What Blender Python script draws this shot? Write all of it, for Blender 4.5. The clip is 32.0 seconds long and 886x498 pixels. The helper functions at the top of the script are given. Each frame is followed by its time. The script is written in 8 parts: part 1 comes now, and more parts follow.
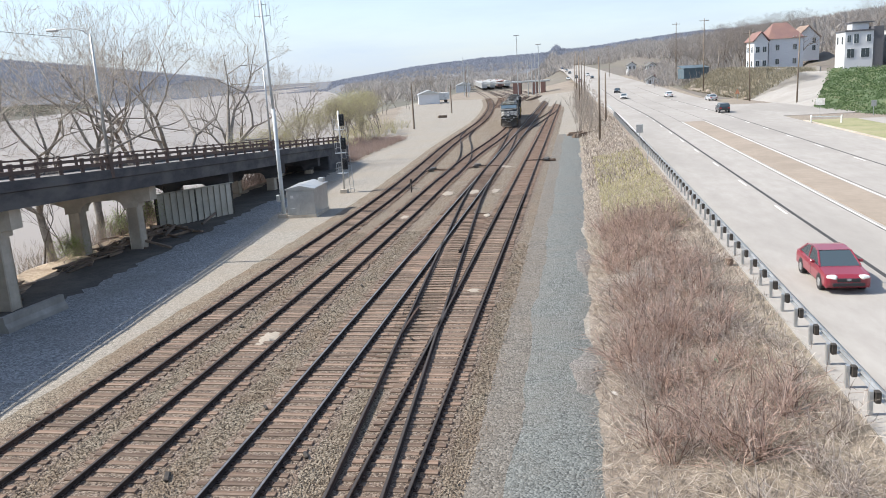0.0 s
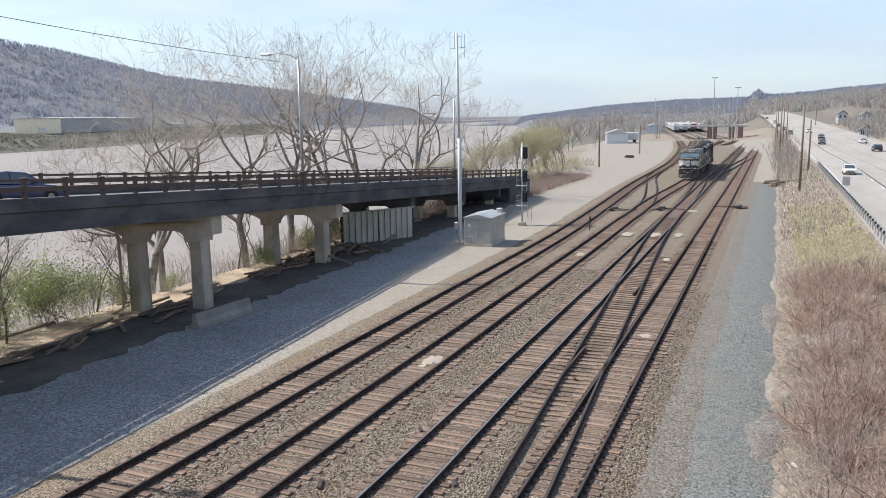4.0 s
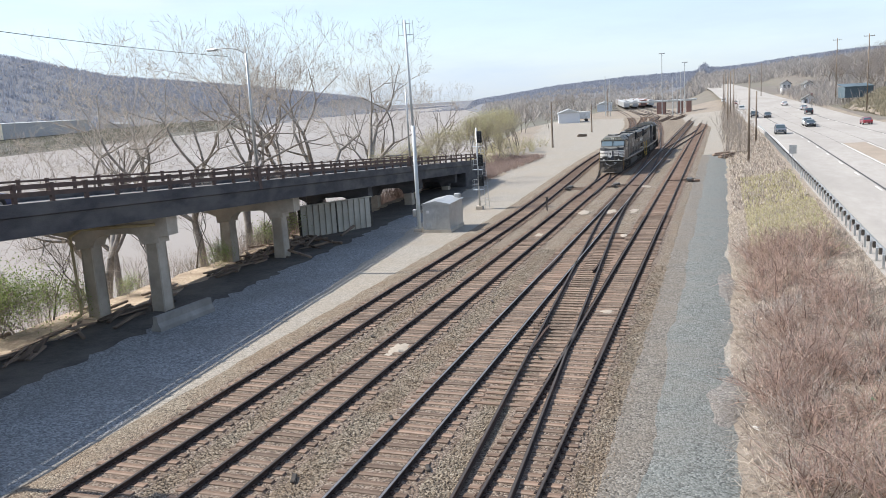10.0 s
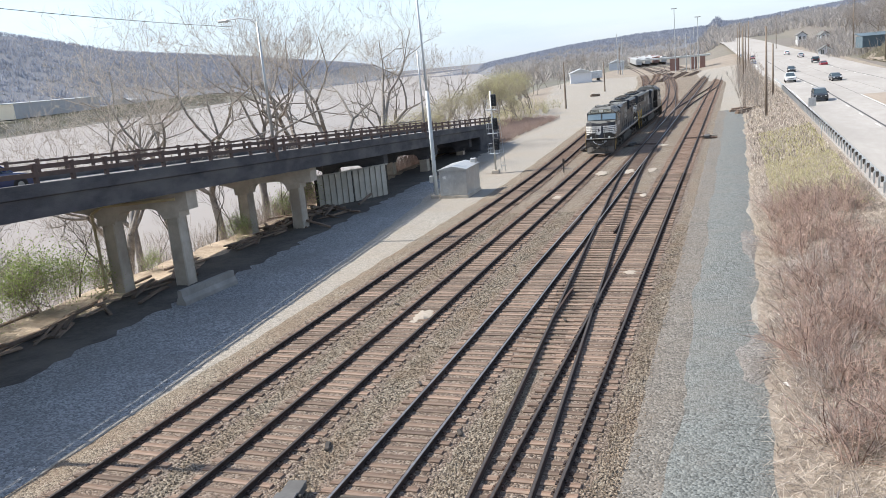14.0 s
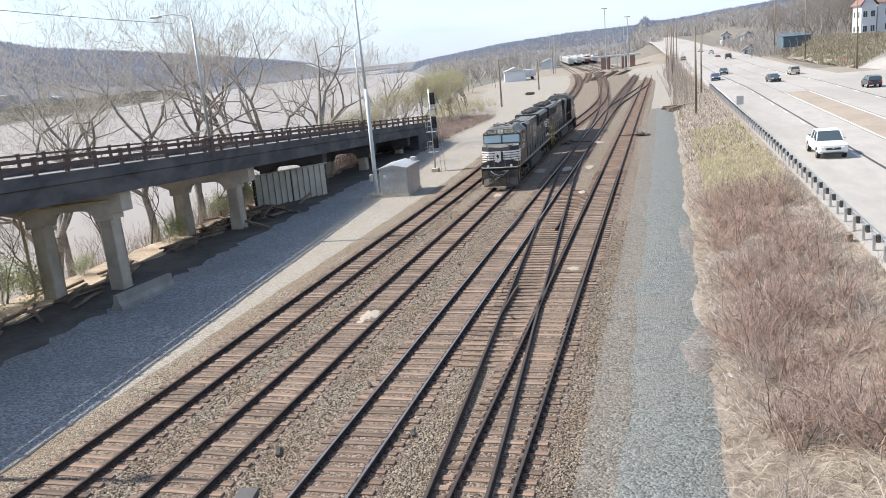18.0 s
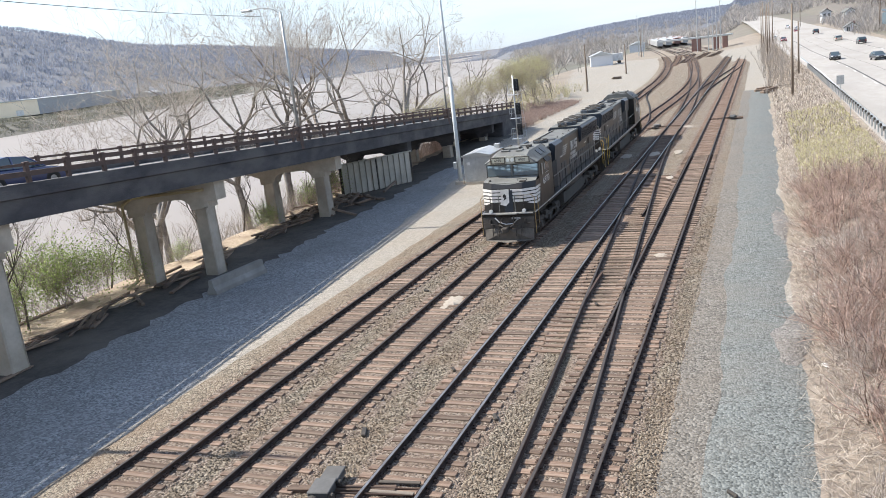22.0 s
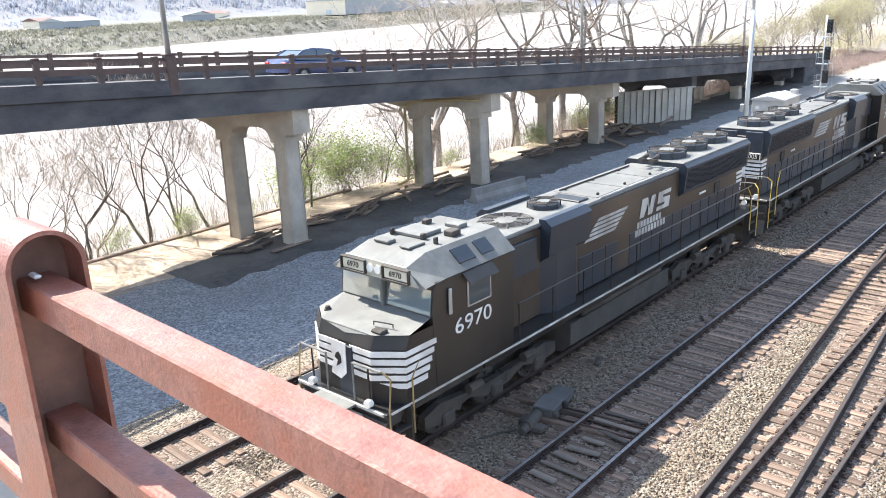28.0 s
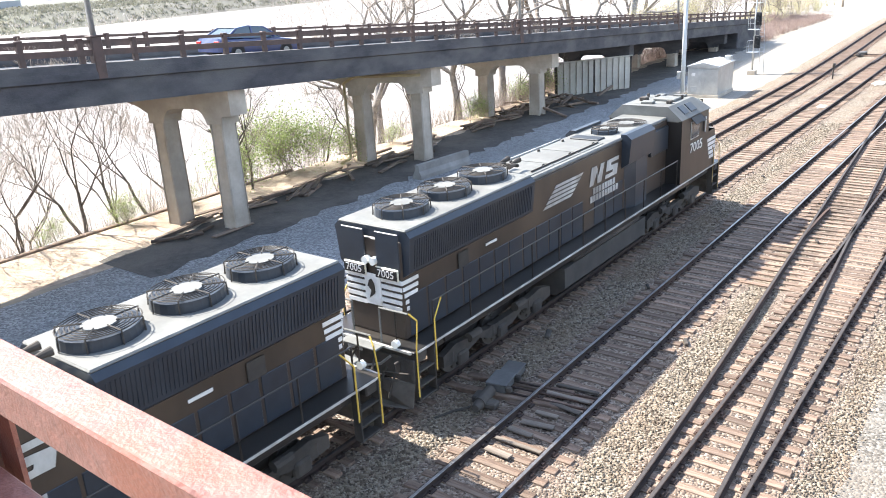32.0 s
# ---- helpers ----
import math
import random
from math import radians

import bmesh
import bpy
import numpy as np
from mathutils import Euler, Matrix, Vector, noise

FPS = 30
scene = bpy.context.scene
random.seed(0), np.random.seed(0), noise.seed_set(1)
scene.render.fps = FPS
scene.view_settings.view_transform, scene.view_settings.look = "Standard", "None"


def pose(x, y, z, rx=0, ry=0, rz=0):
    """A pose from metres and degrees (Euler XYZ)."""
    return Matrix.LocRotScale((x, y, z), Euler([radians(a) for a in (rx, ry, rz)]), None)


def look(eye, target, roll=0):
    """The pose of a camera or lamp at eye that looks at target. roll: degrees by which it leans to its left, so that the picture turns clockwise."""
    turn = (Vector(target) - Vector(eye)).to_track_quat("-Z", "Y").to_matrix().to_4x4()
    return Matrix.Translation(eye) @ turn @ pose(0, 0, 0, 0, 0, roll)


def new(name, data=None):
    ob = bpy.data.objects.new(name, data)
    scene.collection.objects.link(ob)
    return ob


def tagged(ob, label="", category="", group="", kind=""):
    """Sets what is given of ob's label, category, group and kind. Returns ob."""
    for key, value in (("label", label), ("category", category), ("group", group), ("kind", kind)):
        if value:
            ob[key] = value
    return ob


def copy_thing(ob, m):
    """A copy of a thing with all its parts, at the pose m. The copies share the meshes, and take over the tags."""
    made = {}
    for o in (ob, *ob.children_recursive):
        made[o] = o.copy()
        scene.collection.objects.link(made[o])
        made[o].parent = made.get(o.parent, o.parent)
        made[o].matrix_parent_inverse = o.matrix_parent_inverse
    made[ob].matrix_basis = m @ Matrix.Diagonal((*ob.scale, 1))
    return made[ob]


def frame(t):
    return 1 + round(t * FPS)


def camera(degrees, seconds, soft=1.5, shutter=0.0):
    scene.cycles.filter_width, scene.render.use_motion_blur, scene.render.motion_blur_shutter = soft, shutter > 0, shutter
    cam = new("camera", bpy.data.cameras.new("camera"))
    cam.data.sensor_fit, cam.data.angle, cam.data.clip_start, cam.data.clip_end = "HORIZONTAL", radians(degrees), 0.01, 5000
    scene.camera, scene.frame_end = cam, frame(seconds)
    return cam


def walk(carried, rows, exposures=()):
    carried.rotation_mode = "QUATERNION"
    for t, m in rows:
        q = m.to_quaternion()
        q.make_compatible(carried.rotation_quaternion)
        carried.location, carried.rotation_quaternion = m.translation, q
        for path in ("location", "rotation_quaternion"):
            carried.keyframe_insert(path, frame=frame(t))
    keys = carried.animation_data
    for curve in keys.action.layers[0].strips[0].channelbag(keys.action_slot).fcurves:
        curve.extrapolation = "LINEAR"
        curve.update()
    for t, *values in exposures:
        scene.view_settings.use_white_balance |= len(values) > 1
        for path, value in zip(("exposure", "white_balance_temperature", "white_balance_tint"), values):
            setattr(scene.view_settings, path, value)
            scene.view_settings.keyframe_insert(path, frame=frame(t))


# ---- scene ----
cam = camera(58.0, 32.0, soft=0.65, shutter=0.15)

PATH = [
    (0, (4.611, -0.440, 10.723), (2.933, 9.183, 8.586), -3.46),
    (0.5, (4.587, -0.373, 10.647), (2.644, 9.257, 8.780), -2.03),
    (1, (4.534, -0.245, 10.651), (2.600, 9.448, 9.135), 0.02),
    (1.5, (4.639, -0.332, 10.637), (2.489, 9.375, 9.559), 0.64),
    (2, (4.645, -0.374, 10.659), (1.922, 9.182, 9.526), 0.59),
    (2.5, (4.687, -0.475, 10.705), (1.841, 9.011, 9.325), 1.38),
    (3, (4.793, -0.360, 10.677), (1.967, 9.125, 9.248), 1.01),
    (3.5, (4.770, 0.024, 10.516), (0.941, 9.129, 8.951), -0.38),
    (5.5, (4.351, -0.127, 10.578), (0.853, 9.075, 8.823), -2.40),
    (6, (4.360, -0.139, 10.583), (0.336, 8.851, 8.851), -4.12),
    (6.5, (4.351, -0.207, 10.597), (-0.458, 8.376, 8.806), -5.13),
    (7, (4.313, -0.179, 10.559), (-0.127, 8.588, 8.710), -4.01),
    (7.5, (4.321, -0.141, 10.540), (0.147, 8.757, 8.694), -4.12),
    (8, (4.367, -0.211, 10.611), (0.345, 8.760, 8.782), -4.76),
    (8.5, (4.332, -0.205, 10.561), (0.016, 8.624, 8.716), -5.67),
    (9, (4.357, -0.113, 10.493), (0.356, 8.855, 8.607), -5.06),
    (9.5, (4.602, -0.214, 10.547), (1.058, 8.943, 8.654), -4.62),
    (10, (4.679, -0.116, 10.547), (1.373, 9.146, 8.734), -3.38),
    (10.5, (4.746, -0.189, 10.546), (1.724, 9.153, 8.648), -1.92),
    (11, (4.697, -0.164, 10.520), (1.611, 9.132, 8.504), -1.69),
    (11.5, (4.590, -0.175, 10.523), (1.492, 9.113, 8.489), -3.27),
    (12, (4.399, -0.216, 10.512), (1.551, 9.141, 8.430), -6.80),
    (12.5, (4.290, -0.246, 10.505), (1.359, 9.062, 8.322), -6.63),
    (13, (4.308, -0.218, 10.513), (1.216, 9.028, 8.290), -6.83),
    (13.5, (4.345, -0.128, 10.534), (0.975, 9.046, 8.417), -5.78),
    (15.5, (4.170, -0.222, 10.630), (0.616, 8.721, 7.911), -5.68),
    (16, (4.094, -0.143, 10.641), (1.257, 9.120, 8.163), -6.61),
    (16.5, (3.943, -0.190, 10.650), (1.609, 9.220, 8.201), -6.33),
    (17, (3.913, -0.397, 10.660), (1.472, 9.016, 8.328), -5.93),
    (17.5, (3.874, -0.248, 10.584), (1.090, 9.075, 8.277), -6.03),
    (18, (3.880, -0.119, 10.591), (1.159, 9.222, 8.281), -5.21),
    (18.5, (4.011, -0.338, 10.580), (0.888, 8.924, 8.469), -4.48),
    (19, (4.149, -0.214, 10.557), (0.215, 8.702, 8.314), -4.65),
    (19.5, (3.951, -0.121, 10.549), (0.107, 8.824, 8.263), -4.49),
    (20, (3.872, -0.182, 10.549), (0.278, 8.854, 8.221), -5.01),
    (20.5, (3.973, -0.213, 10.576), (0.157, 8.740, 8.273), -4.99),
    (21, (3.916, -0.211, 10.556), (-0.078, 8.655, 8.223), -5.13),
    (21.5, (3.895, -0.263, 10.541), (-0.037, 8.640, 8.245), -5.86),
    (22, (3.992, -0.259, 10.551), (0.267, 8.719, 8.201), -6.70),
    (22.5, (4.060, -0.240, 10.361), (-0.046, 8.535, 7.883), -6.35),
    (23, (3.997, -0.162, 10.263), (-0.790, 8.169, 7.492), -5.75),
    (23.5, (4.018, -0.254, 10.253), (-0.750, 8.111, 7.552), -5.72),
    (24, (4.023, -0.258, 10.241), (-0.436, 8.250, 7.462), -5.63),
    (24.5, (3.730, -0.065, 10.182), (-1.190, 8.150, 7.302), -5.15),
    (26.5, (3.703, -0.131, 10.239), (-1.044, 8.140, 7.228), -8.78),
    (27, (3.656, -0.177, 10.331), (-1.856, 7.606, 7.324), -6.82),
    (27.5, (3.776, -0.247, 10.357), (-2.445, 7.001, 7.398), -5.67),
    (28, (3.843, -0.233, 10.358), (-2.499, 6.902, 7.380), -2.25),
    (28.5, (3.800, -0.234, 10.390), (-3.006, 6.513, 7.536), -0.16),
    (29, (3.808, -0.207, 10.374), (-3.107, 6.453, 7.577), -0.35),
    (29.5, (3.882, -0.157, 10.313), (-2.826, 6.633, 7.329), -1.19),
    (29.6, (3.929, -0.106, 10.296), (-2.500, 6.923, 7.250), -1.04),
    (30, (3.802, -0.083, 10.314), (-1.224, 7.901, 6.999), -0.33),
    (30.5, (3.720, -0.061, 10.321), (-0.452, 8.312, 6.788), -1.85),
    (31, (3.652, -0.120, 10.346), (-1.617, 7.726, 7.079), -2.58),
    (31.5, (3.654, -0.090, 10.359), (-1.997, 7.495, 7.114), -3.35),
    (32, (3.669, -0.032, 10.383), (-2.100, 7.437, 7.076), -3.34),
]
EXPOSURES = [(0, 0.66), (1, 0.40), (2, 0.30), (3, 0.42), (6, 0.64), (9, 0.66), (13, 0.76), (16, 0.78), (18, 0.82), (20, 0.88), (22, 0.90), (23, 1.14), (24, 1.36), (26.5, 1.68), (28, 1.80), (28.5, 1.60), (29, 1.64), (29.6, 1.90), (30, 1.90), (31, 1.80), (32, 1.96)]
walk(cam, [(t, look(eye, target, roll)) for t, eye, target, roll in PATH], EXPOSURES)

# ---- light ----
SUN_EL = 47.0
world = bpy.data.worlds.new("sky")
scene.world = world
world.use_nodes = True
wn, wl = world.node_tree.nodes, world.node_tree.links
wn.clear()
w_out = wn.new("ShaderNodeOutputWorld")
w_bg = wn.new("ShaderNodeBackground")
w_sky = wn.new("ShaderNodeTexSky")
w_sky.sky_type = "NISHITA"
w_sky.sun_disc = False
w_sky.sun_elevation = radians(SUN_EL)
w_sky.sun_rotation = radians(-95)
w_sky.air_density, w_sky.dust_density, w_sky.ozone_density = 1.0, 0.8, 2.0
w_bg.inputs["Strength"].default_value = 0.148
# thin high cloud
w_tc = wn.new("ShaderNodeTexCoord")
w_map = wn.new("ShaderNodeMapping")
w_map.inputs["Scale"].default_value = (1.2, 1.2, 7.0)
w_no = wn.new("ShaderNodeTexNoise")
w_no.inputs["Scale"].default_value, w_no.inputs["Detail"].default_value, w_no.inputs["Roughness"].default_value = 2.6, 7.0, 0.62
w_rp = wn.new("ShaderNodeValToRGB")
w_rp.color_ramp.elements[0].position, w_rp.color_ramp.elements[1].position = 0.42, 0.78
w_rp.color_ramp.elements[0].color, w_rp.color_ramp.elements[1].color = (0.62, 0.62, 0.62, 1), (0.95, 0.95, 0.95, 1)
w_mix = wn.new("ShaderNodeMixRGB")
w_mix.inputs[2].default_value = (2.8, 3.38, 4.25, 1)
wl.new(w_tc.outputs["Generated"], w_map.inputs["Vector"])
wl.new(w_map.outputs["Vector"], w_no.inputs["Vector"])
wl.new(w_no.outputs["Fac"], w_rp.inputs["Fac"])
# haze is thickest towards the horizon and thins out overhead
w_sep = wn.new("ShaderNodeSeparateXYZ")
w_fade = wn.new("ShaderNodeMapRange")
w_fade.inputs["From Min"].default_value, w_fade.inputs["From Max"].default_value = 0.02, 0.5
w_fade.inputs["To Min"].default_value, w_fade.inputs["To Max"].default_value = 1.0, 0.3
w_mul = wn.new("ShaderNodeMath")
w_mul.operation = "MULTIPLY"
wl.new(w_tc.outputs["Generated"], w_sep.inputs["Vector"])
wl.new(w_sep.outputs["Z"], w_fade.inputs["Value"])
wl.new(w_fade.outputs["Result"], w_mul.inputs[0])
wl.new(w_rp.outputs["Color"], w_mul.inputs[1])
wl.new(w_mul.outputs["Value"], w_mix.inputs[0])
wl.new(w_sky.outputs["Color"], w_mix.inputs[1])
# broken cloud higher up
w_map2 = wn.new("ShaderNodeMapping")
w_map2.inputs["Scale"].default_value = (1.6, 1.6, 5.0)
w_no2 = wn.new("ShaderNodeTexNoise")
w_no2.inputs["Scale"].default_value, w_no2.inputs["Detail"].default_value, w_no2.inputs["Roughness"].default_value = 3.0, 8.0, 0.65
w_rp2 = wn.new("ShaderNodeMapRange")
w_rp2.inputs["From Min"].default_value, w_rp2.inputs["From Max"].default_value = 0.40, 0.62
w_up = wn.new("ShaderNodeMapRange")
w_up.inputs["From Min"].default_value, w_up.inputs["From Max"].default_value = 0.105, 0.155
w_up.inputs["To Max"].default_value = 0.7
w_mul2 = wn.new("ShaderNodeMath")
w_mul2.operation = "MULTIPLY"
w_mix2 = wn.new("ShaderNodeMixRGB")
w_mix2.inputs[2].default_value = (4.2, 4.4, 4.65, 1)
wl.new(w_tc.outputs["Generated"], w_map2.inputs["Vector"])
wl.new(w_map2.outputs["Vector"], w_no2.inputs["Vector"])
wl.new(w_no2.outputs["Fac"], w_rp2.inputs["Value"])
wl.new(w_sep.outputs["Z"], w_up.inputs["Value"])
wl.new(w_rp2.outputs["Result"], w_mul2.inputs[0])
wl.new(w_up.outputs["Result"], w_mul2.inputs[1])
w_dn = wn.new("ShaderNodeMapRange")
w_dn.inputs["From Min"].default_value, w_dn.inputs["From Max"].default_value = 0.28, 0.42
w_dn.inputs["To Min"].default_value, w_dn.inputs["To Max"].default_value = 1.0, 0.1
w_mul3 = wn.new("ShaderNodeMath")
w_mul3.operation = "MULTIPLY"
wl.new(w_sep.outputs["Z"], w_dn.inputs["Value"])
wl.new(w_mul2.outputs["Value"], w_mul3.inputs[0])
wl.new(w_dn.outputs["Result"], w_mul3.inputs[1])
wl.new(w_mul3.outputs["Value"], w_mix2.inputs[0])
wl.new(w_mix.outputs["Color"], w_mix2.inputs[1])
wl.new(w_mix2.outputs["Color"], w_bg.inputs["Color"])
wl.new(w_bg.outputs["Background"], w_out.inputs["Surface"])

sun = new("sun", bpy.data.lights.new("sun", "SUN"))
sun.data.energy, sun.data.angle, sun.data.color = 4.5, radians(0.53), (1.0, 0.95, 0.87)
sun.matrix_world = look((-68.0, -6.0, 73.0), (0, 0, 0))


# ---- materials ----
def mat(name, a, b, scale=3.0, c=None, cscale=0.4, cfac=0.5, rough=0.85, metal=0.0, bump=0.0, bscale=30.0, detail=5.0, stretch=(1, 1, 1), rvar=0.1, vary=0.0):
    """Two colours mixed by a fine noise, a third in broad stains, fine relief."""
    m = bpy.data.materials.new(name)
    m.use_nodes = True
    n, l = m.node_tree.nodes, m.node_tree.links
    p = n["Principled BSDF"]
    tc = n.new("ShaderNodeTexCoord")
    mp = n.new("ShaderNodeMapping")
    mp.inputs["Scale"].default_value = stretch
    l.new(tc.outputs["Object"], mp.inputs["Vector"])
    t = n.new("ShaderNodeTexNoise")
    t.inputs["Scale"].default_value, t.inputs["Detail"].default_value, t.inputs["Roughness"].default_value = scale, detail, 0.65
    l.new(mp.outputs["Vector"], t.inputs["Vector"])
    r = n.new("ShaderNodeValToRGB")
    r.color_ramp.elements[0].position, r.color_ramp.elements[1].position = 0.32, 0.68
    r.color_ramp.elements[0].color, r.color_ramp.elements[1].color = (*a, 1), (*b, 1)
    l.new(t.outputs["Fac"], r.inputs["Fac"])
    col = r.outputs["Color"]
    if c:
        t2 = n.new("ShaderNodeTexNoise")
        t2.inputs["Scale"].default_value, t2.inputs["Detail"].default_value = cscale, 4.0
        l.new(mp.outputs["Vector"], t2.inputs["Vector"])
        r2 = n.new("ShaderNodeValToRGB")
        r2.color_ramp.elements[0].position, r2.color_ramp.elements[1].position = 0.45, 0.65
        r2.color_ramp.elements[1].color = (cfac, cfac, cfac, 1)
        l.new(t2.outputs["Fac"], r2.inputs["Fac"])
        mx = n.new("ShaderNodeMixRGB")
        mx.inputs[2].default_value = (*c, 1)
        l.new(r2.outputs["Color"], mx.inputs[0])
        l.new(col, mx.inputs[1])
        col = mx.outputs["Color"]
    if vary:
        oi = n.new("ShaderNodeObjectInfo")
        hv = n.new("ShaderNodeHueSaturation")
        mr = n.new("ShaderNodeMapRange")
        mr.inputs["To Min"].default_value, mr.inputs["To Max"].default_value = 1 - vary, 1 + vary
        l.new(oi.outputs["Random"], mr.inputs["Value"])
        l.new(mr.outputs["Result"], hv.inputs["Value"])
        l.new(col, hv.inputs["Color"])
        col = hv.outputs["Color"]
    l.new(col, p.inputs["Base Color"])
    rr = n.new("ShaderNodeMapRange")
    rr.inputs["To Min"].default_value, rr.inputs["To Max"].default_value = max(0.02, rough - rvar), min(1, rough + rvar)
    l.new(t.outputs["Fac"], rr.inputs["Value"])
    l.new(rr.outputs["Result"], p.inputs["Roughness"])
    p.inputs["Metallic"].default_value = metal
    if bump:
        t3 = n.new("ShaderNodeTexNoise")
        t3.inputs["Scale"].default_value, t3.inputs["Detail"].default_value = bscale, 3.0
        l.new(mp.outputs["Vector"], t3.inputs["Vector"])
        bp = n.new("ShaderNodeBump")
        bp.inputs["Strength"].default_value, bp.inputs["Distance"].default_value = bump, 0.03
        l.new(t3.outputs["Fac"], bp.inputs["Height"])
        l.new(bp.outputs["Normal"], p.inputs["Normal"])
    return m


def gravel(name, cols, size, stain, sfac, bump=0.8, sscale=0.35):
    """Loose stones: every cell its own shade, with the relief of the cells and broad stains."""
    m = bpy.data.materials.new(name)
    m.use_nodes = True
    n, l = m.node_tree.nodes, m.node_tree.links
    p = n["Principled BSDF"]
    p.inputs["Roughness"].default_value = 0.92
    tc = n.new("ShaderNodeTexCoord")
    v = n.new("ShaderNodeTexVoronoi")
    v.inputs["Scale"].default_value = 1.0 / size
    l.new(tc.outputs["Object"], v.inputs["Vector"])
    sp = n.new("ShaderNodeSeparateColor")
    l.new(v.outputs["Color"], sp.inputs["Color"])
    r = n.new("ShaderNodeValToRGB")
    while len(r.color_ramp.elements) < len(cols):
        r.color_ramp.elements.new(0.5)
    for i, c in enumerate(cols):
        r.color_ramp.elements[i].position, r.color_ramp.elements[i].color = i / (len(cols) - 1), (*c, 1)
    l.new(sp.outputs["Red"], r.inputs["Fac"])
    t = n.new("ShaderNodeTexNoise")
    t.inputs["Scale"].default_value, t.inputs["Detail"].default_value, t.inputs["Roughness"].default_value = sscale, 8.0, 0.7
    l.new(tc.outputs["Object"], t.inputs["Vector"])
    r2 = n.new("ShaderNodeValToRGB")
    r2.color_ramp.elements[0].position, r2.color_ramp.elements[1].position = 0.42, 0.64
    r2.color_ramp.elements[1].color = (sfac, sfac, sfac, 1)
    l.new(t.outputs["Fac"], r2.inputs["Fac"])
    mx = n.new("ShaderNodeMixRGB")
    mx.inputs[2].default_value = (*stain, 1)
    l.new(r2.outputs["Color"], mx.inputs[0])
    l.new(r.outputs["Color"], mx.inputs[1])
    l.new(mx.outputs["Color"], p.inputs["Base Color"])
    bp = n.new("ShaderNodeBump")
    bp.inputs["Strength"].default_value, bp.inputs["Distance"].default_value = bump, size * 0.9
    bp.invert = True
    l.new(v.outputs["Distance"], bp.inputs["Height"])
    l.new(bp.outputs["Normal"], p.inputs["Normal"])
    return m


def glass(name, tint=(0.05, 0.07, 0.08), rough=0.06):
    m = bpy.data.materials.new(name)
    m.use_nodes = True
    p = m.node_tree.nodes["Principled BSDF"]
    p.inputs["Base Color"].default_value = (*tint, 1)
    p.inputs["Roughness"].default_value = rough
    p.inputs["Specular IOR Level"].default_value = 0.9
    return m


def leafy(name, a, b):
    """Small leaves, each clump its own shade."""
    m = bpy.data.materials.new(name)
    m.use_nodes = True
    n, l = m.node_tree.nodes, m.node_tree.links
    p = n["Principled BSDF"]
    g = n.new("ShaderNodeNewGeometry")
    r = n.new("ShaderNodeValToRGB")
    r.color_ramp.elements[0].color, r.color_ramp.elements[1].color = (*a, 1), (*b, 1)
    l.new(g.outputs["Random Per Island"], r.inputs["Fac"])
    l.new(r.outputs["Color"], p.inputs["Base Color"])
    p.inputs["Roughness"].default_value = 0.8
    # thin growth lets part of the light through
    tr = n.new("ShaderNodeBsdfTranslucent")
    mx = n.new("ShaderNodeMixShader")
    mx.inputs[0].default_value = 0.5
    l.new(r.outputs["Color"], tr.inputs["Color"])
    l.new(p.outputs["BSDF"], mx.inputs[1])
    l.new(tr.outputs["BSDF"], mx.inputs[2])
    l.new(mx.outputs["Shader"], n["Material Output"].inputs["Surface"])
    return m


M_BALLAST = gravel("ballast", [(0.045, 0.035, 0.025), (0.15, 0.12, 0.088), (0.23, 0.19, 0.14), (0.325, 0.28, 0.215)], 0.06, (0.18, 0.115, 0.07), 0.45, 1.0)
M_BED = gravel("rusty_track_bed", [(0.04, 0.029, 0.022), (0.13, 0.095, 0.07), (0.20, 0.155, 0.118), (0.31, 0.255, 0.205)], 0.06, (0.17, 0.115, 0.08), 0.45, 1.0, 0.5)
M_STRIP = gravel("blue_grey_gravel", [(0.060, 0.064, 0.059), (0.117, 0.123, 0.115), (0.148, 0.157, 0.147), (0.203, 0.213, 0.201)], 0.07, (0.158, 0.148, 0.131), 0.6, 0.6)
M_MIXED = gravel("mixed_gravel", [(0.058, 0.051, 0.041), (0.121, 0.109, 0.092), (0.164, 0.148, 0.127), (0.238, 0.220, 0.189)], 0.07, (0.176, 0.145, 0.114), 0.5, 0.6)
M_LOT = gravel("lot_gravel", [(0.18, 0.165, 0.14), (0.27, 0.247, 0.212), (0.36, 0.33, 0.285)], 0.07, (0.28, 0.235, 0.18), 0.5, 0.5, 0.15)
M_DRY = mat("dry_grass_ground", (0.15, 0.12, 0.096), (0.30, 0.25, 0.20), 2.5, (0.29, 0.25, 0.18), 0.12, 0.6, 0.95, bump=0.9, bscale=9)
# hill floor with the blue of distant haze put into its colour
M_HILL = mat("hazy_hill_floor", (0.125, 0.132, 0.148), (0.165, 0.17, 0.185), 0.06, (0.16, 0.155, 0.15), 0.008, 0.6, 0.95, bump=1.0, bscale=0.2)
M_WOODFLOOR = mat("leaf_litter_slope", (0.125, 0.105, 0.085), (0.19, 0.165, 0.14), 0.15, (0.14, 0.14, 0.09), 0.02, 0.5, 0.95, bump=1.0, bscale=0.3)
# lot gravel again, darkened to paint in the viaduct's shade
M_LOTSHADE = gravel("shaded_fine_gravel", [(0.12, 0.123, 0.126), (0.222, 0.227, 0.23), (0.35, 0.354, 0.355)], 0.075, (0.155, 0.151, 0.145), 0.5, 0.9, 0.2)
M_LAND = mat("far_land", (0.09, 0.085, 0.07), (0.155, 0.145, 0.12), 0.05, (0.12, 0.125, 0.075), 0.008, 0.6, 0.95, bump=1.0, bscale=0.2)
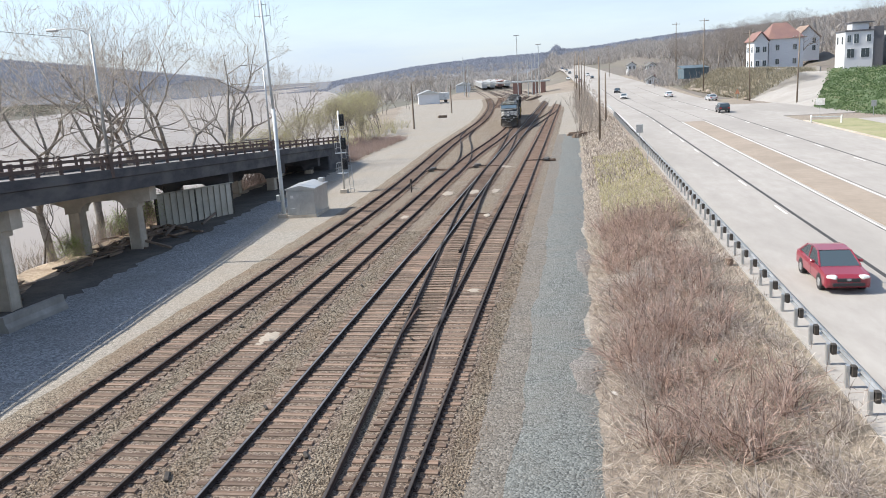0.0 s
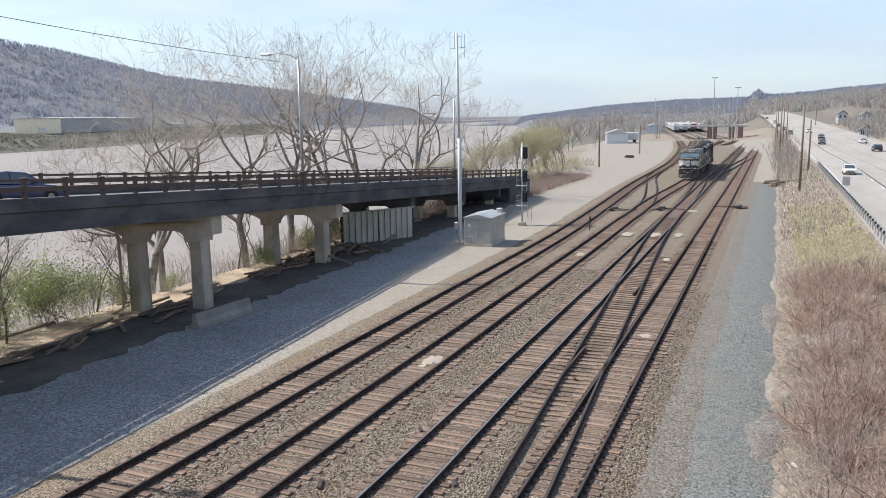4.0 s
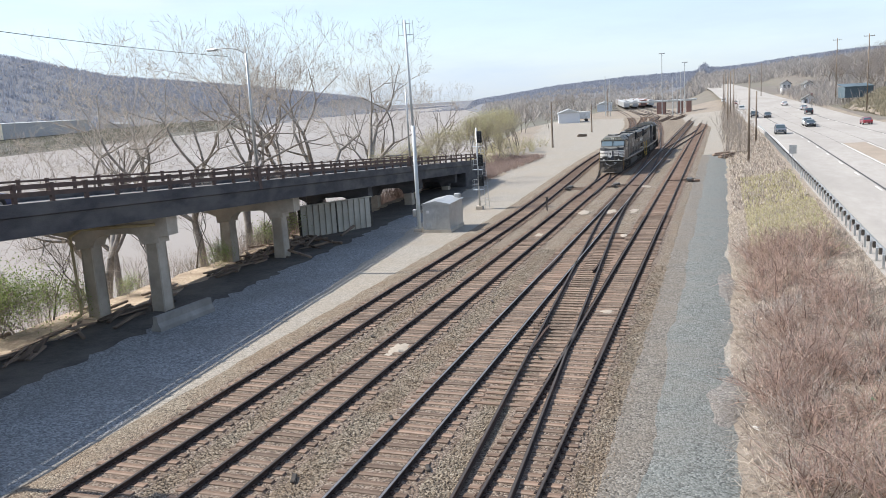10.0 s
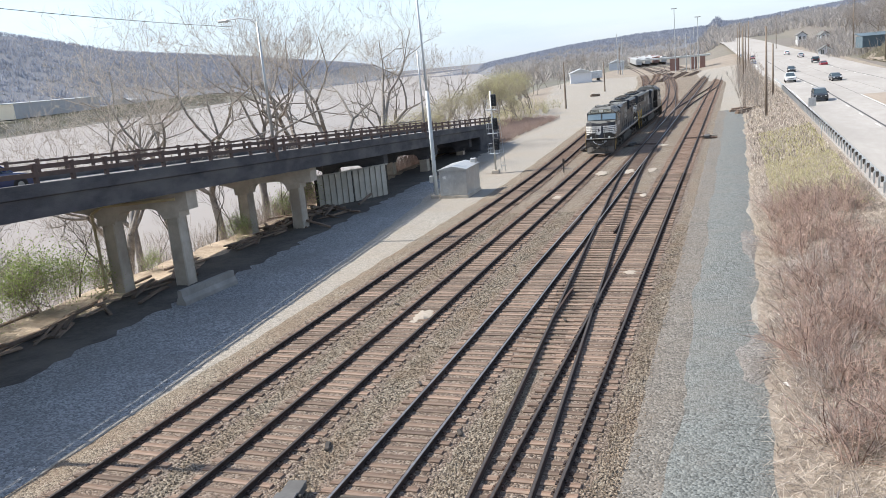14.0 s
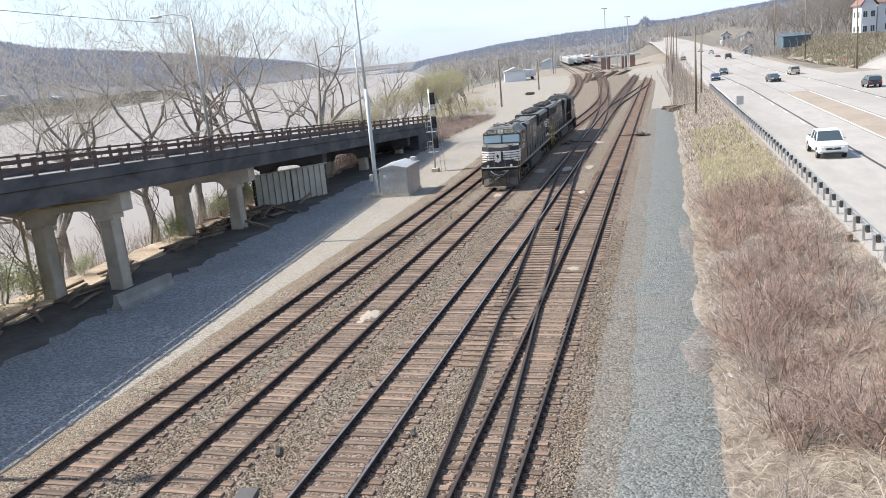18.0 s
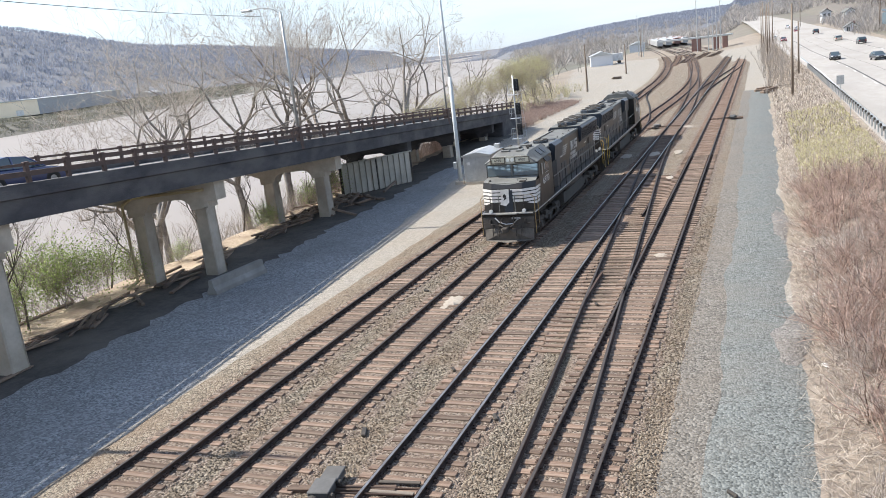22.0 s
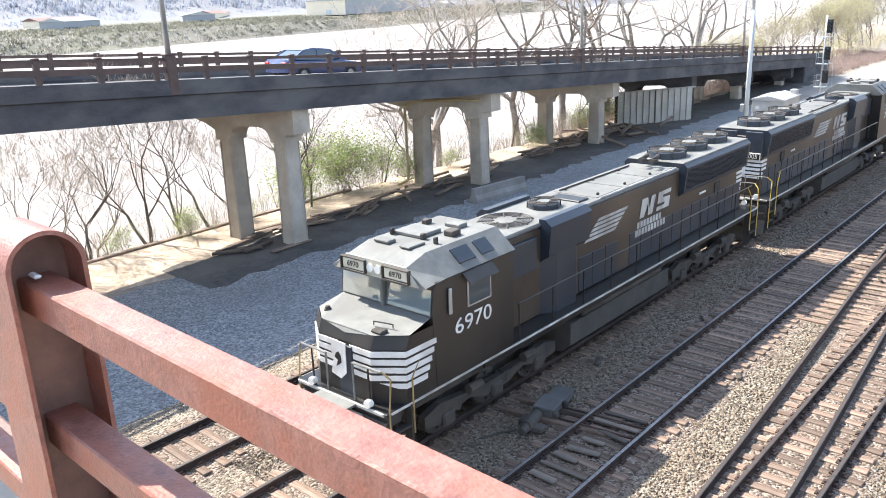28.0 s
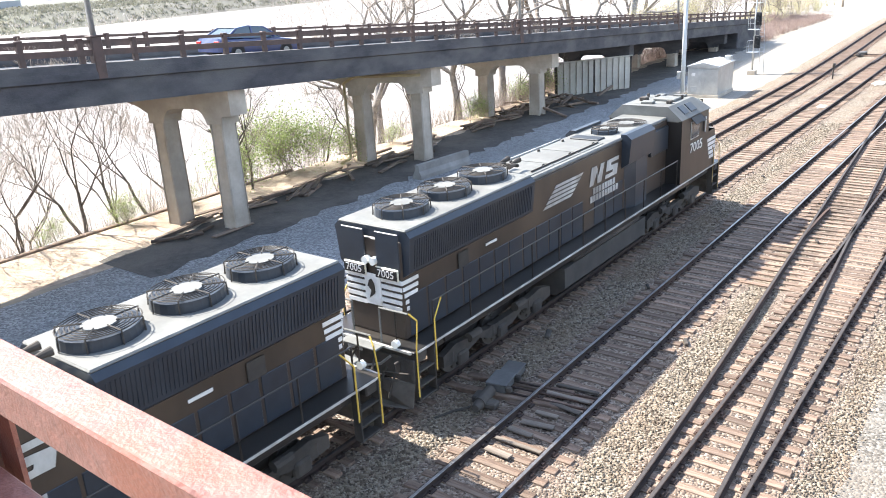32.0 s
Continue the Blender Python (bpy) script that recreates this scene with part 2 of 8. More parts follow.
M_TIE = mat("weathered_tie_wood", (0.085, 0.055, 0.04), (0.23, 0.15, 0.105), 4.0, (0.29, 0.225, 0.17), 0.8, 0.5, 0.9, bump=0.5, bscale=20, stretch=(0.6, 6, 1), vary=0.4)
M_RAIL = mat("rusty_rail_steel", (0.020, 0.013, 0.011), (0.042, 0.026, 0.020), 8.0, (0.13, 0.07, 0.045), 0.7, 0.4, 0.9, 0.0, stretch=(1, 0.2, 1))
M_RAILTOP = mat("worn_rail_steel", (0.034, 0.028, 0.026), (0.06, 0.05, 0.046), 6.0, rough=0.75, metal=0.1)
M_BRIGHTTOP = mat("polished_rail_steel", (0.20, 0.19, 0.18), (0.34, 0.33, 0.32), 6.0, (0.10, 0.085, 0.08), 0.5, 0.5, 0.42, metal=0.8)
M_CONC = mat("weathered_concrete", (0.39, 0.34, 0.275), (0.53, 0.47, 0.39), 1.2, (0.27, 0.23, 0.185), 0.5, 0.5, 0.9, bump=0.3, bscale=12)
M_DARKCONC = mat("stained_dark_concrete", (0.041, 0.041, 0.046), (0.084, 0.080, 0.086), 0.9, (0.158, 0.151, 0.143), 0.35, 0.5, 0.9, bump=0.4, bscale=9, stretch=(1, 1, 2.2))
M_BRAIL = mat("dark_railing_paint", (0.055, 0.037, 0.032), (0.10, 0.065, 0.055), 3.0, (0.14, 0.08, 0.06), 0.6, 0.4, 0.7)
M_RUST = mat("rusted_red_steel", (0.15, 0.055, 0.04), (0.29, 0.125, 0.095), 22.0, (0.24, 0.07, 0.038), 7.0, 0.8, 0.5, bump=0.15, bscale=90, detail=8.0)
M_RUSTDARK = mat("dark_rusted_steel", (0.13, 0.07, 0.055), (0.22, 0.115, 0.085), 6.0, (0.09, 0.06, 0.05), 2.0, 0.6, 0.7, bump=0.2, bscale=50)
M_BLACK = mat("dusty_black_paint", (0.013, 0.012, 0.012), (0.024, 0.022, 0.020), 1.6, (0.044, 0.035, 0.028), 0.35, 0.7, 0.34, stretch=(1, 1, 0.35))
# black paint with a blue sky reflection put into the colour
M_BLUEBLK = mat("sky_tinted_black_paint", (0.015, 0.021, 0.031), (0.026, 0.035, 0.048), 2.0, (0.04, 0.042, 0.044), 0.4, 0.5, 0.4)
M_ROOF = mat("dusty_grey_roof", (0.11, 0.113, 0.105), (0.18, 0.18, 0.166), 2.0, (0.10, 0.096, 0.088), 0.6, 0.6, 0.75)
M_WHITE = mat("worn_white_paint", (0.62, 0.61, 0.58), (0.78, 0.77, 0.74), 4.0, (0.45, 0.41, 0.36), 1.2, 0.5, 0.6)
M_YELLOW = mat("safety_yellow_paint", (0.62, 0.40, 0.05), (0.72, 0.50, 0.09), 3.0, (0.35, 0.22, 0.08), 1.5, 0.4, 0.6)
M_GRIME = mat("grimy_running_gear", (0.025, 0.022, 0.019), (0.06, 0.051, 0.043), 2.5, (0.10, 0.083, 0.066), 0.8, 0.5, 0.85)
M_TANK = mat("dusty_fuel_tank", (0.035, 0.033, 0.031), (0.07, 0.063, 0.056), 1.5, rough=0.8)
M_GLASS = glass("dark_window_glass")
# pale tint stands in for bright sky reflected in the windscreen
M_WINDSHIELD = glass("sky_tinted_windshield", (0.30, 0.36, 0.38), 0.03)
M_WINDSHIELD.node_tree.nodes["Principled BSDF"].inputs["Metallic"].default_value = 0.6
M_SILVER = mat("galvanised_steel", (0.38, 0.39, 0.39), (0.52, 0.53, 0.53), 3.0, (0.30, 0.30, 0.29), 0.8, 0.4, 0.45, 0.7)
M_ALU = mat("brushed_aluminium_sheet", (0.40, 0.40, 0.39), (0.52, 0.52, 0.50), 2.0, (0.34, 0.33, 0.31), 0.6, 0.4, 0.42, 0.5)
M_ASPH = mat("pale_worn_road", (0.30, 0.276, 0.248), (0.37, 0.345, 0.313), 1.0, (0.26, 0.239, 0.213), 0.12, 0.6, 0.9, bump=0.15, bscale=40, stretch=(1, 0.3, 1))
M_WATER = mat("muddy_river_water", (0.264, 0.224, 0.188), (0.302, 0.259, 0.220), 0.05, (0.238, 0.202, 0.168), 0.01, 0.6, 0.42, bump=0.3, bscale=1.2)
M_WATER.node_tree.nodes["Principled BSDF"].inputs["Specular IOR Level"].default_value = 0.3
M_BARK = mat("grey_bark", (0.13, 0.105, 0.085), (0.24, 0.205, 0.175), 2.0, (0.34, 0.31, 0.27), 0.4, 0.5, 0.95, bump=0.4, bscale=14)


# ---- builders ----
class Geo:
    def __init__(self):
        self.v, self.f = [], []

    def add(self, v, f):
        k = len(self.v)
        self.v += [tuple(p) for p in v]
        self.f += [tuple(i + k for i in q) for q in f]
        return self

    def box(self, c, s, ch=0.0, m=None):
        """A box by centre and size, its edges cut by ch."""
        hx, hy, hz = s[0] / 2, s[1] / 2, s[2] / 2
        if ch <= 0:
            v = [(x, y, z) for x in (-hx, hx) for y in (-hy, hy) for z in (-hz, hz)]
            f = [(0, 1, 3, 2), (4, 6, 7, 5), (0, 4, 5, 1), (2, 3, 7, 6), (0, 2, 6, 4), (1, 5, 7, 3)]
        else:
            ch = min(ch, hx * 0.9, hy * 0.9, hz * 0.9)
            v, at = [], {}
            for sx in (-1, 1):
                for sy in (-1, 1):
                    for sz in (-1, 1):
                        for ax in range(3):
                            p = [sx * (hx - ch), sy * (hy - ch), sz * (hz - ch)]
                            p[ax] = (sx * hx, sy * hy, sz * hz)[ax]
                            at[sx, sy, sz, ax] = len(v)
                            v.append(tuple(p))
            f = []
            for ax in range(3):
                o = [a for a in range(3) if a != ax]
                for s1 in (-1, 1):
                    q = []
                    for a, b in ((-1, -1), (1, -1), (1, 1), (-1, 1)):
                        sg = [0, 0, 0]
                        sg[ax], sg[o[0]], sg[o[1]] = s1, a, b
                        q.append(at[(*sg, ax)])
                    f.append(tuple(q))
                for a in (-1, 1):
                    for b in (-1, 1):
                        e = []
                        for s1 in (-1, 1):
                            sg = [0, 0, 0]
                            sg[ax], sg[o[0]], sg[o[1]] = s1, a, b
                            e.append((at[(*sg, o[0])], at[(*sg, o[1])]))
                        f.append((e[0][0], e[0][1], e[1][1], e[1][0]))
            for sx in (-1, 1):
                for sy in (-1, 1):
                    for sz in (-1, 1):
                        f.append(tuple(at[sx, sy, sz, a] for a in range(3)))
        c = Vector(c)
        v = [(m @ Vector(p) if m else Vector(p)) + c for p in v]
        return self.add(v, f)

    def cyl(self, p0, p1, r0, r1=None, n=10, caps=True):
        r1 = r0 if r1 is None else r1
        p0, p1 = Vector(p0), Vector(p1)
        q = (p1 - p0).to_track_quat("Z", "Y")
        v = []
        for p, r in ((p0, r0), (p1, r1)):
            v += [p + q @ Vector((r * math.cos(2 * math.pi * i / n), r * math.sin(2 * math.pi * i / n), 0)) for i in range(n)]
        f = [(i, (i + 1) % n, n + (i + 1) % n, n + i) for i in range(n)]
        if caps:
            f += [tuple(range(n))[::-1], tuple(range(n, 2 * n))]
        return self.add(v, f)

    def tube(self, pts, r, n=6):
        for a, b in zip(pts, pts[1:]):
            self.cyl(a, b, r, r, n)
        return self

    def ext(self, poly, vec):
        """A flat outline of points, drawn out along vec."""
        k, vec = len(poly), Vector(vec)
        v = [Vector(p) for p in poly] + [Vector(p) + vec for p in poly]
        f = [tuple(range(k))[::-1], tuple(range(k, 2 * k))] + [(i, (i + 1) % k, k + (i + 1) % k, k + i) for i in range(k)]
        return self.add(v, f)

    def sweep(self, prof, path, cap=True):
        """A profile of (across, up) along a path of (x, y, z, heading x, heading y)."""
        k = len(prof)
        v = []
        for x, y, z, hx, hy in path:
            v += [(x + a * hy, y - a * hx, z + b) for a, b in prof]
        f = [(j * k + i, j * k + (i + 1) % k, (j + 1) * k + (i + 1) % k, (j + 1) * k + i) for j in range(len(path) - 1) for i in range(k)]
        if cap:
            f += [tuple(range(k)), tuple(range((len(path) - 1) * k, len(path) * k))[::-1]]
        return self.add(v, f)

    def mesh(self, name, material, smooth=False):
        me = bpy.data.meshes.new(name)
        me.from_pydata(self.v, [], self.f)
        bm = bmesh.new()
        bm.from_mesh(me)
        bmesh.ops.recalc_face_normals(bm, faces=bm.faces)
        bm.to_mesh(me)
        bm.free()
        me.materials.append(material)
        if smooth:
            me.polygons.foreach_set("use_smooth", [True] * len(me.polygons))
        return me


def part(name, g, material, parent=None, label="", smooth=False, raw=False):
    """One mesh object, under a thing or under a part."""
    if isinstance(g, bpy.types.Mesh):
        me = g
    elif raw:
        me = bpy.data.meshes.new(name)
        me.from_pydata(g.v, [], g.f)
        me.materials.append(material)
        if smooth:
            me.polygons.foreach_set("use_smooth", [True] * len(me.polygons))
    else:
        me = g.mesh(name, material, smooth)
    ob = new(name, me)
    if parent:
        ob.parent = parent
    return tagged(ob, label=label)


def thing(name, label, category, at=None, group="", kind=""):
    ob = new(name)
    ob.empty_display_size = 0.3
    if at:
        ob.matrix_basis = at
    return tagged(ob, label, category, group, kind)


def text_mesh(words, size, depth, material):
    """Letters of the built-in font as a mesh, centred, in the x-y plane."""
    cu = bpy.data.curves.new("letters", "FONT")
    cu.body, cu.size, cu.extrude, cu.align_x, cu.align_y, cu.resolution_u = words, size, depth, "CENTER", "CENTER", 3
    ob = bpy.data.objects.new("letters", cu)
    scene.collection.objects.link(ob)
    me = bpy.data.meshes.new_from_object(ob.evaluated_get(bpy.context.evaluated_depsgraph_get()))
    bpy.data.objects.remove(ob)
    me.materials.clear()
    me.materials.append(material)
    return me


def lerp(x, xs, ys):
    return float(np.interp(x, xs, ys))


# ---- the land ----
RIVER_Z = -6.5


def bank_shift(y):
    return np.interp(y, [85, 140, 400, 3000], [0, -6, -55, -900])


def height(x, y):
    """The lie of the land: river bed, lot, track bed, verge, road and the hills round it."""
    s = bank_shift(y)
    z = np.interp(x - s, [-470, -420, -372, -352, -330, -55, -44, -36, -31.5, -29], [3.0, 2.6, 0.5, -6.3, -10, -10, -6.8, -3.4, -0.75, -0.30])
    z = np.where(x > -29 + s, -0.32, z)
    z = np.where(x > 5.2, np.interp(x, [5.2, 6.5, 9.0, 11.4, 12.0], [-0.32, -0.05, 0.35, 0.82, 0.94]), z)
    # hill across the river
    hl = np.interp(y, [-400, 400, 643, 790, 940, 1060, 1211, 1639, 2227, 2900, 3400], [72, 88, 105, 124, 117, 104, 88, 77, 54, 12, 0])
    prof = np.interp(x - 0.35 * s, [-2500, -1400, -950, -610, -575], [0.5, 0.8, 1.0, 0.12, 0.0])
    z = z + np.where(x < -380 + s, hl * prof, 0)
    # hillside beyond the road
    hr = np.interp(x, [40, 56, 64, 90, 140, 260, 600], [0, 0, 3.0, 7, 17, 36, 50])
    grow = np.interp(y, [-200, 90, 160, 260, 900, 1500], [0.5, 0.7, 1.0, 0.85, 0.8, 0.8])
    shift = np.interp(y, [0, 200, 320, 700, 1300], [0, 0, -18, -14, -30])
    hr2 = np.interp(x - shift, [40, 56, 64, 90, 140, 260, 600], [0, 0, 3.0, 7, 17, 36, 50])
    z = z + np.where(y < 200, hr, hr2) * grow
    # the road climbs far ahead
    sw = np.interp(y, [150, 300, 600, 1000], [0, -4, -16, -40])
    z = z + np.interp(y, [220, 400, 700, 1000, 1600], [0, 2.4, 8.2, 14.6, 40]) * np.interp(x - sw, [-6, 11, 300], [0, 1, 0.6])
    # ridge ahead
    ah = np.interp(np.arctan2(-x, np.maximum(y, 1)) * 57.3, [-40, 0.8, 1.5, 3, 6, 10.7, 14.5, 18, 22], [5, 5, 43, 42, 40, 30, 15, 4, 0])
    z = z + ah * np.interp(np.hypot(x, y), [1100, 1900, 2500, 4500], [0, 1, 0.9, 0.4])
    return z


def ground():
    xs = np.concatenate([np.arange(-2600, -460, 60), np.arange(-460, -60, 14), np.arange(-60, -28, 1.2), np.arange(-28, 5, 3.0), np.arange(5, 13, 0.5), np.arange(13, 60, 4.0), np.arange(60, 300, 8.0), np.arange(300, 1600, 60)])
    ys = np.concatenate([np.arange(-840, -40, 40), np.arange(-40, 130, 2.0), np.arange(130, 420, 8.0), np.arange(420, 1500, 30), np.arange(1500, 4600, 90)])
    X, Y = np.meshgrid(xs, ys)
    Z = height(X, Y)
    rng = np.random.RandomState(3)
    rough = np.where((X > 5.4) & (X < 11.6), 0.09, np.where((X < -29.5) & (X > -60), 0.10, np.where((X < -560) | (X > 66), 2.2, 0.02)))
    Z = Z + rng.uniform(-1, 1, Z.shape) * rough
    nx, ny = len(xs), len(ys)
    idx = np.arange(nx * ny).reshape(ny, nx)
    faces = np.stack([idx[:-1, :-1], idx[:-1, 1:], idx[1:, 1:], idx[1:, :-1]], -1).reshape(-1, 4)
    me = bpy.data.meshes.new("ground")
    me.from_pydata(np.stack([X, Y, Z], -1).reshape(-1, 3).tolist(), [], faces.tolist())
    for m in (M_DRY, M_LOT, M_LAND, M_HILL, M_WOODFLOOR):
        me.materials.append(m)
    cx, cy = X[:-1, :-1].ravel(), Y[:-1, :-1].ravel()
    sh = bank_shift(cy)
    slot = np.where((cx > -25 + sh) & (cx < 4.9) & (cy < 330), 1, np.where((cx < -60) | (cx > 56) | (cy > 420), 2, 0))
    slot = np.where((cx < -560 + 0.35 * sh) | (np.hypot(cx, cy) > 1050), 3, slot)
    slot = np.where(((cx > 36) & (cy > 200) | (cx > -60) & (cy > 430)) & (np.hypot(cx, cy) < 1050), 4, slot)
    me.polygons.foreach_set("material_index", slot.astype(np.int32))
    me.polygons.foreach_set("use_smooth", [True] * len(faces))
    tagged(new("ground", me), "gravel, dry grass and wooded hill land round the tracks", "ground", kind="structure")


ground()

g = Geo()
g.add([(-2600, -600, RIVER_Z), (-30, -600, RIVER_Z), (-30, 4500, RIVER_Z), (-2600, 4500, RIVER_Z)], [(0, 1, 2, 3)])
tagged(part("water", g, M_WATER), "broad muddy brown river", "river", kind="structure")


def strip(name, x0, x1, y0, y1, z0, z1, step, wob, material, label, crown=0.0):
    """A bed of stones with uneven edges and a low shoulder."""
    rng = random.Random(len(name))
    gg = Geo()
    rows = int((y1 - y0) / step) + 1
    k = 6
    for j in range(rows):
        y = y0 + j * step
        a, b = x0(y) + rng.uniform(-wob, wob), x1(y) + rng.uniform(-wob, wob)
        gg.v += [(a - 0.35, y, z0), (a + 0.25, y, z1), (a + (b - a) * 0.35, y, z1 + crown), (a + (b - a) * 0.65, y, z1 + crown), (b - 0.25, y, z1), (b + 0.35, y, z0)]
    for j in range(rows - 1):
        for i in range(k - 1):
            gg.f.append((j * k + i, j * k + i + 1, (j + 1) * k + i + 1, (j + 1) * k + i))
    return tagged(part(name, gg, material, smooth=True, raw=True), label, "gravel", kind="structure")


# ---- tracks ----
HALF = 0.775  # half the distance between rail centres
TIE_TOP, BALLAST_Z = -0.165, -0.232


def xover(y):
    """Sideways way of the crossover from the right-hand track to its neighbour."""
    def half(u):
        return 0.0 if u < 0 else (0.001125 * u * u if u < 27.5 else 0.851 + 0.0619 * (u - 27.5))
    mid = 27.5 + (4.155 / 2 - 0.851) / 0.0619
    u = y + 6
    return half(u) if u <= mid else 4.155 - half(2 * mid - u)


def smooth_path(ys, xs):
    """A smooth line through a few plan points."""
    ys, xs = np.array(ys, float), np.array(xs, float)
    d = np.gradient(xs, ys)

    def at(y):
        if y <= ys[0]:
            return float(xs[0])
        if y >= ys[-1]:
            return float(xs[-1] + d[-1] * (y - ys[-1]))
        i = int(np.searchsorted(ys, y)) - 1
        h = ys[i + 1] - ys[i]
        u = (y - ys[i]) / h
        return float((2 * u**3 - 3 * u**2 + 1) * xs[i] + (u**3 - 2 * u**2 + u) * h * d[i] + (-2 * u**3 + 3 * u**2) * xs[i + 1] + (u**3 - u**2) * h * d[i + 1])
    return at


path_d = lambda y: -0.775
path_c = lambda y: -4.93
path_b = smooth_path([-60, 60, 108, 126, 155, 190, 250, 302, 400, 700], [-9.05, -9.05, -9.0, -8.35, -8.1, -9.6, -14, -19, -35, -78])
path_a = smooth_path([-60, 40, 72, 94, 118, 183, 245, 323, 480, 725], [-12.87, -12.87, -12.9, -13.7, -14.8, -16.4, -20.8, -29.7, -54, -92])
path_x = lambda y: -0.775 - xover(y)
path_x2 = smooth_path([128, 140, 175, 210, 222], [-4.93, -4.8, -2.85, -0.9, -0.775])
path_e = smooth_path([86, 100, 128, 189, 250, 302], [-4.93, -5.0, -5.8, -9.6, -14.6, -19.5])
path_ab = smooth_path([84, 96, 120, 140, 152], [-9.05, -9.25, -11.9, -14.7, -15.3])

RAIL_PROF = [(-0.080, -0.165), (0.080, -0.165), (0.080, -0.15), (0.014, -0.13), (0.014, -0.045), (0.047, -0.035), (0.047, -0.006), (-0.047, -0.006), (-0.047, -0.035), (-0.014, -0.045), (-0.014, -0.13), (-0.080, -0.15)]
TOP_PROF = [(-0.039, -0.006), (0.039, -0.006), (0.034, 0.0), (-0.034, 0.0)]


def rail_path(fn, off, y0, y1, step):
    n = max(2, int((y1 - y0) / step) + 1)
    out = []
    for y in np.linspace(y0, y1, n):
        dx = (fn(y + 0.5) - fn(y - 0.5))
        h = math.hypot(dx, 1)
        out.append((fn(y) + off, y, 0, dx / h, 1 / h))
    return out


def tie_mesh(length, seed):
    rng = random.Random(seed)
    gg = Geo()
    gg.box((0, 0, -0.09), (length + rng.uniform(-0.06, 0.06), 0.225 + rng.uniform(-0.015, 0.015), 0.18), 0.012)
    return gg.mesh("tie", M_TIE)


TIES = [tie_mesh(2.6, s) for s in range(6)]
WIDE_TIES = [tie_mesh(3.6, s) for s in range(3)]


def track(name, fn, y0, y1, near=(8, 78), step=4.0, label="", ties=True, gap=0.52, shine=False):
    tr = thing(name, label or "railway track with rusty rails on weathered wooden ties", "railway track", group="railway tracks", kind="structure")
    for off in (-HALF, HALF):
        gg = Geo()
        gg.sweep(RAIL_PROF, rail_path(fn, off, y0, y1, step))
        r = part("rail", gg, M_RAIL, tr)
        gg = Geo()
        gg.sweep(TOP_PROF, rail_path(fn, off, y0, y1, step))
        part("running_surface", gg, M_BRIGHTTOP if shine else M_RAILTOP, r, "worn steel top of the rail")
    if ties:
        rng = random.Random(len(name) * 7 + int(abs(fn(0)) * 10))
        far, plates = Geo(), Geo()
        y = y0
        while y < y1:
            x, dz, rz = fn(y) + rng.gauss(0, 0.03), rng.uniform(-0.012, 0.012), rng.gauss(0, 0.9) - math.degrees(math.atan(fn(y + 0.5) - fn(y - 0.5)))
            if near[0] <= y <= near[1]:
                t = part("tie", rng.choice(TIES), None, tr)
                t.matrix_basis = pose(x, y, TIE_TOP + dz, 0, 0, rz)
                for off in (-HALF, HALF):
                    px = fn(y) + off
                    plates.box((px, y, TIE_TOP + 0.012), (0.36, 0.19, 0.034))
                    for sx in (-1, 1):
                        plates.box((px + sx * 0.105, y + rng.uniform(-0.06, 0.06), TIE_TOP + 0.045), (0.05, 0.10, 0.06))
                        plates.box((px + sx * 0.05, y + sx * 0.15, TIE_TOP + 0.02), (0.11, 0.05, 0.07))
            elif y < 330:
                far.box((x, y, TIE_TOP + dz - 0.06), (2.6, 0.23, 0.12))
            y += gap + rng.gauss(0, 0.015)
        if plates.v:
            tagged(part("tie_plates", plates, M_RAIL, tr, "rusty tie plates, spikes and rail anchors", raw=True), kind="stuff")
        if far.v:
            tagged(part("ties", far, M_TIE, tr, "weathered wooden ties"), kind="stuff")
    return tr


track("railway_track", path_d, -30, 520, (6, 70))
track("railway_track", path_c, -30, 520, (6, 70), shine=True)
track("railway_track", path_b, -30, 520, (6, 75))
track("railway_track", path_a, -30, 720, (6, 75))
# crossover rails share the ties of their two tracks, with long timbers between
track("crossover_track", path_x, -6, 88.6, ties=False, step=2.0, label="crossover track with rusty rails between two main tracks")
track("crossover_track", path_x2, 128, 222, ties=False, label="distant crossover track with rusty rails")
track("railway_track", path_e, 86, 480, (0, 0), label="curving yard lead track with rusty rails")
track("crossover_track", path_ab, 84, 152, ties=False, label="distant crossover track with rusty rails")
for k in range(1, 5):
    track("yard_track", lambda y, k=k: path_a(y) + k * 5.2 * min(1.0, max(0.0, (y - 215) / 110)), 230 + 14 * k, 720, (0, 0), 8.0, "distant yard track with rusty rails", gap=0.9)

beds = thing("crossover_timbers", "long weathered switch timbers under the crossover", "railway ties", kind="structure")
rng = random.Random(5)
y = 26.0
while y < 62:
    t = part("timber", rng.choice(WIDE_TIES), None, beds)
    t.matrix_basis = pose(path_x(y) + rng.uniform(-0.1, 0.1), y, TIE_TOP - 0.012 + rng.uniform(-0.01, 0.005), 0, 0, rng.gauss(0, 0.5))
    y += 0.53

strip("ballast_bed", lambda y: path_a(y) - 2.6, lambda y: 1.45, -40, 330, -0.36, BALLAST_Z - 0.006, 1.0, 0.08, M_BALLAST, "brown and tan ballast stones with rusty stains")
for bed_fn, bed_y in ((path_d, 330), (path_c, 330), (path_b, 240), (path_a, 240)):
    strip("track_bed", lambda y: bed_fn(y) - 1.22, lambda y: bed_fn(y) + 1.22, -40, bed_y, -0.24, -0.196, 0.5, 0.1, M_BED, "dark rusty brown stones between the rails")
strip("mixed_gravel", lambda y: 1.25, lambda y: 2.8, -40, 135, -0.34, -0.275, 0.5, 0.12, M_MIXED, "mixed brown and grey stones between the beds")
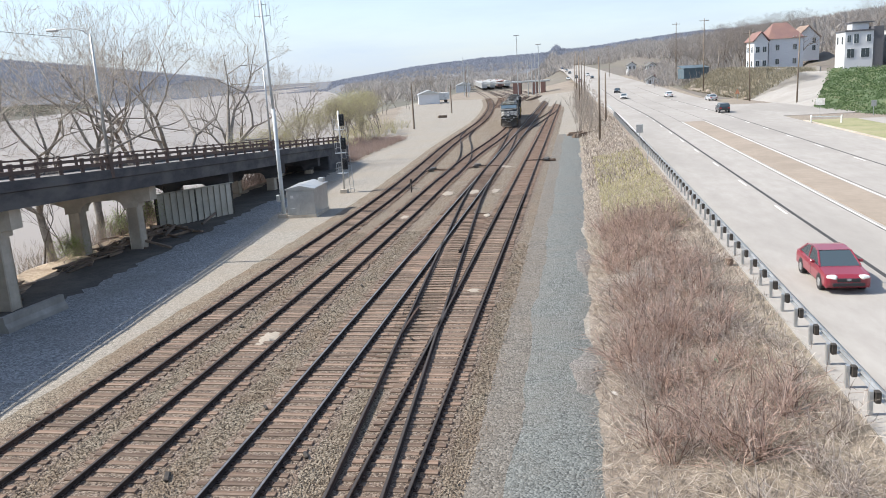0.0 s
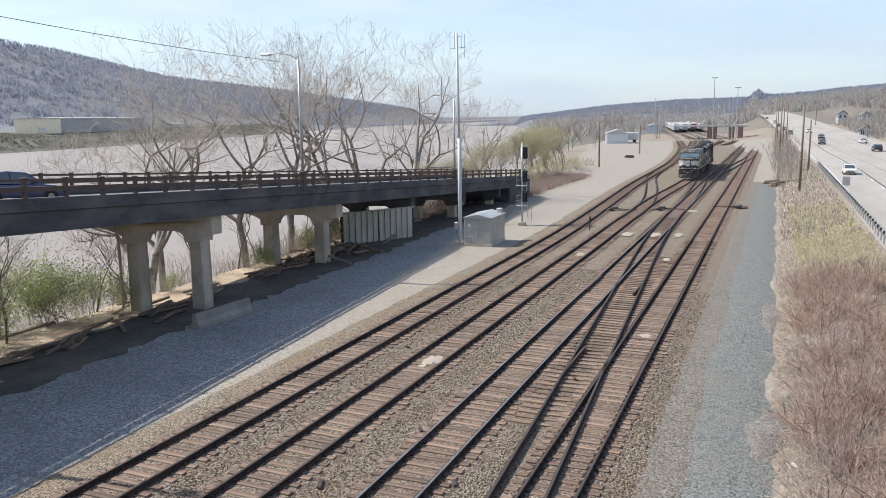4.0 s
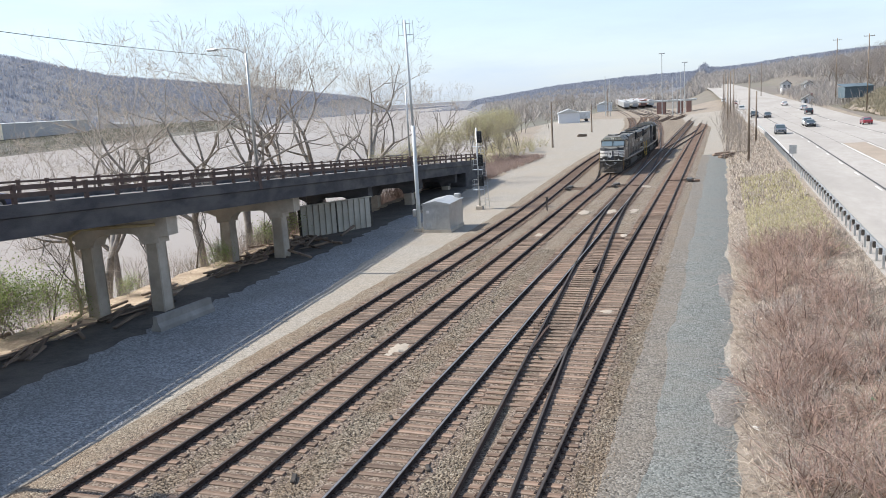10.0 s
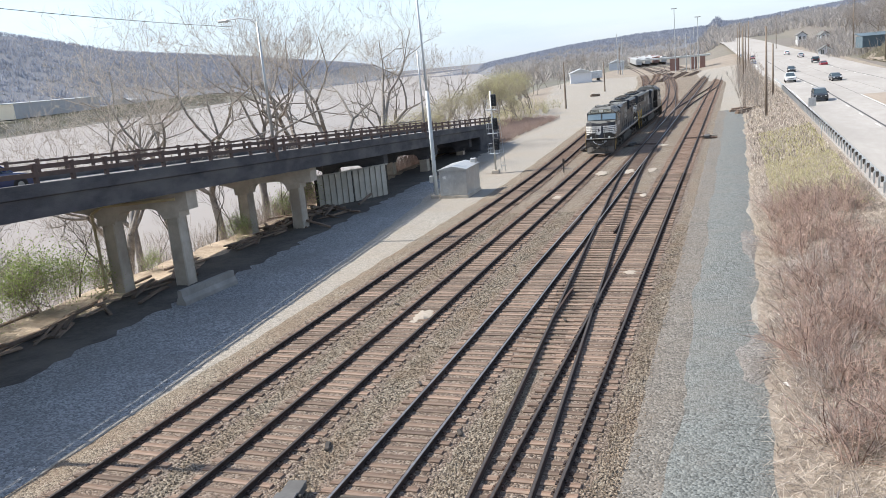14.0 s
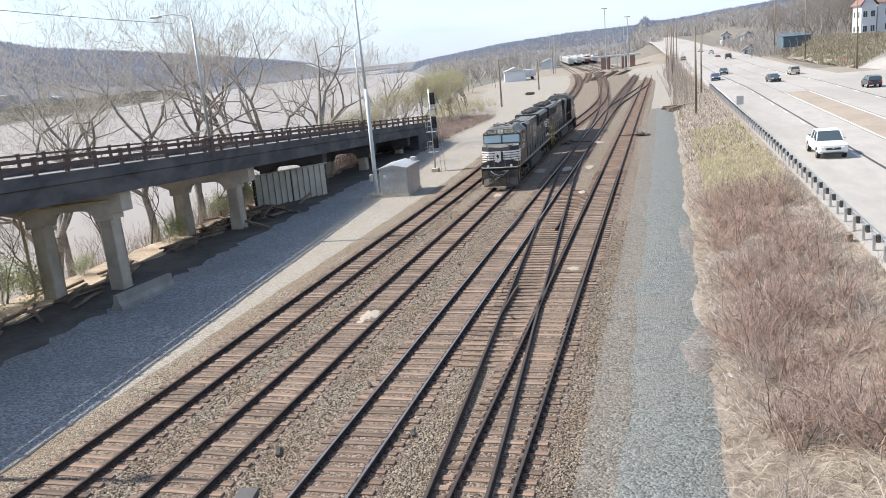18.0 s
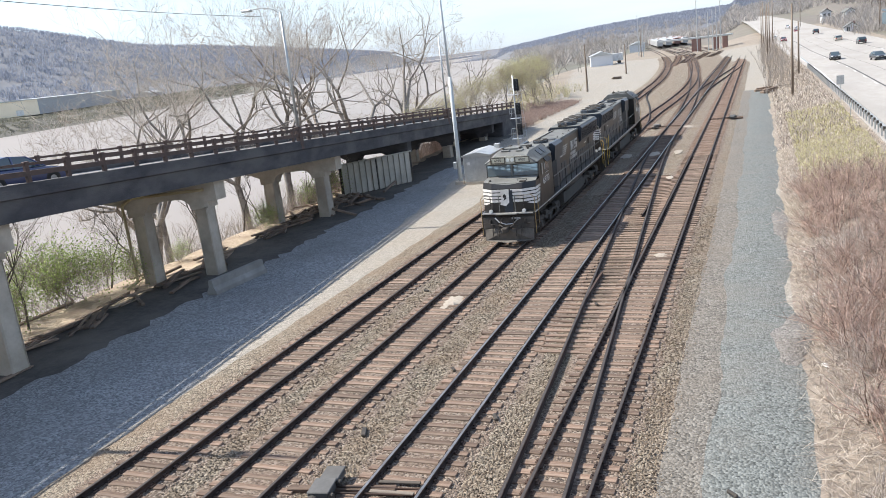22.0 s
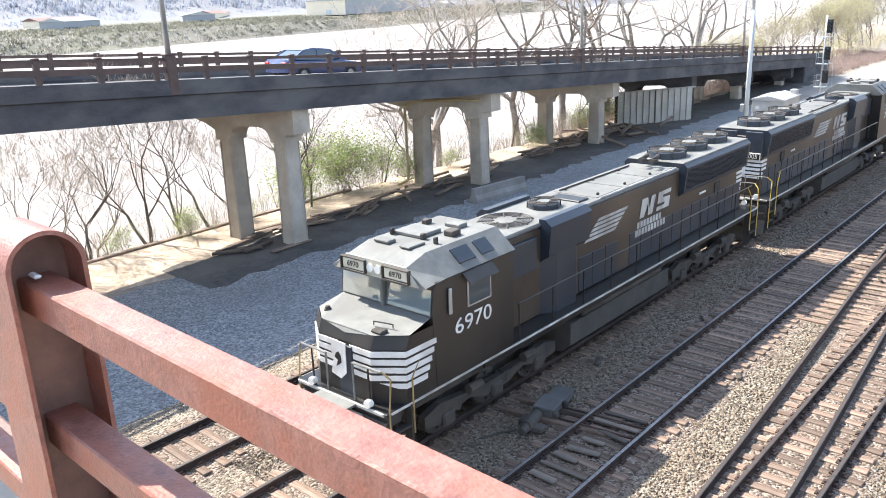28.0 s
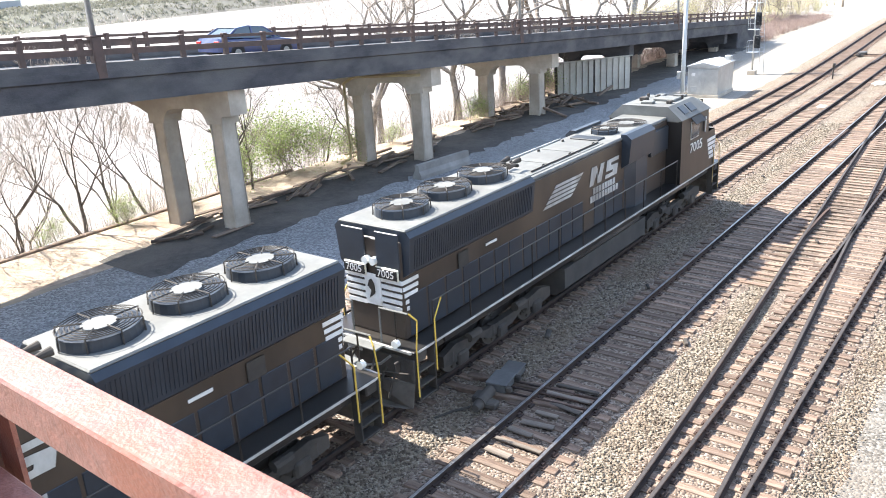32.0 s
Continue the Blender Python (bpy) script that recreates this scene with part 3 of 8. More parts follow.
# the dark lot ends along the viaduct's cast shadow, painting that shade in
strip("gravel_lot", lambda y: -25.2 - 0.02 * y, lambda y: float(np.interp(y, [-40, 14, 25, 37, 48, 65, 75], [-14.9, -15.45, -16.4, -17.5, -19.0, -21.3, -22.4])), -40, 75, -0.36, -0.285, 1.5, 0.06, M_LOTSHADE, "fine gravel lot with the viaduct's shadow put into its grey")
# shade from under the deck is mixed into this dark soil colour
M_SOIL = mat("dark_shaded_soil", (0.041, 0.038, 0.034), (0.086, 0.077, 0.069), 3.0, (0.128, 0.112, 0.094), 0.45, 0.6, 0.95, bump=0.9, bscale=10)
strip("dark_soil", lambda y: -27.3 - 0.05 * (y - 24), lambda y: -23.2 - 0.03 * (y - 24), 16, 98, -0.33, -0.262, 0.7, 0.35, M_SOIL, "dark soil strewn with rotten wood, deepened by painted viaduct shade")
strip("gravel_strip", lambda y: 2.45 + 0.14 * math.sin(y * 0.31) + 0.1 * math.sin(y * 0.83 + 1), lambda y: 4.9 + 0.16 * math.sin(y * 0.27 + 2) + 0.1 * math.sin(y * 0.9), -40, 135, -0.34, -0.26, 0.5, 0.05, M_STRIP, "pale blue-grey crushed stone strip beside the tracks", 0.03)


def frog(name, x, y, label):
    """Guard rails, frog casting and bright plates where two rails cross."""
    fr = thing(name, label, "rail frog", pose(x, y, 0))
    gg = Geo()
    gg.box((0, 0, -0.06), (0.14, 3.2, 0.11), 0.02)
    part("casting", gg, M_RAILTOP, fr)
    for s in (-1, 1):
        gg = Geo()
        gg.sweep(RAIL_PROF, [(s * 1.42, -2.4, -0.005, 0, 1), (s * 1.455, -1.6, -0.005, 0, 1), (s * 1.455, 1.6, -0.005, 0, 1), (s * 1.42, 2.4, -0.005, 0, 1)])
        part("guard_rail", gg, M_RAIL, fr)
    return fr


frog("rail_frog", -1.55, 33.0, "worn steel frog with guard rails in the crossover")
frog("rail_frog", -4.155, 49.8, "worn steel frog with guard rails in the crossover")

# ---- road viaduct beside the river ----
VSLOPE = 0.0605


def vx(y):
    return -23.75 - 0.028 * (y - 20)


def curb_z(y):
    return 8.57 - VSLOPE * y


VY0, VY1 = -45.0, 104.0
via = thing("viaduct", "dark stained concrete road viaduct on paired columns by the river", "viaduct", kind="structure")


def vsweep(name, prof, material, y0=VY0, y1=VY1, label="", step=4.0, parent=None):
    gg = Geo()
    pts = [(vx(y), y, curb_z(y), -0.028, 1.0) for y in np.arange(y0, y1 + 0.01, step)]
    gg.sweep(prof, pts)
    return part(name, gg, material, parent or via, label)


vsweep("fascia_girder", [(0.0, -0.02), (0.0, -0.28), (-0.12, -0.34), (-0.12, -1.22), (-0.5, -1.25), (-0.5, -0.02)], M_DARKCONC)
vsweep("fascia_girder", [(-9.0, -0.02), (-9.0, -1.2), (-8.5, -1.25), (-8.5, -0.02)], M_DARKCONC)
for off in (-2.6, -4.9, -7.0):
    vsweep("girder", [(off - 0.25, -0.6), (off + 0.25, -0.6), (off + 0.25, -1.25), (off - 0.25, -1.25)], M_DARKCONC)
vsweep("deck_slab", [(-0.5, -0.12), (-8.5, -0.12), (-8.5, -0.6), (-0.5, -0.6)], M_ASPH, label="pale worn road deck")
for o in (-0.28, -8.72):
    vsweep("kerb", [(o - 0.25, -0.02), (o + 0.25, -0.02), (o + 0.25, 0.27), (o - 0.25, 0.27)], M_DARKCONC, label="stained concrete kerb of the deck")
gpost = Geo()
gpost.box((0, 0, 0.53), (0.17, 0.2, 1.1), 0.02)
gpost.box((0, 0, 1.1), (0.2, 0.23, 0.07), 0.015)
ME_POST = gpost.mesh("post", M_BRAIL)
for o in (-0.16, -8.84):
    vsweep("top_rail", [(o - 0.045, 0.96), (o + 0.045, 0.96), (o + 0.045, 1.08), (o - 0.045, 1.08)], M_BRAIL)
    vsweep("middle_rail", [(o - 0.08, 0.54), (o + 0.08, 0.54), (o + 0.08, 0.75), (o - 0.08, 0.75)], M_BRAIL)
    y = -6.0
    while y < VY1:
        p = part("post", ME_POST, None, via)
        p.matrix_basis = pose(vx(y) + o, y, curb_z(y))
        y += 2.14
BENTS = [-6.5, 7.7, 21.7, 35.7, 50.8, 65.0, 79.3, 92.8]
SKEW = dict(zip(BENTS, (0.2, 0.2, 0.25, 0.52, 0.55, 0.55, 0.5, 0.4)))
M_PIPE = mat("tan_drain_pipe", (0.42, 0.34, 0.19), (0.52, 0.43, 0.26), 2.0, (0.30, 0.22, 0.13), 0.6, 0.5, 0.7)


def bent(by):
    """A cap beam with curved haunches on two slender columns, set askew under the deck."""
    x0, zb, gz, sk = vx(by), curb_z(by) - 1.25, -0.4, SKEW[by]
    near = by < 45
    la, lb, w = (x0 - 1.4, x0 - 4.5, 0.42) if near else (x0 - 2.05, x0 - 5.35, 0.44)
    xe, xm = x0 - (0.5 if near else 0.85), (la + lb) / 2
    arc = [(0.0, -1.38), (0.1, -1.12), (0.26, -0.94), (0.42, -0.86), (0.6, -0.83)]
    out = [(xe, 0), (xe, -1.12), (la + w, -1.14), (la + w, -1.5), (la - w, -1.5)]
    out += [(la - w - dx, dz) for dx, dz in arc] + [(lb + w + dx, dz) for dx, dz in reversed(arc)]
    out += [(lb + w, -1.5), (lb - w, -1.5), (lb - w, -1.05), (lb - w - 0.5, -0.75), (lb - w - 1.3, -0.5), (x0 - 8.4, -0.4), (x0 - 8.4, 0)]
    y_at = lambda x: by + sk * (x - xm)
    top = curb_z(by) - 1.245
    # caps beyond y = 60 get the dark concrete
    cap = part("bent_cap", Geo().ext([(x, y_at(x) - 0.46, max(top + z, -0.2)) for x, z in out], (0, 0.92, 0)), M_CONC if by < 60 else M_DARKCONC, via, "stained pale concrete bent cap" if by < 60 else "dark concrete bent cap")
    part("bearing", Geo().box((x0 - 0.9, y_at(x0 - 0.9), top + 0.05), (0.5, 0.5, 0.1), 0.01), M_SILVER, cap)
    if by == 35.7:
        sy = lambda x: y_at(x) - 0.56
        lx = lb - w - 0.12
        part("drain_pipe", Geo().tube([(x0 - 1.0, sy(x0 - 1.0), zb - 0.42), (lb, sy(lb), zb - 0.40), (lx, sy(lx), zb - 0.75), (lx + 0.06, sy(lx), 0.5), (lx + 0.1, sy(lx) - 0.1, 0.0), (lx - 0.3, sy(lx) - 0.6, -0.28)], 0.085, 10), M_PIPE, via, "tan drain pipe on a column")
    for lx in (la, lb):
        if zb - 1.45 - gz < 0.3:
            continue
        v = []
        for z, q in ((gz, w + 0.03), (zb - 1.44, w)):
            for sx, sy_ in ((-1, -1), (1, -1), (1, 1), (-1, 1)):
                ends = [(lx + sx * (q - 0.06), y_at(lx) + sy_ * q, z), (lx + sx * q, y_at(lx) + sy_ * (q - 0.06), z)]
                v += ends if sx * sy_ > 0 else ends[::-1]
        part("column", Geo().add(v, [(i, (i + 1) % 8, 8 + (i + 1) % 8, 8 + i) for i in range(8)] + [tuple(range(8)), tuple(range(8, 16))]), M_CONC, via, "slender pale concrete column")


for by in BENTS:
    bent(by)
# abutment at the low end, where the deck reaches the ground
part("abutment", Geo().box((vx(98) - 4.5, 101.0, 0.4), (8.6, 9.0, 3.4), 0.1), M_DARKCONC, via)


def lamp(y, side, top, arm):
    """A street lamp on a heavy railing post."""
    x = vx(y) - 0.16
    lp = thing("street_lamp", "tall grey steel street lamp on the viaduct railing", "street lamp", pose(x, y, curb_z(y)), "street lamps on the viaduct")
    part("pedestal", Geo().box((0, 0, 0.45), (0.34, 0.42, 1.5), 0.04).box((0, 0, 1.2), (0.4, 0.48, 0.08), 0.03), M_BRAIL, lp, "dark heavy railing post")
    part("pole", Geo().cyl((0, 0, 1.15), (0, 0, top), 0.11, 0.065, 12), M_SILVER, lp, smooth=True)
    a = part("arm", Geo().tube([(0, 0, top - 0.1), (-0.5, 0, top + 0.25), (-1.3, 0, top + 0.42), (-arm, 0, top + 0.4)], 0.035, 8), M_SILVER, lp)
    part("lamp_head", Geo().box((-arm - 0.3, 0, top + 0.37), (0.75, 0.3, 0.16), 0.05), M_SILVER, a, "grey lamp head")
    return lp


lamp(16.0, 1, 8.6, 2.2)
lamp(46.2, 1, 8.6, 2.2)
lamp(76.0, 1, 8.35, 1.6)

# ---- the footbridge on which the camera stands ----
fb = thing("footbridge", "footbridge with a rusted red steel railing over the tracks", "footbridge", pose(3.0, 0.614, -0.048, 0, 0, -1.7), kind="structure")
part("deck", Geo().box((-4, -1.2, 8.32), (60, 2.7, 0.25), 0.02), M_CONC, fb)
for yy in (0.2, -2.6):
    part("girder", Geo().box((-4, yy, 7.9), (60, 0.3, 0.9), 0.02), M_RUSTDARK, fb)
for yy in (0.0, -2.45):
    for x0, x1 in ((-14.2, -9.03), (-8.97, -5.43), (-5.37, -1.62), (-1.62, 2.2), (2.2, 6.0), (6.0, 9.8), (9.8, 13.6)):
        for zt, h in ((9.66, 0.105), (9.21, 0.105), (8.80, 0.105)):
            part("rail_beam", Geo().box(((x0 + x1) / 2, yy, zt - h / 2), (x1 - x0 - 0.012, 0.105, h), 0.006), M_RUST, fb, "rusted red square steel beam")
    for px in (-9.0, -5.4, -1.62, 2.2, 6.0, 9.8):
        if yy == 0.0 and px > -1 and px < 0:
            continue
        # round-topped post: a bent steel strip round a flat web
        R, zc = 0.115, 9.70
        out = [(-R, 8.45), (-R, zc)] + [(-R * math.cos(a), zc + R * math.sin(a)) for a in np.linspace(0.1, math.pi - 0.1, 33)] + [(R, zc), (R, 8.45)]
        th = 0.014
        inn = [(y * (1 - th / R), zc + (z - zc) * (1 - th / R) if z > zc else z) for y, z in out]
        gg = Geo()
        k = len(out)
        v = [(px + sx * 0.13, yy + y, z) for sx in (-1, 1) for prof in (out, inn) for y, z in prof]
        f = []
        for i in range(k - 1):
            f += [(i, i + 1, 2 * k + i + 1, 2 * k + i), (k + i, k + i + 1, 3 * k + i + 1, 3 * k + i), (i, i + 1, k + i + 1, k + i), (2 * k + i, 2 * k + i + 1, 3 * k + i + 1, 3 * k + i)]
        gg.add(v, f)
        ps = part("post", gg, M_RUST, fb, "round-topped rusted steel post")
        part("web", Geo().ext([(px - 0.006, yy + y, z) for y, z in inn], (0.012, 0, 0)), M_RUSTDARK, ps, "dark rusted web plate")
        part("reflector", Geo().box((px + 0.075, yy - 0.02, 9.675), (0.05, 0.022, 0.012), 0.004), M_WHITE, ps, "small pale plate")

# ---- locomotives ----
UNIT = 22.9


def locomotive(number, label):
    """A six-axle diesel with a wide nose; its cab looks along -y, its coupler face lies at y = 0."""
    L = 20.5
    lo = thing("locomotive", label, "locomotive", group="coupled locomotives")
    # underframe
    part("underframe", Geo().box((0, L / 2, 1.42), (2.5, L - 1.9, 0.36), 0.03).box((0, 0.82, 1.48), (3.0, 0.34, 0.3), 0.03).box((0, L - 0.82, 1.48), (3.0, 0.34, 0.3), 0.03), M_GRIME, lo)
    part("walkway", Geo().box((0, L / 2, 1.645), (3.06, L - 1.1, 0.085), 0.02), M_BLACK, lo)
    for s in (-1, 1):
        part("sill_stripe", Geo().box((s * 1.533, L / 2, 1.65), (0.012, L - 1.3, 0.06)), M_DIRTYWHITE, lo, "pale stripe along the walkway edge")
        part("sill", Geo().box((s * 1.45, L / 2 + 1.0, 1.52), (0.06, L - 5.4, 0.16), 0.01), M_BLACK, lo)
    # nose
    w0, w1 = 0.88, 1.52
    nz, y0, y1, y2 = 3.22, 0.72, 1.14, 2.05
    v = []
    for z, ff in ((1.69, 0.0), (2.95, 0.05), (nz, 0.16)):
        v += [(-w1, y2, z), (-w1, y1 + ff, z), (-w0, y0 + ff, z), (w0, y0 + ff, z), (w1, y1 + ff, z), (w1, y2, z)]
    v += [(-w1 * 0.97, y2, nz + 0.16), (w1 * 0.97, y2, nz + 0.16)]
    f = []
    for a in (0, 6):
        f += [(a + i, a + i + 1, a + 7 + i, a + 6 + i) for i in range(5)]
    part("nose", Geo().add(v, f + [(0, 5, 17, 19, 18, 12)]), M_BLACK, lo)
    part("nose_roof", Geo().add([(-w1 + 0.01, y1 + 0.17, nz + 0.012), (-w0, y0 + 0.17, nz + 0.012), (w0, y0 + 0.17, nz + 0.012), (w1 - 0.01, y1 + 0.17, nz + 0.012), (w1 * 0.965, y2, nz + 0.172), (-w1 * 0.965, y2, nz + 0.172), (0, y0 + 0.1, nz - 0.1), (0, y2, nz - 0.1)], [(0, 1, 2, 3, 4, 5), (1, 6, 2), (0, 5, 7), (3, 7, 4), (0, 7, 6, 1), (3, 2, 6, 7)]), M_ROOF, lo, "dusty grey top of the nose")
    # nose stripes, wrapped round the corners
    for i in range(5):
        zc = 2.84 - i * 0.185
        reach = 0.93 - i * 0.075
        o = 0.014
        for s in (-1, 1):
            pts = [(s * 0.2, y0 - o + 0.035), (s * w0, y0 - o + 0.035), (s * w1 + s * o * 0.5, y1 - o + 0.03), (s * (w1 + o), y1 + reach)]
            gg = Geo()
            for (xa, ya), (xb, yb) in zip(pts, pts[1:]):
                ins = 0.02
                gg.add([(xa, ya, zc - 0.064), (xb, yb, zc - 0.064), (xb, yb, zc + 0.064), (xa, ya, zc + 0.064), (xa - s * 0.01, ya + ins, zc - 0.064), (xb - s * 0.02, yb + ins, zc - 0.064), (xb - s * 0.02, yb + ins, zc + 0.064), (xa - s * 0.01, ya + ins, zc + 0.064)], [(0, 1, 2, 3), (4, 5, 6, 7), (0, 1, 5, 4), (3, 2, 6, 7), (0, 3, 7, 4), (1, 2, 6, 5)])
            part("nose_stripe", gg, M_WHITE, lo, "white stripe on the black nose")
    part("nose_door", Geo().box((0.06, y0 + 0.02, 2.2), (0.5, 0.05, 1.35), 0.02), M_BLUEBLK, lo)
    em = Geo()
    em.ext([(-0.32, y0 - 0.022, 2.92), (-0.40, y0 - 0.022, 2.66), (-0.30, y0 - 0.022, 2.5), (-0.42, y0 - 0.022, 2.1), (-0.1, y0 - 0.022, 2.02), (0.1, y0 - 0.022, 2.2), (0.12, y0 - 0.022, 2.92)], (0, 0.02, 0))
    part("emblem_panel", em, M_WHITE, lo, "white panel on the nose")
    part("emblem", Geo().ext([(-0.2, y0 - 0.03, 2.64), (-0.26, y0 - 0.03, 2.52), (-0.16, y0 - 0.03, 2.46), (-0.22, y0 - 0.03, 2.3), (-0.04, y0 - 0.03, 2.42), (-0.05, y0 - 0.03, 2.58), (-0.12, y0 - 0.03, 2.68)], (0, 0.012, 0)), M_BLACK, lo, "small dark emblem")
    # cab
    c0, c1 = 1.68, 4.75
    hw, zt = 1.53, 4.18
    v = [(-hw, y2, 1.69), (-hw, c1, 1.69), (-hw, c1, zt), (-hw, c0 + 0.42, zt), (-hw, y2 - 0.06, 3.3)]
    v = v + [(-x, y, z) for x, y, z in v]
    cab = part("cab", Geo().add(v, [(0, 1, 2, 3, 4), (5, 6, 7, 8, 9), (1, 6, 7, 2), (3, 2, 7, 8), (4, 3, 8, 9), (0, 4, 9, 5), (0, 5, 6, 1)]), M_BLACK, lo)
    # roof with sloped sides and a visor at the front
    rv = []
    for y, drop in ((c0 + 0.12, 0.05), (c0 + 0.75, 0.0), (c1 + 0.06, 0.0)):
        rv += [(-hw - 0.02, y, zt - drop), (-hw * 0.62, y, zt + 0.5 - drop * 4), (hw * 0.62, y, zt + 0.5 - drop * 4), (hw + 0.02, y, zt - drop), (hw * 0.9, y, zt - 0.06 - drop), (-hw * 0.9, y, zt - 0.06 - drop)]
    rf = [(j * 6 + i, j * 6 + (i + 1) % 6, (j + 1) * 6 + (i + 1) % 6, (j + 1) * 6 + i) for j in range(2) for i in range(6)] + [(0, 1, 2, 3, 4, 5), (12, 13, 14, 15, 16, 17)]
    roof = part("cab_roof", Geo().add(rv, rf), M_ROOF, lo, "dusty grey cab roof with sloped sides")
    for (bx, by, sx, sy, sz) in ((-0.45, 2.5, 0.5, 0.25, 0.08), (0.35, 2.6, 0.35, 0.5, 0.06), (-0.3, 3.4, 0.9, 0.7, 0.1), (0.55, 3.7, 0.3, 0.3, 0.14), (-0.7, 4.1, 0.2, 0.2, 0.12), (0.1, 4.3, 0.5, 0.3, 0.1), (0.7, 3.0, 0.1, 0.1, 0.16), (-0.75, 3.0, 0.1, 0.1, 0.16), (0.2, 3.1, 0.12, 0.12, 0.15)):
        part("roof_box", Geo().box((bx, by, zt + 0.5 + sz / 2), (sx, sy, sz), 0.02), M_ROOF if sx > 0.3 else M_GRIME, roof)
    for s in (-1, 1):
        sl = math.atan2(0.5, hw * 0.38)
        part("roof_hatch", Geo().box((s * 1.24, 3.3, zt + 0.27), (0.42, 0.55, 0.05), 0.01, Euler((0, s * sl, 0)).to_matrix()), M_BLUEBLK, roof)
        part("roof_hatch", Geo().box((s * 1.24, 4.0, zt + 0.27), (0.42, 0.45, 0.05), 0.01, Euler((0, s * sl, 0)).to_matrix()), M_BLUEBLK, roof)
    # windscreen: two big panes and corner panes
    fy = lambda z: y2 - 0.06 + (c0 + 0.42 - y2 + 0.06) * (z - 3.3) / (zt - 3.3)
    for xa, xb in ((-1.46, -0.06), (0.06, 1.46)):
        za, zb2 = 3.42, 4.0
        part("windscreen", Geo().ext([(xa, fy(za) - 0.03, za), (xb, fy(za) - 0.03, za), (xb, fy(zb2) - 0.03, zb2), (xa, fy(zb2) - 0.03, zb2)], (0, 0.02, 0)), M_WINDSHIELD, cab, "glossy windscreen pane")
    part("windscreen_post", Geo().box((0, y2 - 0.1, 3.72), (0.1, 0.1, 0.8), 0.02), M_ROOF, cab)
    part("header_panel", Geo().add([(-1.36, c0 + 0.085, zt - 0.06), (1.36, c0 + 0.085, zt - 0.06), (0.98, c0 + 0.085, zt + 0.34), (-0.98, c0 + 0.085, zt + 0.34), (-1.36, c0 + 0.125, zt - 0.06), (1.36, c0 + 0.125, zt - 0.06), (0.98, c0 + 0.125, zt + 0.34), (-0.98, c0 + 0.125, zt + 0.34)], [(0, 1, 2, 3), (4, 5, 6, 7), (0, 1, 5, 4), (2, 3, 7, 6), (1, 2, 6, 5), (0, 3, 7, 4)]), M_HEADER, roof, "dusty cream panel above the windscreen")
    for s in (-1, 1):
        nb = part("number_board", Geo().box((s * 0.70, c0 + 0.1, zt + 0.13), (0.76, 0.1, 0.27), 0.03), M_CREAM, roof, "pale number board")
        me = text_mesh(number, 0.2, 0.006, M_BLACK)
        ob = part("board_digits", me, None, nb)
        ob.matrix_basis = pose(s * 0.70, c0 + 0.042, zt + 0.13, 90)
        fr = Geo()
        for dz_ in (-0.15, 0.15):
            fr.box((s * 0.70, c0 + 0.07, zt + 0.13 + dz_), (0.84, 0.1, 0.035), 0.01)
        for dx_ in (-0.41, 0.41):
            fr.box((s * 0.70 + dx_, c0 + 0.07, zt + 0.13), (0.035, 0.1, 0.33), 0.01)
        part("board_frame", fr, M_GRIME, nb)
        part("headlight", Geo().cyl((s * 0.13, c0 + 0.04, zt + 0.14), (s * 0.13, c0 + 0.2, zt + 0.14), 0.1, 0.1, 14), M_LAMP, roof, "round headlight")
        # cab side: windows with a sunshade, mirror, digits
        for wy, wl in ((3.5, 0.72),):
            fr = part("window_frame", Geo().box((s * (hw + 0.012), wy, 3.62), (0.03, wl + 0.1, 0.72), 0.01), M_SILVER if wl > 0.55 else M_BLUEBLK, cab)
            part("pane", Geo().box((s * (hw + 0.024), wy, 3.62), (0.02, wl, 0.62)), M_GLASS, fr)
        part("sunshade", Geo().box((s * (hw + 0.13), 3.45, 4.02), (0.34, 1.0, 0.03), 0.01, Euler((0, s * 0.75, 0)).to_matrix()), M_TANK, cab, "grey folding sunshade")
        part("mirror", Geo().box((s * (hw + 0.05), 2.5, 3.62), (0.06, 0.1, 0.62), 0.02), M_SILVER, cab)
        me = text_mesh(number, 0.56, 0.006, M_WHITE)
        me.transform(Matrix.Diagonal((1.28, 1, 1, 1)))
        ob = part("cab_digits", me, None, cab, "white cab side number")
        ob.matrix_basis = Matrix.Translation((s * (hw + 0.016), 3.28, 2.9)) @ pose(0, 0, 0, 90, 0, 90 * s)
    # hood
    h0, hb = 4.75, 14.3
    M_HOOD = M_BROWNBLK
    part("hood", Geo().box((0, (h0 + 19.55) / 2, 2.93), (1.86, 19.55 - h0, 2.5), 0.04), M_HOOD, lo)
    part("hood_roof", Geo().box((0, (h0 + hb) / 2, 4.24), (1.9, hb - h0 - 0.02, 0.12), 0.04), M_ROOF, lo, "dusty grey hood roof")
    for s in (-1, 1):
        # dark intake box behind the cab and the flared brake hatch
        part("side_intake", Geo().box((s * 0.96, 5.6, 3.55), (0.16, 1.5, 0.9), 0.02), M_BLUEBLK, lo)
        part("brake_hatch", Geo().ext([(s * 0.93, 6.6, 3.2), (s * 1.22, 6.6, 3.4), (s * 1.30, 6.6, 4.24), (s * 1.1, 6.6, 4.40), (s * 0.9, 6.6, 4.40)], (0, 1.9, 0)), M_BLUEBLK, lo, "cool black box over the walkway")
        part("blower_box", Geo().ext([(s * 0.93, 6.6, 1.69), (s * 1.2, 7.0, 1.69), (s * 1.2, 7.9, 1.69), (s * 0.93, 8.3, 1.69)], (0, 0, 1.75)), M_BLUEBLK, lo)
        # tall hood doors; the sky's sheen on the black is coloured in blue
        y = 7.7
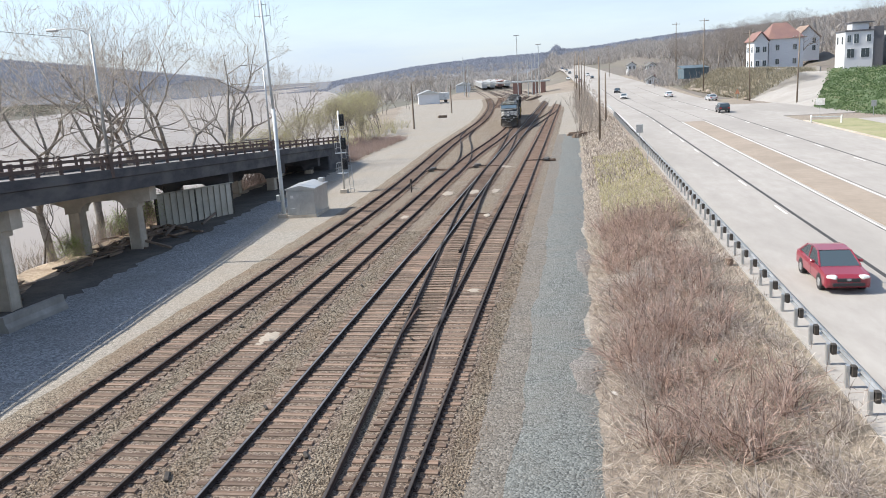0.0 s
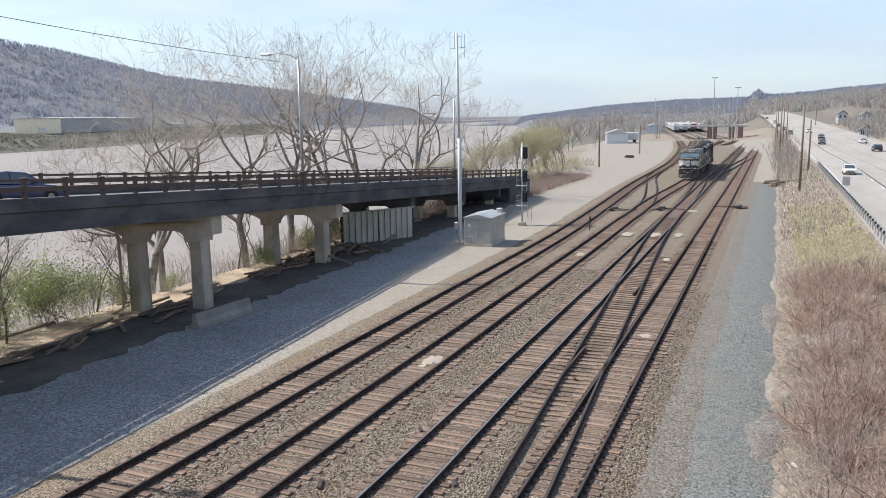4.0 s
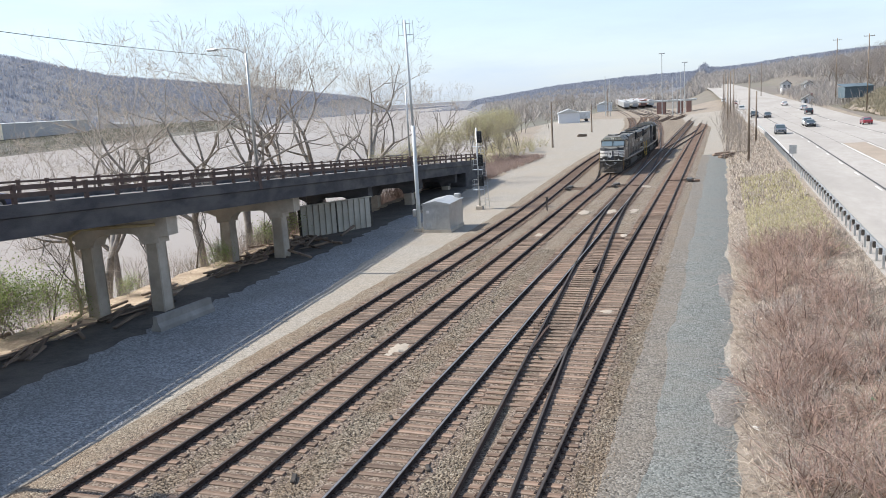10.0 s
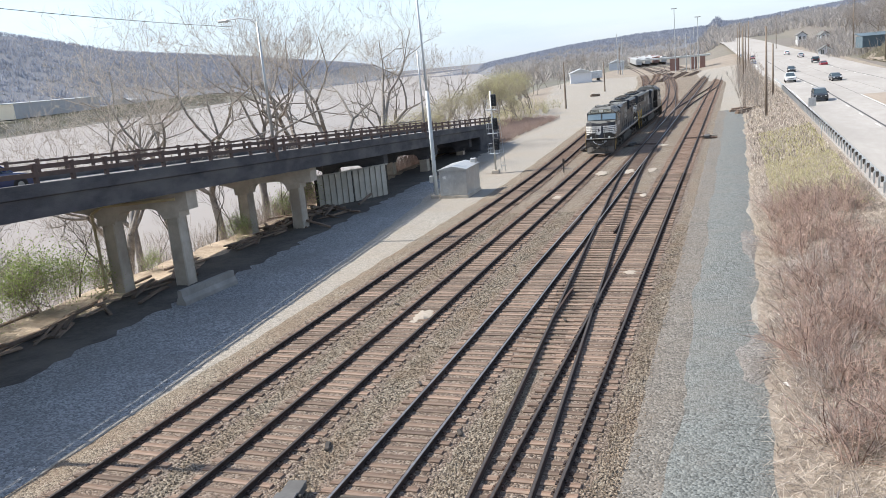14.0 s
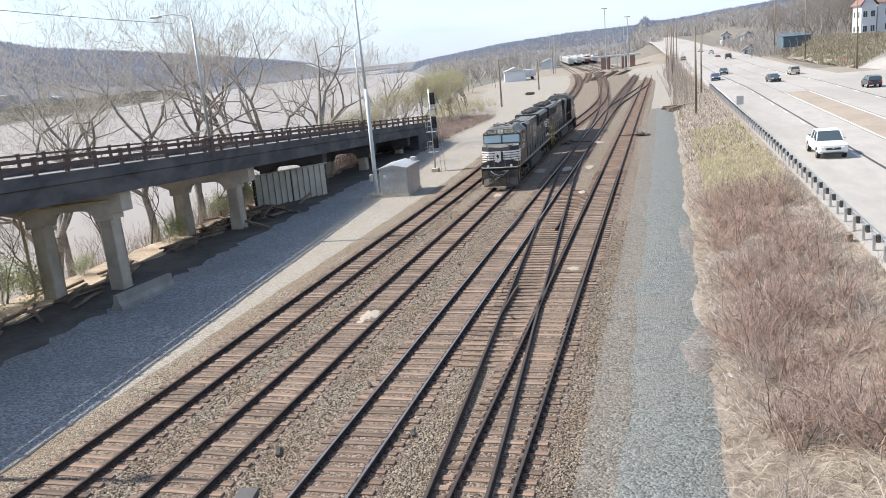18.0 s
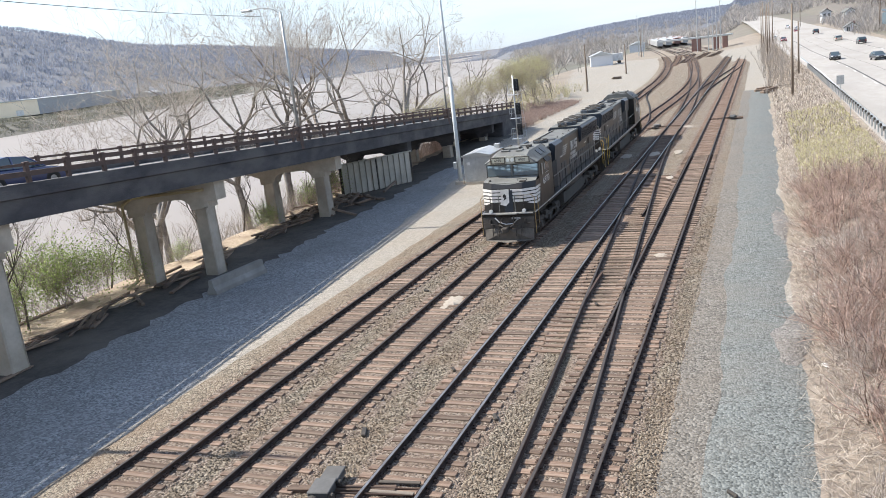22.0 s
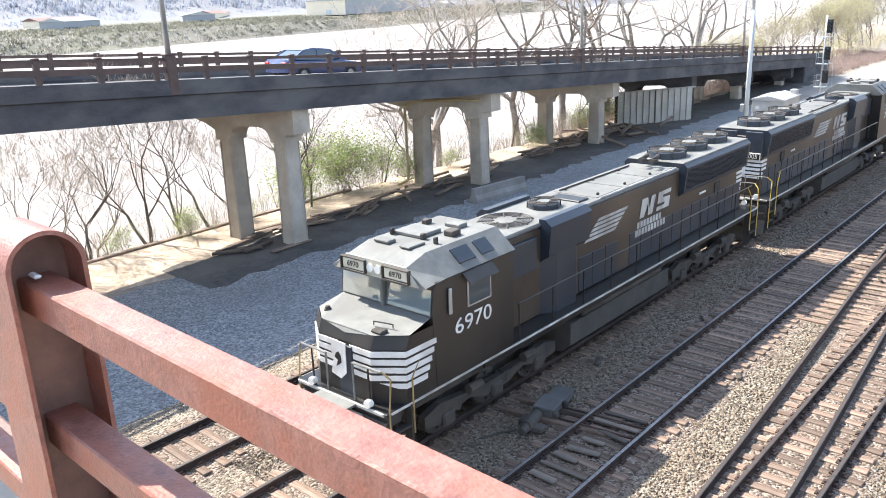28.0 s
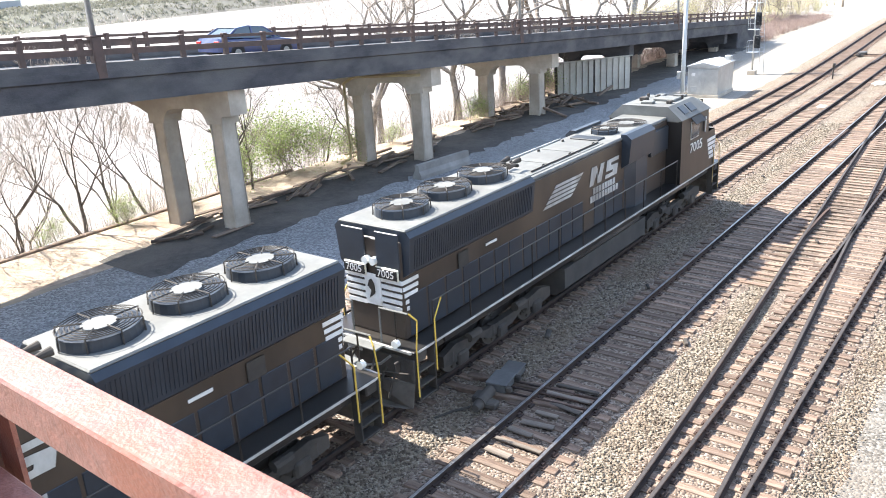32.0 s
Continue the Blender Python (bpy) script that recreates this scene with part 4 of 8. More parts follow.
        while y < 19.2:
            if not (10.3 < y < 10.5):
                part("hood_door", Geo().box((s * 0.935, y + 0.33, 2.26), (0.03, 0.62, 1.05), 0.012), M_BLUEBLK if y > 8.2 else M_HOOD, lo)
            y += 0.69
        # slanted bars and blocks of the emblem on the side
        for i in range(5):
            zc = 3.70 - i * 0.125
            yy0 = 9.35 if s > 0 else 11.2
            dd = 0.16 if s > 0 else -0.16
            part("side_stripe", Geo().ext([(s * 0.945, yy0 - i * dd - dd * 0.4, zc - 0.042), (s * 0.945, yy0 + 1.6 - i * dd - dd * 0.4, zc - 0.042), (s * 0.945, yy0 + 1.6 - i * dd + dd * 0.4, zc + 0.042), (s * 0.945, yy0 - i * dd + dd * 0.4, zc + 0.042)], (s * 0.008, 0, 0)), M_DIRTYWHITE, lo, "dirty white slanted stripe")
        for pts in ([(10.95, 3.35), (11.12, 3.35), (11.3, 3.85), (11.3, 3.35), (11.48, 3.35), (11.62, 4.05), (11.45, 4.05), (11.36, 3.6), (11.28, 4.05), (11.05, 4.05)], [(11.66, 3.35), (12.2, 3.35), (12.26, 3.76), (11.92, 3.8), (11.94, 3.9), (12.28, 3.9), (12.3, 4.05), (11.74, 4.05), (11.7, 3.62), (12.02, 3.6), (12.0, 3.5), (11.68, 3.5)]):
            part("side_emblem", Geo().ext([(s * 0.945, 11.72 + (y - 10.95) * 1.5 if s > 0 else 10.75 - (y - 10.95) * 1.5, 3.74 + (z - 4.05) * 0.86) for y, z in pts], (s * 0.008, 0, 0)), M_DIRTYWHITE, lo, "dirty white block emblem")
        for zc, ya, yb in ((2.93, 11.6, 13.1), (2.68, 11.5, 13.3)):
            if s < 0:
                ya, yb = 22.1 - yb, 22.1 - ya
            y = ya
            while y < yb:
                part("lettering_bar", Geo().box((s * 0.949, y + 0.06, zc), (0.01, 0.15, 0.21)), M_DIRTYWHITE, lo)
                y += 0.195
        # radiator section
        part("radiator_flare", Geo().ext([(s * 0.92, hb, 3.28), (s * 1.12, hb, 3.42), (s * 1.22, hb, 4.3), (s * 1.1, hb, 4.42), (s * 0.0, hb, 4.42), (s * 0.0, hb, 3.28)], (0, 5.2, 0)), M_BLUEBLK, lo, "dark flared radiator section")
        rg = Geo()
        for i in range(61):
            rg.box((s * 1.178, hb + 0.15 + i * 0.081, 3.86), (0.012, 0.03, 0.72), 0, Euler((0, s * 0.11, 0)).to_matrix())
        part("radiator_grille", rg, M_BLUEBLK, lo)
        part("end_panel", Geo().box((s * 0.55, 19.57, 3.9), (0.74, 0.05, 0.95), 0.02), M_BLUEBLK, lo)
        for i in range(5):
            zc = 3.16 - i * 0.17
            part("rear_stripe", Geo().box((s * 0.56, 19.562, zc), (0.74 - 0.03 * i, 0.03, 0.1)).box((s * 0.936, 19.28, zc), (0.02, 0.56 - 0.05 * i, 0.1)), M_WHITE, lo, "white stripe on the hood end")
        nb = part("rear_number_board", Geo().box((s * 0.52, 19.61, 3.36), (0.74, 0.05, 0.30), 0.03).box((s * 0.52, 19.63, 3.36), (0.66, 0.05, 0.02)), M_CREAM, lo, "pale-framed number board")
        part("board_face", Geo().box((s * 0.52, 19.645, 3.36), (0.68, 0.03, 0.25), 0.01), M_BLACK, nb)
        ob = part("board_digits", text_mesh(number, 0.27, 0.006, M_WHITE), None, nb)
        ob.matrix_basis = pose(s * 0.52, 19.664, 3.36, 90, 0, 180)
        part("rear_light", Geo().cyl((s * 0.12, 19.5, 3.62), (s * 0.12, 19.68, 3.62), 0.1, 0.1, 14), M_LAMP, lo, "round rear light")
        # rear lettering strip and small service panels
        part("service_panel", Geo().box((s * 0.955, 16.1, 3.05), (0.02, 0.5, 0.07)), M_WHITE, lo, "small white plate")
        part("service_panel", Geo().box((s * 0.955, 17.3, 3.0), (0.03, 0.42, 0.42), 0.01), M_GRIME, lo)
    part("end_emblem_panel", Geo().box((0, 19.575, 2.86), (0.52, 0.04, 0.8), 0.01), M_WHITE, lo, "white panel on the hood end")
    part("end_emblem", Geo().ext([(0.1, 19.6, 3.1), (0.16, 19.6, 2.94), (0.04, 19.6, 2.84), (0.12, 19.6, 2.62), (-0.08, 19.6, 2.78), (-0.06, 19.6, 3.02), (0.02, 19.6, 3.14)], (0, 0.012, 0)), M_BLACK, lo, "small dark emblem")
    part("radiator_roof", Geo().box((0, hb + 2.6, 4.44), (2.2, 5.2, 0.07), 0.03), M_ROOF, lo, "dusty grey radiator roof")
    # roof fans
    for fyy, r, zz, nm in ((15.1, 0.68, 4.475, "roof_fan"), (16.75, 0.68, 4.475, "roof_fan"), (18.4, 0.68, 4.475, "roof_fan"), (6.3, 0.72, 4.3, "brake_fan"), (8.0, 0.46, 4.3, "brake_fan")):
        low = nm == "brake_fan"
        hgt = 0.015 if fyy == 6.3 else (0.12 if low else 0.2)
        gm = M_TANK if fyy == 6.3 else M_GRIME
        thin = 0.3 if fyy == 6.3 else 1.0
        fan = part(nm, Geo().cyl((0, fyy, zz), (0, fyy, zz + hgt), r, r * 0.97, 28), M_ROOF if fyy == 6.3 else M_BLUEBLK, lo, "round roof fan under a wire guard", smooth=False)
        part("fan_disc", Geo().cyl((0, fyy, zz + hgt), (0, fyy, zz + hgt + 0.05 * thin), r * 0.45, r * 0.42, 20), M_ROOF, fan, "pale hub plate")
        rings = Geo()
        for q in (0.55, 0.66, 0.77, 0.88, 0.99):
            rings.tube([(q * r * math.cos(a), fyy + q * r * math.sin(a), zz + hgt + 0.06 * thin) for a in np.linspace(0, 2 * math.pi, 25)], 0.011, 4)
        for a in np.linspace(0, 2 * math.pi, 9)[:-1]:
            rings.tube([(0.4 * r * math.cos(a), fyy + 0.4 * r * math.sin(a), zz + hgt + 0.065 * thin), (1.02 * r * math.cos(a), fyy + 1.02 * r * math.sin(a), zz + hgt + 0.065 * thin), (1.04 * r * math.cos(a), fyy + 1.04 * r * math.sin(a), zz)], 0.016, 4)
        part("fan_guard", rings, gm, fan)
    # engine hood hatches, exhaust and horn
    for ya, yb in ((9.5, 10.95), (11.0, 12.5), (12.55, 14.1)):
        part("roof_hatch", Geo().box((0, (ya + yb) / 2, 4.305), (1.56, yb - ya - 0.03, 0.03), 0.01), M_ROOF, lo)
        for hx in (-0.55, 0.62):
            part("lifting_eye", Geo().box((hx, ya + 0.3, 4.35), (0.07, 0.1, 0.08), 0.02), M_GRIME, lo)
    part("roof_conduit", Geo().tube([(-0.62, 9.6, 4.35), (-0.62, 13.6, 4.35)], 0.025, 6), M_GRIME, lo, "thin dark conduit on the roof")
    part("roof_edge_rail", Geo().box((0.9, 11.8, 4.325), (0.05, 4.6, 0.05), 0.01), M_DIRTYWHITE, lo)
    part("exhaust", Geo().box((0.1, 9.05, 4.32), (1.1, 0.5, 0.06), 0.02), M_SIGBLACK, lo, "flat black exhaust opening")
    horn = part("air_horn", Geo().box((0.0, 13.85, 4.55), (0.7, 0.1, 0.08), 0.02), M_GRIME, lo, "dark air horn cluster")
    for hx, d in ((-0.3, 1), (-0.1, -1), (0.12, 1), (0.3, -1)):
        part("trumpet", Geo().cyl((hx, 13.85, 4.6), (hx, 13.85 + d * 0.4, 4.62), 0.025, 0.085, 10), M_GRIME, horn)
    # fuel tank
    tp = [(-1.38, 1.2), (-1.38, 0.55), (-1.05, 0.28), (1.05, 0.28), (1.38, 0.55), (1.38, 1.2)]
    part("fuel_tank", Geo().ext([(x, 7.4, z) for x, z in tp], (0, 5.6, 0)), M_TANK, lo, "dusty grey fuel tank")
    for s in (-1, 1):
        part("air_tank", Geo().cyl((s * 1.3, 8.0, 1.34), (s * 1.3, 12.4, 1.34), 0.14, 0.14, 12), M_GRIME, lo, smooth=True)
    # trucks
    for ty in (4.4, 16.1):
        tk = part("truck", Geo().box((0, ty, 0.72), (1.3, 4.3, 0.35), 0.05), M_GRIME, lo, "grimy six-wheel truck")
        for s in (-1, 1):
            pr = [(-2.5, 0.55), (-2.5, 0.85), (-2.0, 1.0), (-0.6, 0.82), (0.6, 0.82), (2.0, 1.0), (2.5, 0.85), (2.5, 0.55), (1.9, 0.48), (1.0, 0.72), (0.5, 0.5), (-0.5, 0.5), (-1.0, 0.72), (-1.9, 0.48)]
            part("side_frame", Geo().ext([(s * 1.02, ty + a, b) for a, b in pr], (s * 0.2, 0, 0)), M_GRIME, tk)
            for k in (-1.05, 1.05):
                part("brake_cylinder", Geo().cyl((s * 1.24, ty + k, 0.95), (s * 1.24, ty + k + 0.45, 0.95), 0.13, 0.13, 10), M_GRIME, tk)
            for k in (-1.75, 0.0, 1.75):
                part("axle_box", Geo().box((s * 1.2, ty + k, 0.52), (0.2, 0.42, 0.36), 0.05), M_GRIME, tk)
                part("spring", Geo().cyl((s * 1.14, ty + k + 0.4, 0.55), (s * 1.14, ty + k + 0.4, 0.85), 0.1, 0.1, 8), M_GRIME, tk)
        for k in (-1.75, 0.0, 1.75):
            ws = Geo()
            for s in (-1, 1):
                ws.cyl((s * 0.70, 0, 0), (s * 0.83, 0, 0), 0.51, 0.5, 24).cyl((s * 0.83, 0, 0), (s * 0.87, 0, 0), 0.3, 0.28, 12)
                for q in range(6):
                    a = q * math.pi / 3
                    ws.box((s * 0.85, 0.38 * math.cos(a), 0.38 * math.sin(a)), (0.05, 0.06, 0.06))
            ws.cyl((-0.7, 0, 0), (0.7, 0, 0), 0.09, 0.09, 10)
            w = part("wheelset", ws, M_GRIME, lo)
            w.location = (0, ty + k, 0.51)
            WHEELSETS.append(w)
    # ends: pilot, plow, coupler, hoses, steps, handrails
    for e in (0, 1):
        Y = (lambda y: y) if e == 0 else (lambda y: L - y)
        part("pilot", Geo().box((0, Y(0.62), 1.12), (2.9, 0.08, 0.62), 0.02), M_PILOT, lo, "dusty brown-grey pilot plate")
        part("walkway_edge", Geo().box((0, Y(0.53), 1.655), (2.9, 0.05, 0.075), 0.01), M_DIRTYWHITE, lo, "white edge of the end walkway")
        for q in (-1, 1):
            part("uncoupling_bracket", Geo().box((q * 1.0, Y(0.5), 1.2), (0.08, 0.16, 0.3), 0.02), M_GRIME, lo)
        part("jumper_cable", Geo().tube([(-0.75, Y(0.55), 1.42), (-0.5, Y(0.46), 1.2), (-0.1, Y(0.42), 1.08), (0.3, Y(0.44), 1.12), (0.6, Y(0.5), 1.36)], 0.035, 8), M_SILVER, lo, "pale sagging jumper cable")
        part("headstock_plate", Geo().box((0.45, Y(0.57), 1.38), (0.5, 0.03, 0.12), 0.01), M_SILVER, lo)
        part("snow_plow", Geo().ext([(-1.4, Y(0.62), 0.8), (-1.4, Y(0.5), 0.18), (0, Y(0.08), 0.16), (1.4, Y(0.5), 0.18), (1.4, Y(0.62), 0.8), (0, Y(0.35), 0.8)], (0, 0.04 if e == 0 else -0.04, 0.03)), M_PLOW, lo, "dusty tan-grey snow plow")
        cp = part("coupler", Geo().box((0, Y(0.35), 0.86), (0.22, 0.7, 0.24), 0.04).box((-0.04, Y(0.02), 0.86), (0.34, 0.26, 0.3), 0.06), M_GRIME, lo, "grimy knuckle coupler")
        for hx in (-0.9, -0.55, 0.5, 0.8):
            part("air_hose", Geo().tube([(hx, Y(0.6), 1.1), (hx * 0.98, Y(0.4), 0.8), (hx * 0.94, Y(0.3), 0.45)], 0.03, 6), M_GRIME, lo)
        part("cut_lever", Geo().tube([(-1.4, Y(0.45), 1.15), (-0.5, Y(0.35), 1.05), (0.5, Y(0.35), 1.05), (1.4, Y(0.45), 1.15)], 0.018, 6), M_GRIME, lo)
        part("drop_step", Geo().box((0, Y(0.42), 1.66), (1.2, 0.36, 0.05), 0.01), M_ROOF, lo)
        for s in (-1, 1):
            st = part("step_well", Geo().box((s * 1.42, Y(0.95), 1.1), (0.2, 0.62, 0.05), 0.01).box((s * 1.42, Y(0.95), 0.72), (0.22, 0.62, 0.05), 0.01).box((s * 1.42, Y(0.95), 0.38), (0.24, 0.62, 0.05), 0.01), M_GRIME, lo)
            for q in (0.66, 1.24):
                part("step_side", Geo().box((s * 1.42, Y(q), 1.0), (0.24, 0.03, 1.3)), M_GRIME, st)
            part("grab_rail", Geo().tube([(s * 1.54, Y(0.62), 0.5), (s * 1.54, Y(0.62), 1.75), (s * 1.54, Y(0.7), 2.45), (s * 1.36, Y(0.62), 2.62)], 0.02, 6), M_YELLOW if e else M_WORNYEL, lo, "worn yellow grab rail")
            part("grab_rail", Geo().tube([(s * 1.54, Y(1.3), 0.9), (s * 1.54, Y(1.3), 2.25), (s * 1.5, Y(1.62), 2.68)], 0.02, 6), M_YELLOW if e else M_WORNYEL, lo, "worn yellow grab rail")
            part("end_rail", Geo().tube([(s * 1.36, Y(0.6), 2.62), (s * 0.45, Y(0.6), 2.6), (s * 0.45, Y(0.6), 1.69)], 0.024, 6), M_ROOF, lo)
            part("end_stanchion", Geo().cyl((s * 0.95, Y(0.6), 1.69), (s * 0.95, Y(0.6), 2.6), 0.022, 0.022, 6), M_BLACK, lo)
            part("ditch_light", Geo().cyl((s * 0.95, Y(0.5), 1.78), (s * 0.95, Y(0.62), 1.78), 0.1, 0.1, 12), M_LAMP, lo, "round ditch light")
            part("mu_hose", Geo().tube([(s * 0.3, Y(0.55), 1.5), (s * 0.4, Y(0.25), 1.1), (s * 0.2, Y(0.15), 1.0)], 0.03, 6), M_GRIME, lo)
    # long side handrails
    for s in (-1, 1):
        part("handrail", Geo().tube([(s * 1.5, 4.95, 2.7), (s * 1.5, 19.2, 2.7)], 0.022, 6), M_BLACK, lo)
        y = 5.0
        while y < 19.3:
            part("stanchion", Geo().cyl((s * 1.5, y, 1.69), (s * 1.5, y, 2.7), 0.022, 0.022, 6), M_BLACK, lo)
            y += 1.42
    # nose details
    part("nose_grab", Geo().tube([(0.5, y0 + 0.5, nz + 0.05), (0.5, y0 + 0.5, nz + 0.14), (1.0, y0 + 0.6, nz + 0.14), (1.0, y0 + 0.6, nz + 0.05)], 0.014, 6), M_BLACK, lo)
    part("nose_vent", Geo().box((0.85, y0 + 0.35, nz + 0.05), (0.34, 0.22, 0.08), 0.03), M_GRIME, lo)
    part("nose_bell", Geo().cyl((-1.1, y1 + 0.1, nz + 0.01), (-1.1, y1 + 0.1, nz + 0.14), 0.1, 0.05, 10), M_GRIME, lo)
    # the drawn length is brought to the true length
    for o in lo.children_recursive:
        if o.matrix_basis == Matrix():
            if not o.data.users > 1:
                o.data.transform(Matrix.Diagonal((1, STRETCH, 1.03, 1)))
        else:
            o.location.y *= STRETCH
            if o not in WHEELSETS:
                o.location.z *= 1.03
    return lo


STRETCH = 22.9 / 20.5
M_PLOW = mat("dusty_plow_steel", (0.078, 0.069, 0.059), (0.162, 0.144, 0.123), 2.5, (0.060, 0.051, 0.042), 0.9, 0.6, 0.85)
M_PILOT = mat("dusty_pilot_paint", (0.042, 0.037, 0.032), (0.105, 0.092, 0.079), 2.5, (0.147, 0.130, 0.108), 0.9, 0.6, 0.85)
M_SIGBLACK = mat("signal_black_paint", (0.012, 0.014, 0.016), (0.025, 0.027, 0.03), 3.0, rough=0.55)
M_DIRTYWHITE = mat("dirty_white_paint", (0.33, 0.32, 0.29), (0.56, 0.55, 0.52), 2.5, (0.20, 0.175, 0.15), 1.4, 0.6, 0.65, stretch=(1, 1, 0.4))
M_HEADER = mat("dusty_cream_paint", (0.40, 0.38, 0.31), (0.52, 0.49, 0.40), 3.0, (0.24, 0.22, 0.18), 1.2, 0.5, 0.7)
M_CREAM = mat("cream_number_board", (0.62, 0.58, 0.44), (0.72, 0.68, 0.54), 4.0, rough=0.5)
M_BROWNBLK = mat("brown_dusted_black_paint", (0.029, 0.021, 0.016), (0.055, 0.040, 0.030), 1.3, (0.086, 0.059, 0.039), 0.4, 0.75, 0.42, stretch=(1, 1, 0.5))
WHEELSETS = []
M_WORNYEL = mat("worn_yellow_rail", (0.30, 0.20, 0.08), (0.45, 0.31, 0.12), 3.0, (0.10, 0.08, 0.06), 1.5, 0.6, 0.7)
M_LAMP = glass("lamp_lens", (0.75, 0.75, 0.7), 0.15)
loco_a = locomotive("6970", "black and white freight locomotive with a dusty grey cab roof")
wheels_a = list(WHEELSETS)
WHEELSETS.clear()
loco_b = locomotive("7005", "black and white freight locomotive coupled long hood first")
wheels_b = list(WHEELSETS)

# ---- lineside things ----
GZ = -0.3


def equipment_cabinet():
    c = thing("equipment_cabinet", "large brushed metal signal equipment cabinet on the gravel", "cabinet", pose(-18.2, 64.6, GZ, 0, 0, 2))
    part("plinth", Geo().box((0, 0, 0.08), (2.5, 4.1, 0.3), 0.03), M_CONC, c)
    part("body", Geo().box((0, 0, 1.28), (2.4, 4.0, 2.15), 0.03), M_ALU, c)
    part("roof", Geo().ext([(-1.28, -2.1, 2.33), (1.28, -2.1, 2.33), (1.28, -2.1, 2.42), (0, -2.1, 2.68), (-1.28, -2.1, 2.42)], (0, 4.2, 0)), M_ALU, c, "pale sheet metal roof")
    for x in (-0.62, 0.62):
        d = part("door", Geo().box((x, -2.02, 1.25), (1.08, 0.04, 1.9), 0.015), M_ALU, c)
        part("handle", Geo().box((x + (0.4 if x < 0 else -0.4), -2.06, 1.25), (0.04, 0.05, 0.25), 0.01), M_SILVER, d)
    part("vent", Geo().box((-0.7, -2.05, 0.62), (0.5, 0.03, 0.4), 0.01), M_SILVER, c)
    part("warning_plate", Geo().box((-0.75, -2.05, 1.75), (0.28, 0.02, 0.24), 0.005), M_WHITE, c, "small white plate")
    part("roof_box", Geo().box((0.85, 1.7, 2.6), (0.5, 0.5, 0.5), 0.05), M_ALU, c)
    return c


def antenna_pole():
    p = thing("antenna_mast", "tall pale steel antenna mast beside the equipment cabinet", "mast", pose(-19.95, 63.2, GZ))
    part("base_block", Geo().box((0, 0, 0.1), (0.8, 0.8, 0.3), 0.03), M_CONC, p)
    part("pole", Geo().cyl((0, 0, 0.2), (0, 0, 9.0), 0.17, 0.15, 12).cyl((0, 0, 9.0), (-0.15, 0, 17.6), 0.11, 0.085, 10), M_PALEPOLE, p, "pale painted pole", smooth=True)
    part("conduit", Geo().tube([(0.17, -0.05, 0.2), (0.17, -0.05, 8.6)], 0.035, 6), M_PALEPOLE, p)
    part("control_box", Geo().box((-0.3, -0.1, 1.6), (0.3, 0.25, 0.6), 0.03), M_SILVER, p)
    a = part("antenna_arm", Geo().tube([(-0.75, 0, 16.4), (0.55, 0, 16.4)], 0.03, 6).tube([(-0.75, 0, 17.3), (0.45, 0, 17.3)], 0.025, 6), M_SILVER, p)
    for x, z0, z1 in ((-0.75, 15.9, 17.6), (-0.35, 16.3, 17.7), (0.25, 16.3, 17.7), (0.55, 15.6, 17.5)):
        part("antenna_rod", Geo().cyl((x, 0, z0), (x, 0, z1), 0.025, 0.02, 6), M_SILVER, a)
    return p


def signal_mast():
    s = thing("railway_signal", "silver railway signal mast with three black signal heads", "railway signal", pose(-18.4, 76.3, GZ))
    part("base_block", Geo().box((0, 0, 0.15), (0.7, 0.7, 0.4), 0.03), M_CONC, s)
    part("mast", Geo().cyl((0, 0, 0.2), (0, 0, 8.1), 0.09, 0.08, 10), M_SILVER, s, smooth=True)
    for z in (7.2, 4.9, 2.9):
        h = part("signal_head", Geo().box((0.32, -0.12, z), (0.52, 0.1, 1.15), 0.2), M_SIGBLACK, s, "black oval signal backboard")
        for dz in (0.3, 0, -0.3):
            part("lens_hood", Geo().cyl((0.32, -0.16, z + dz), (0.32, -0.42, z + dz - 0.03), 0.12, 0.13, 12), M_SIGBLACK, h)
        part("head_box", Geo().box((0.3, 0.12, z), (0.34, 0.34, 0.8), 0.05), M_SIGBLACK, h)
        pf = part("platform", Geo().box((-0.1, 0.2, z - 0.95), (1.0, 0.7, 0.05), 0.01), M_SILVER, s)
        for x, y in ((-0.58, -0.1), (-0.58, 0.5), (0.38, 0.5)):
            part("guard_post", Geo().cyl((x, y, z - 0.95), (x, y, z + 0.05), 0.02, 0.02, 6), M_SILVER, pf)
        for dz in (0.05, -0.45):
            part("guard_rail", Geo().tube([(-0.58, -0.1, z + dz), (-0.58, 0.5, z + dz), (0.38, 0.5, z + dz)], 0.018, 6), M_SILVER, pf)
    lad = part("ladder", Geo().tube([(0.55, 0.28, 0.0), (0.2, 0.3, 7.0)], 0.022, 6).tube([(0.95, 0.28, 0.0), (0.6, 0.3, 7.0)], 0.022, 6), M_SILVER, s)
    for i in range(20):
        z = 0.35 + i * 0.33
        part("rung", Geo().cyl((0.55 - 0.05 * z, 0.29, z), (0.95 - 0.05 * z, 0.29, z), 0.014, 0.014, 6), M_SILVER, lad)
    return s


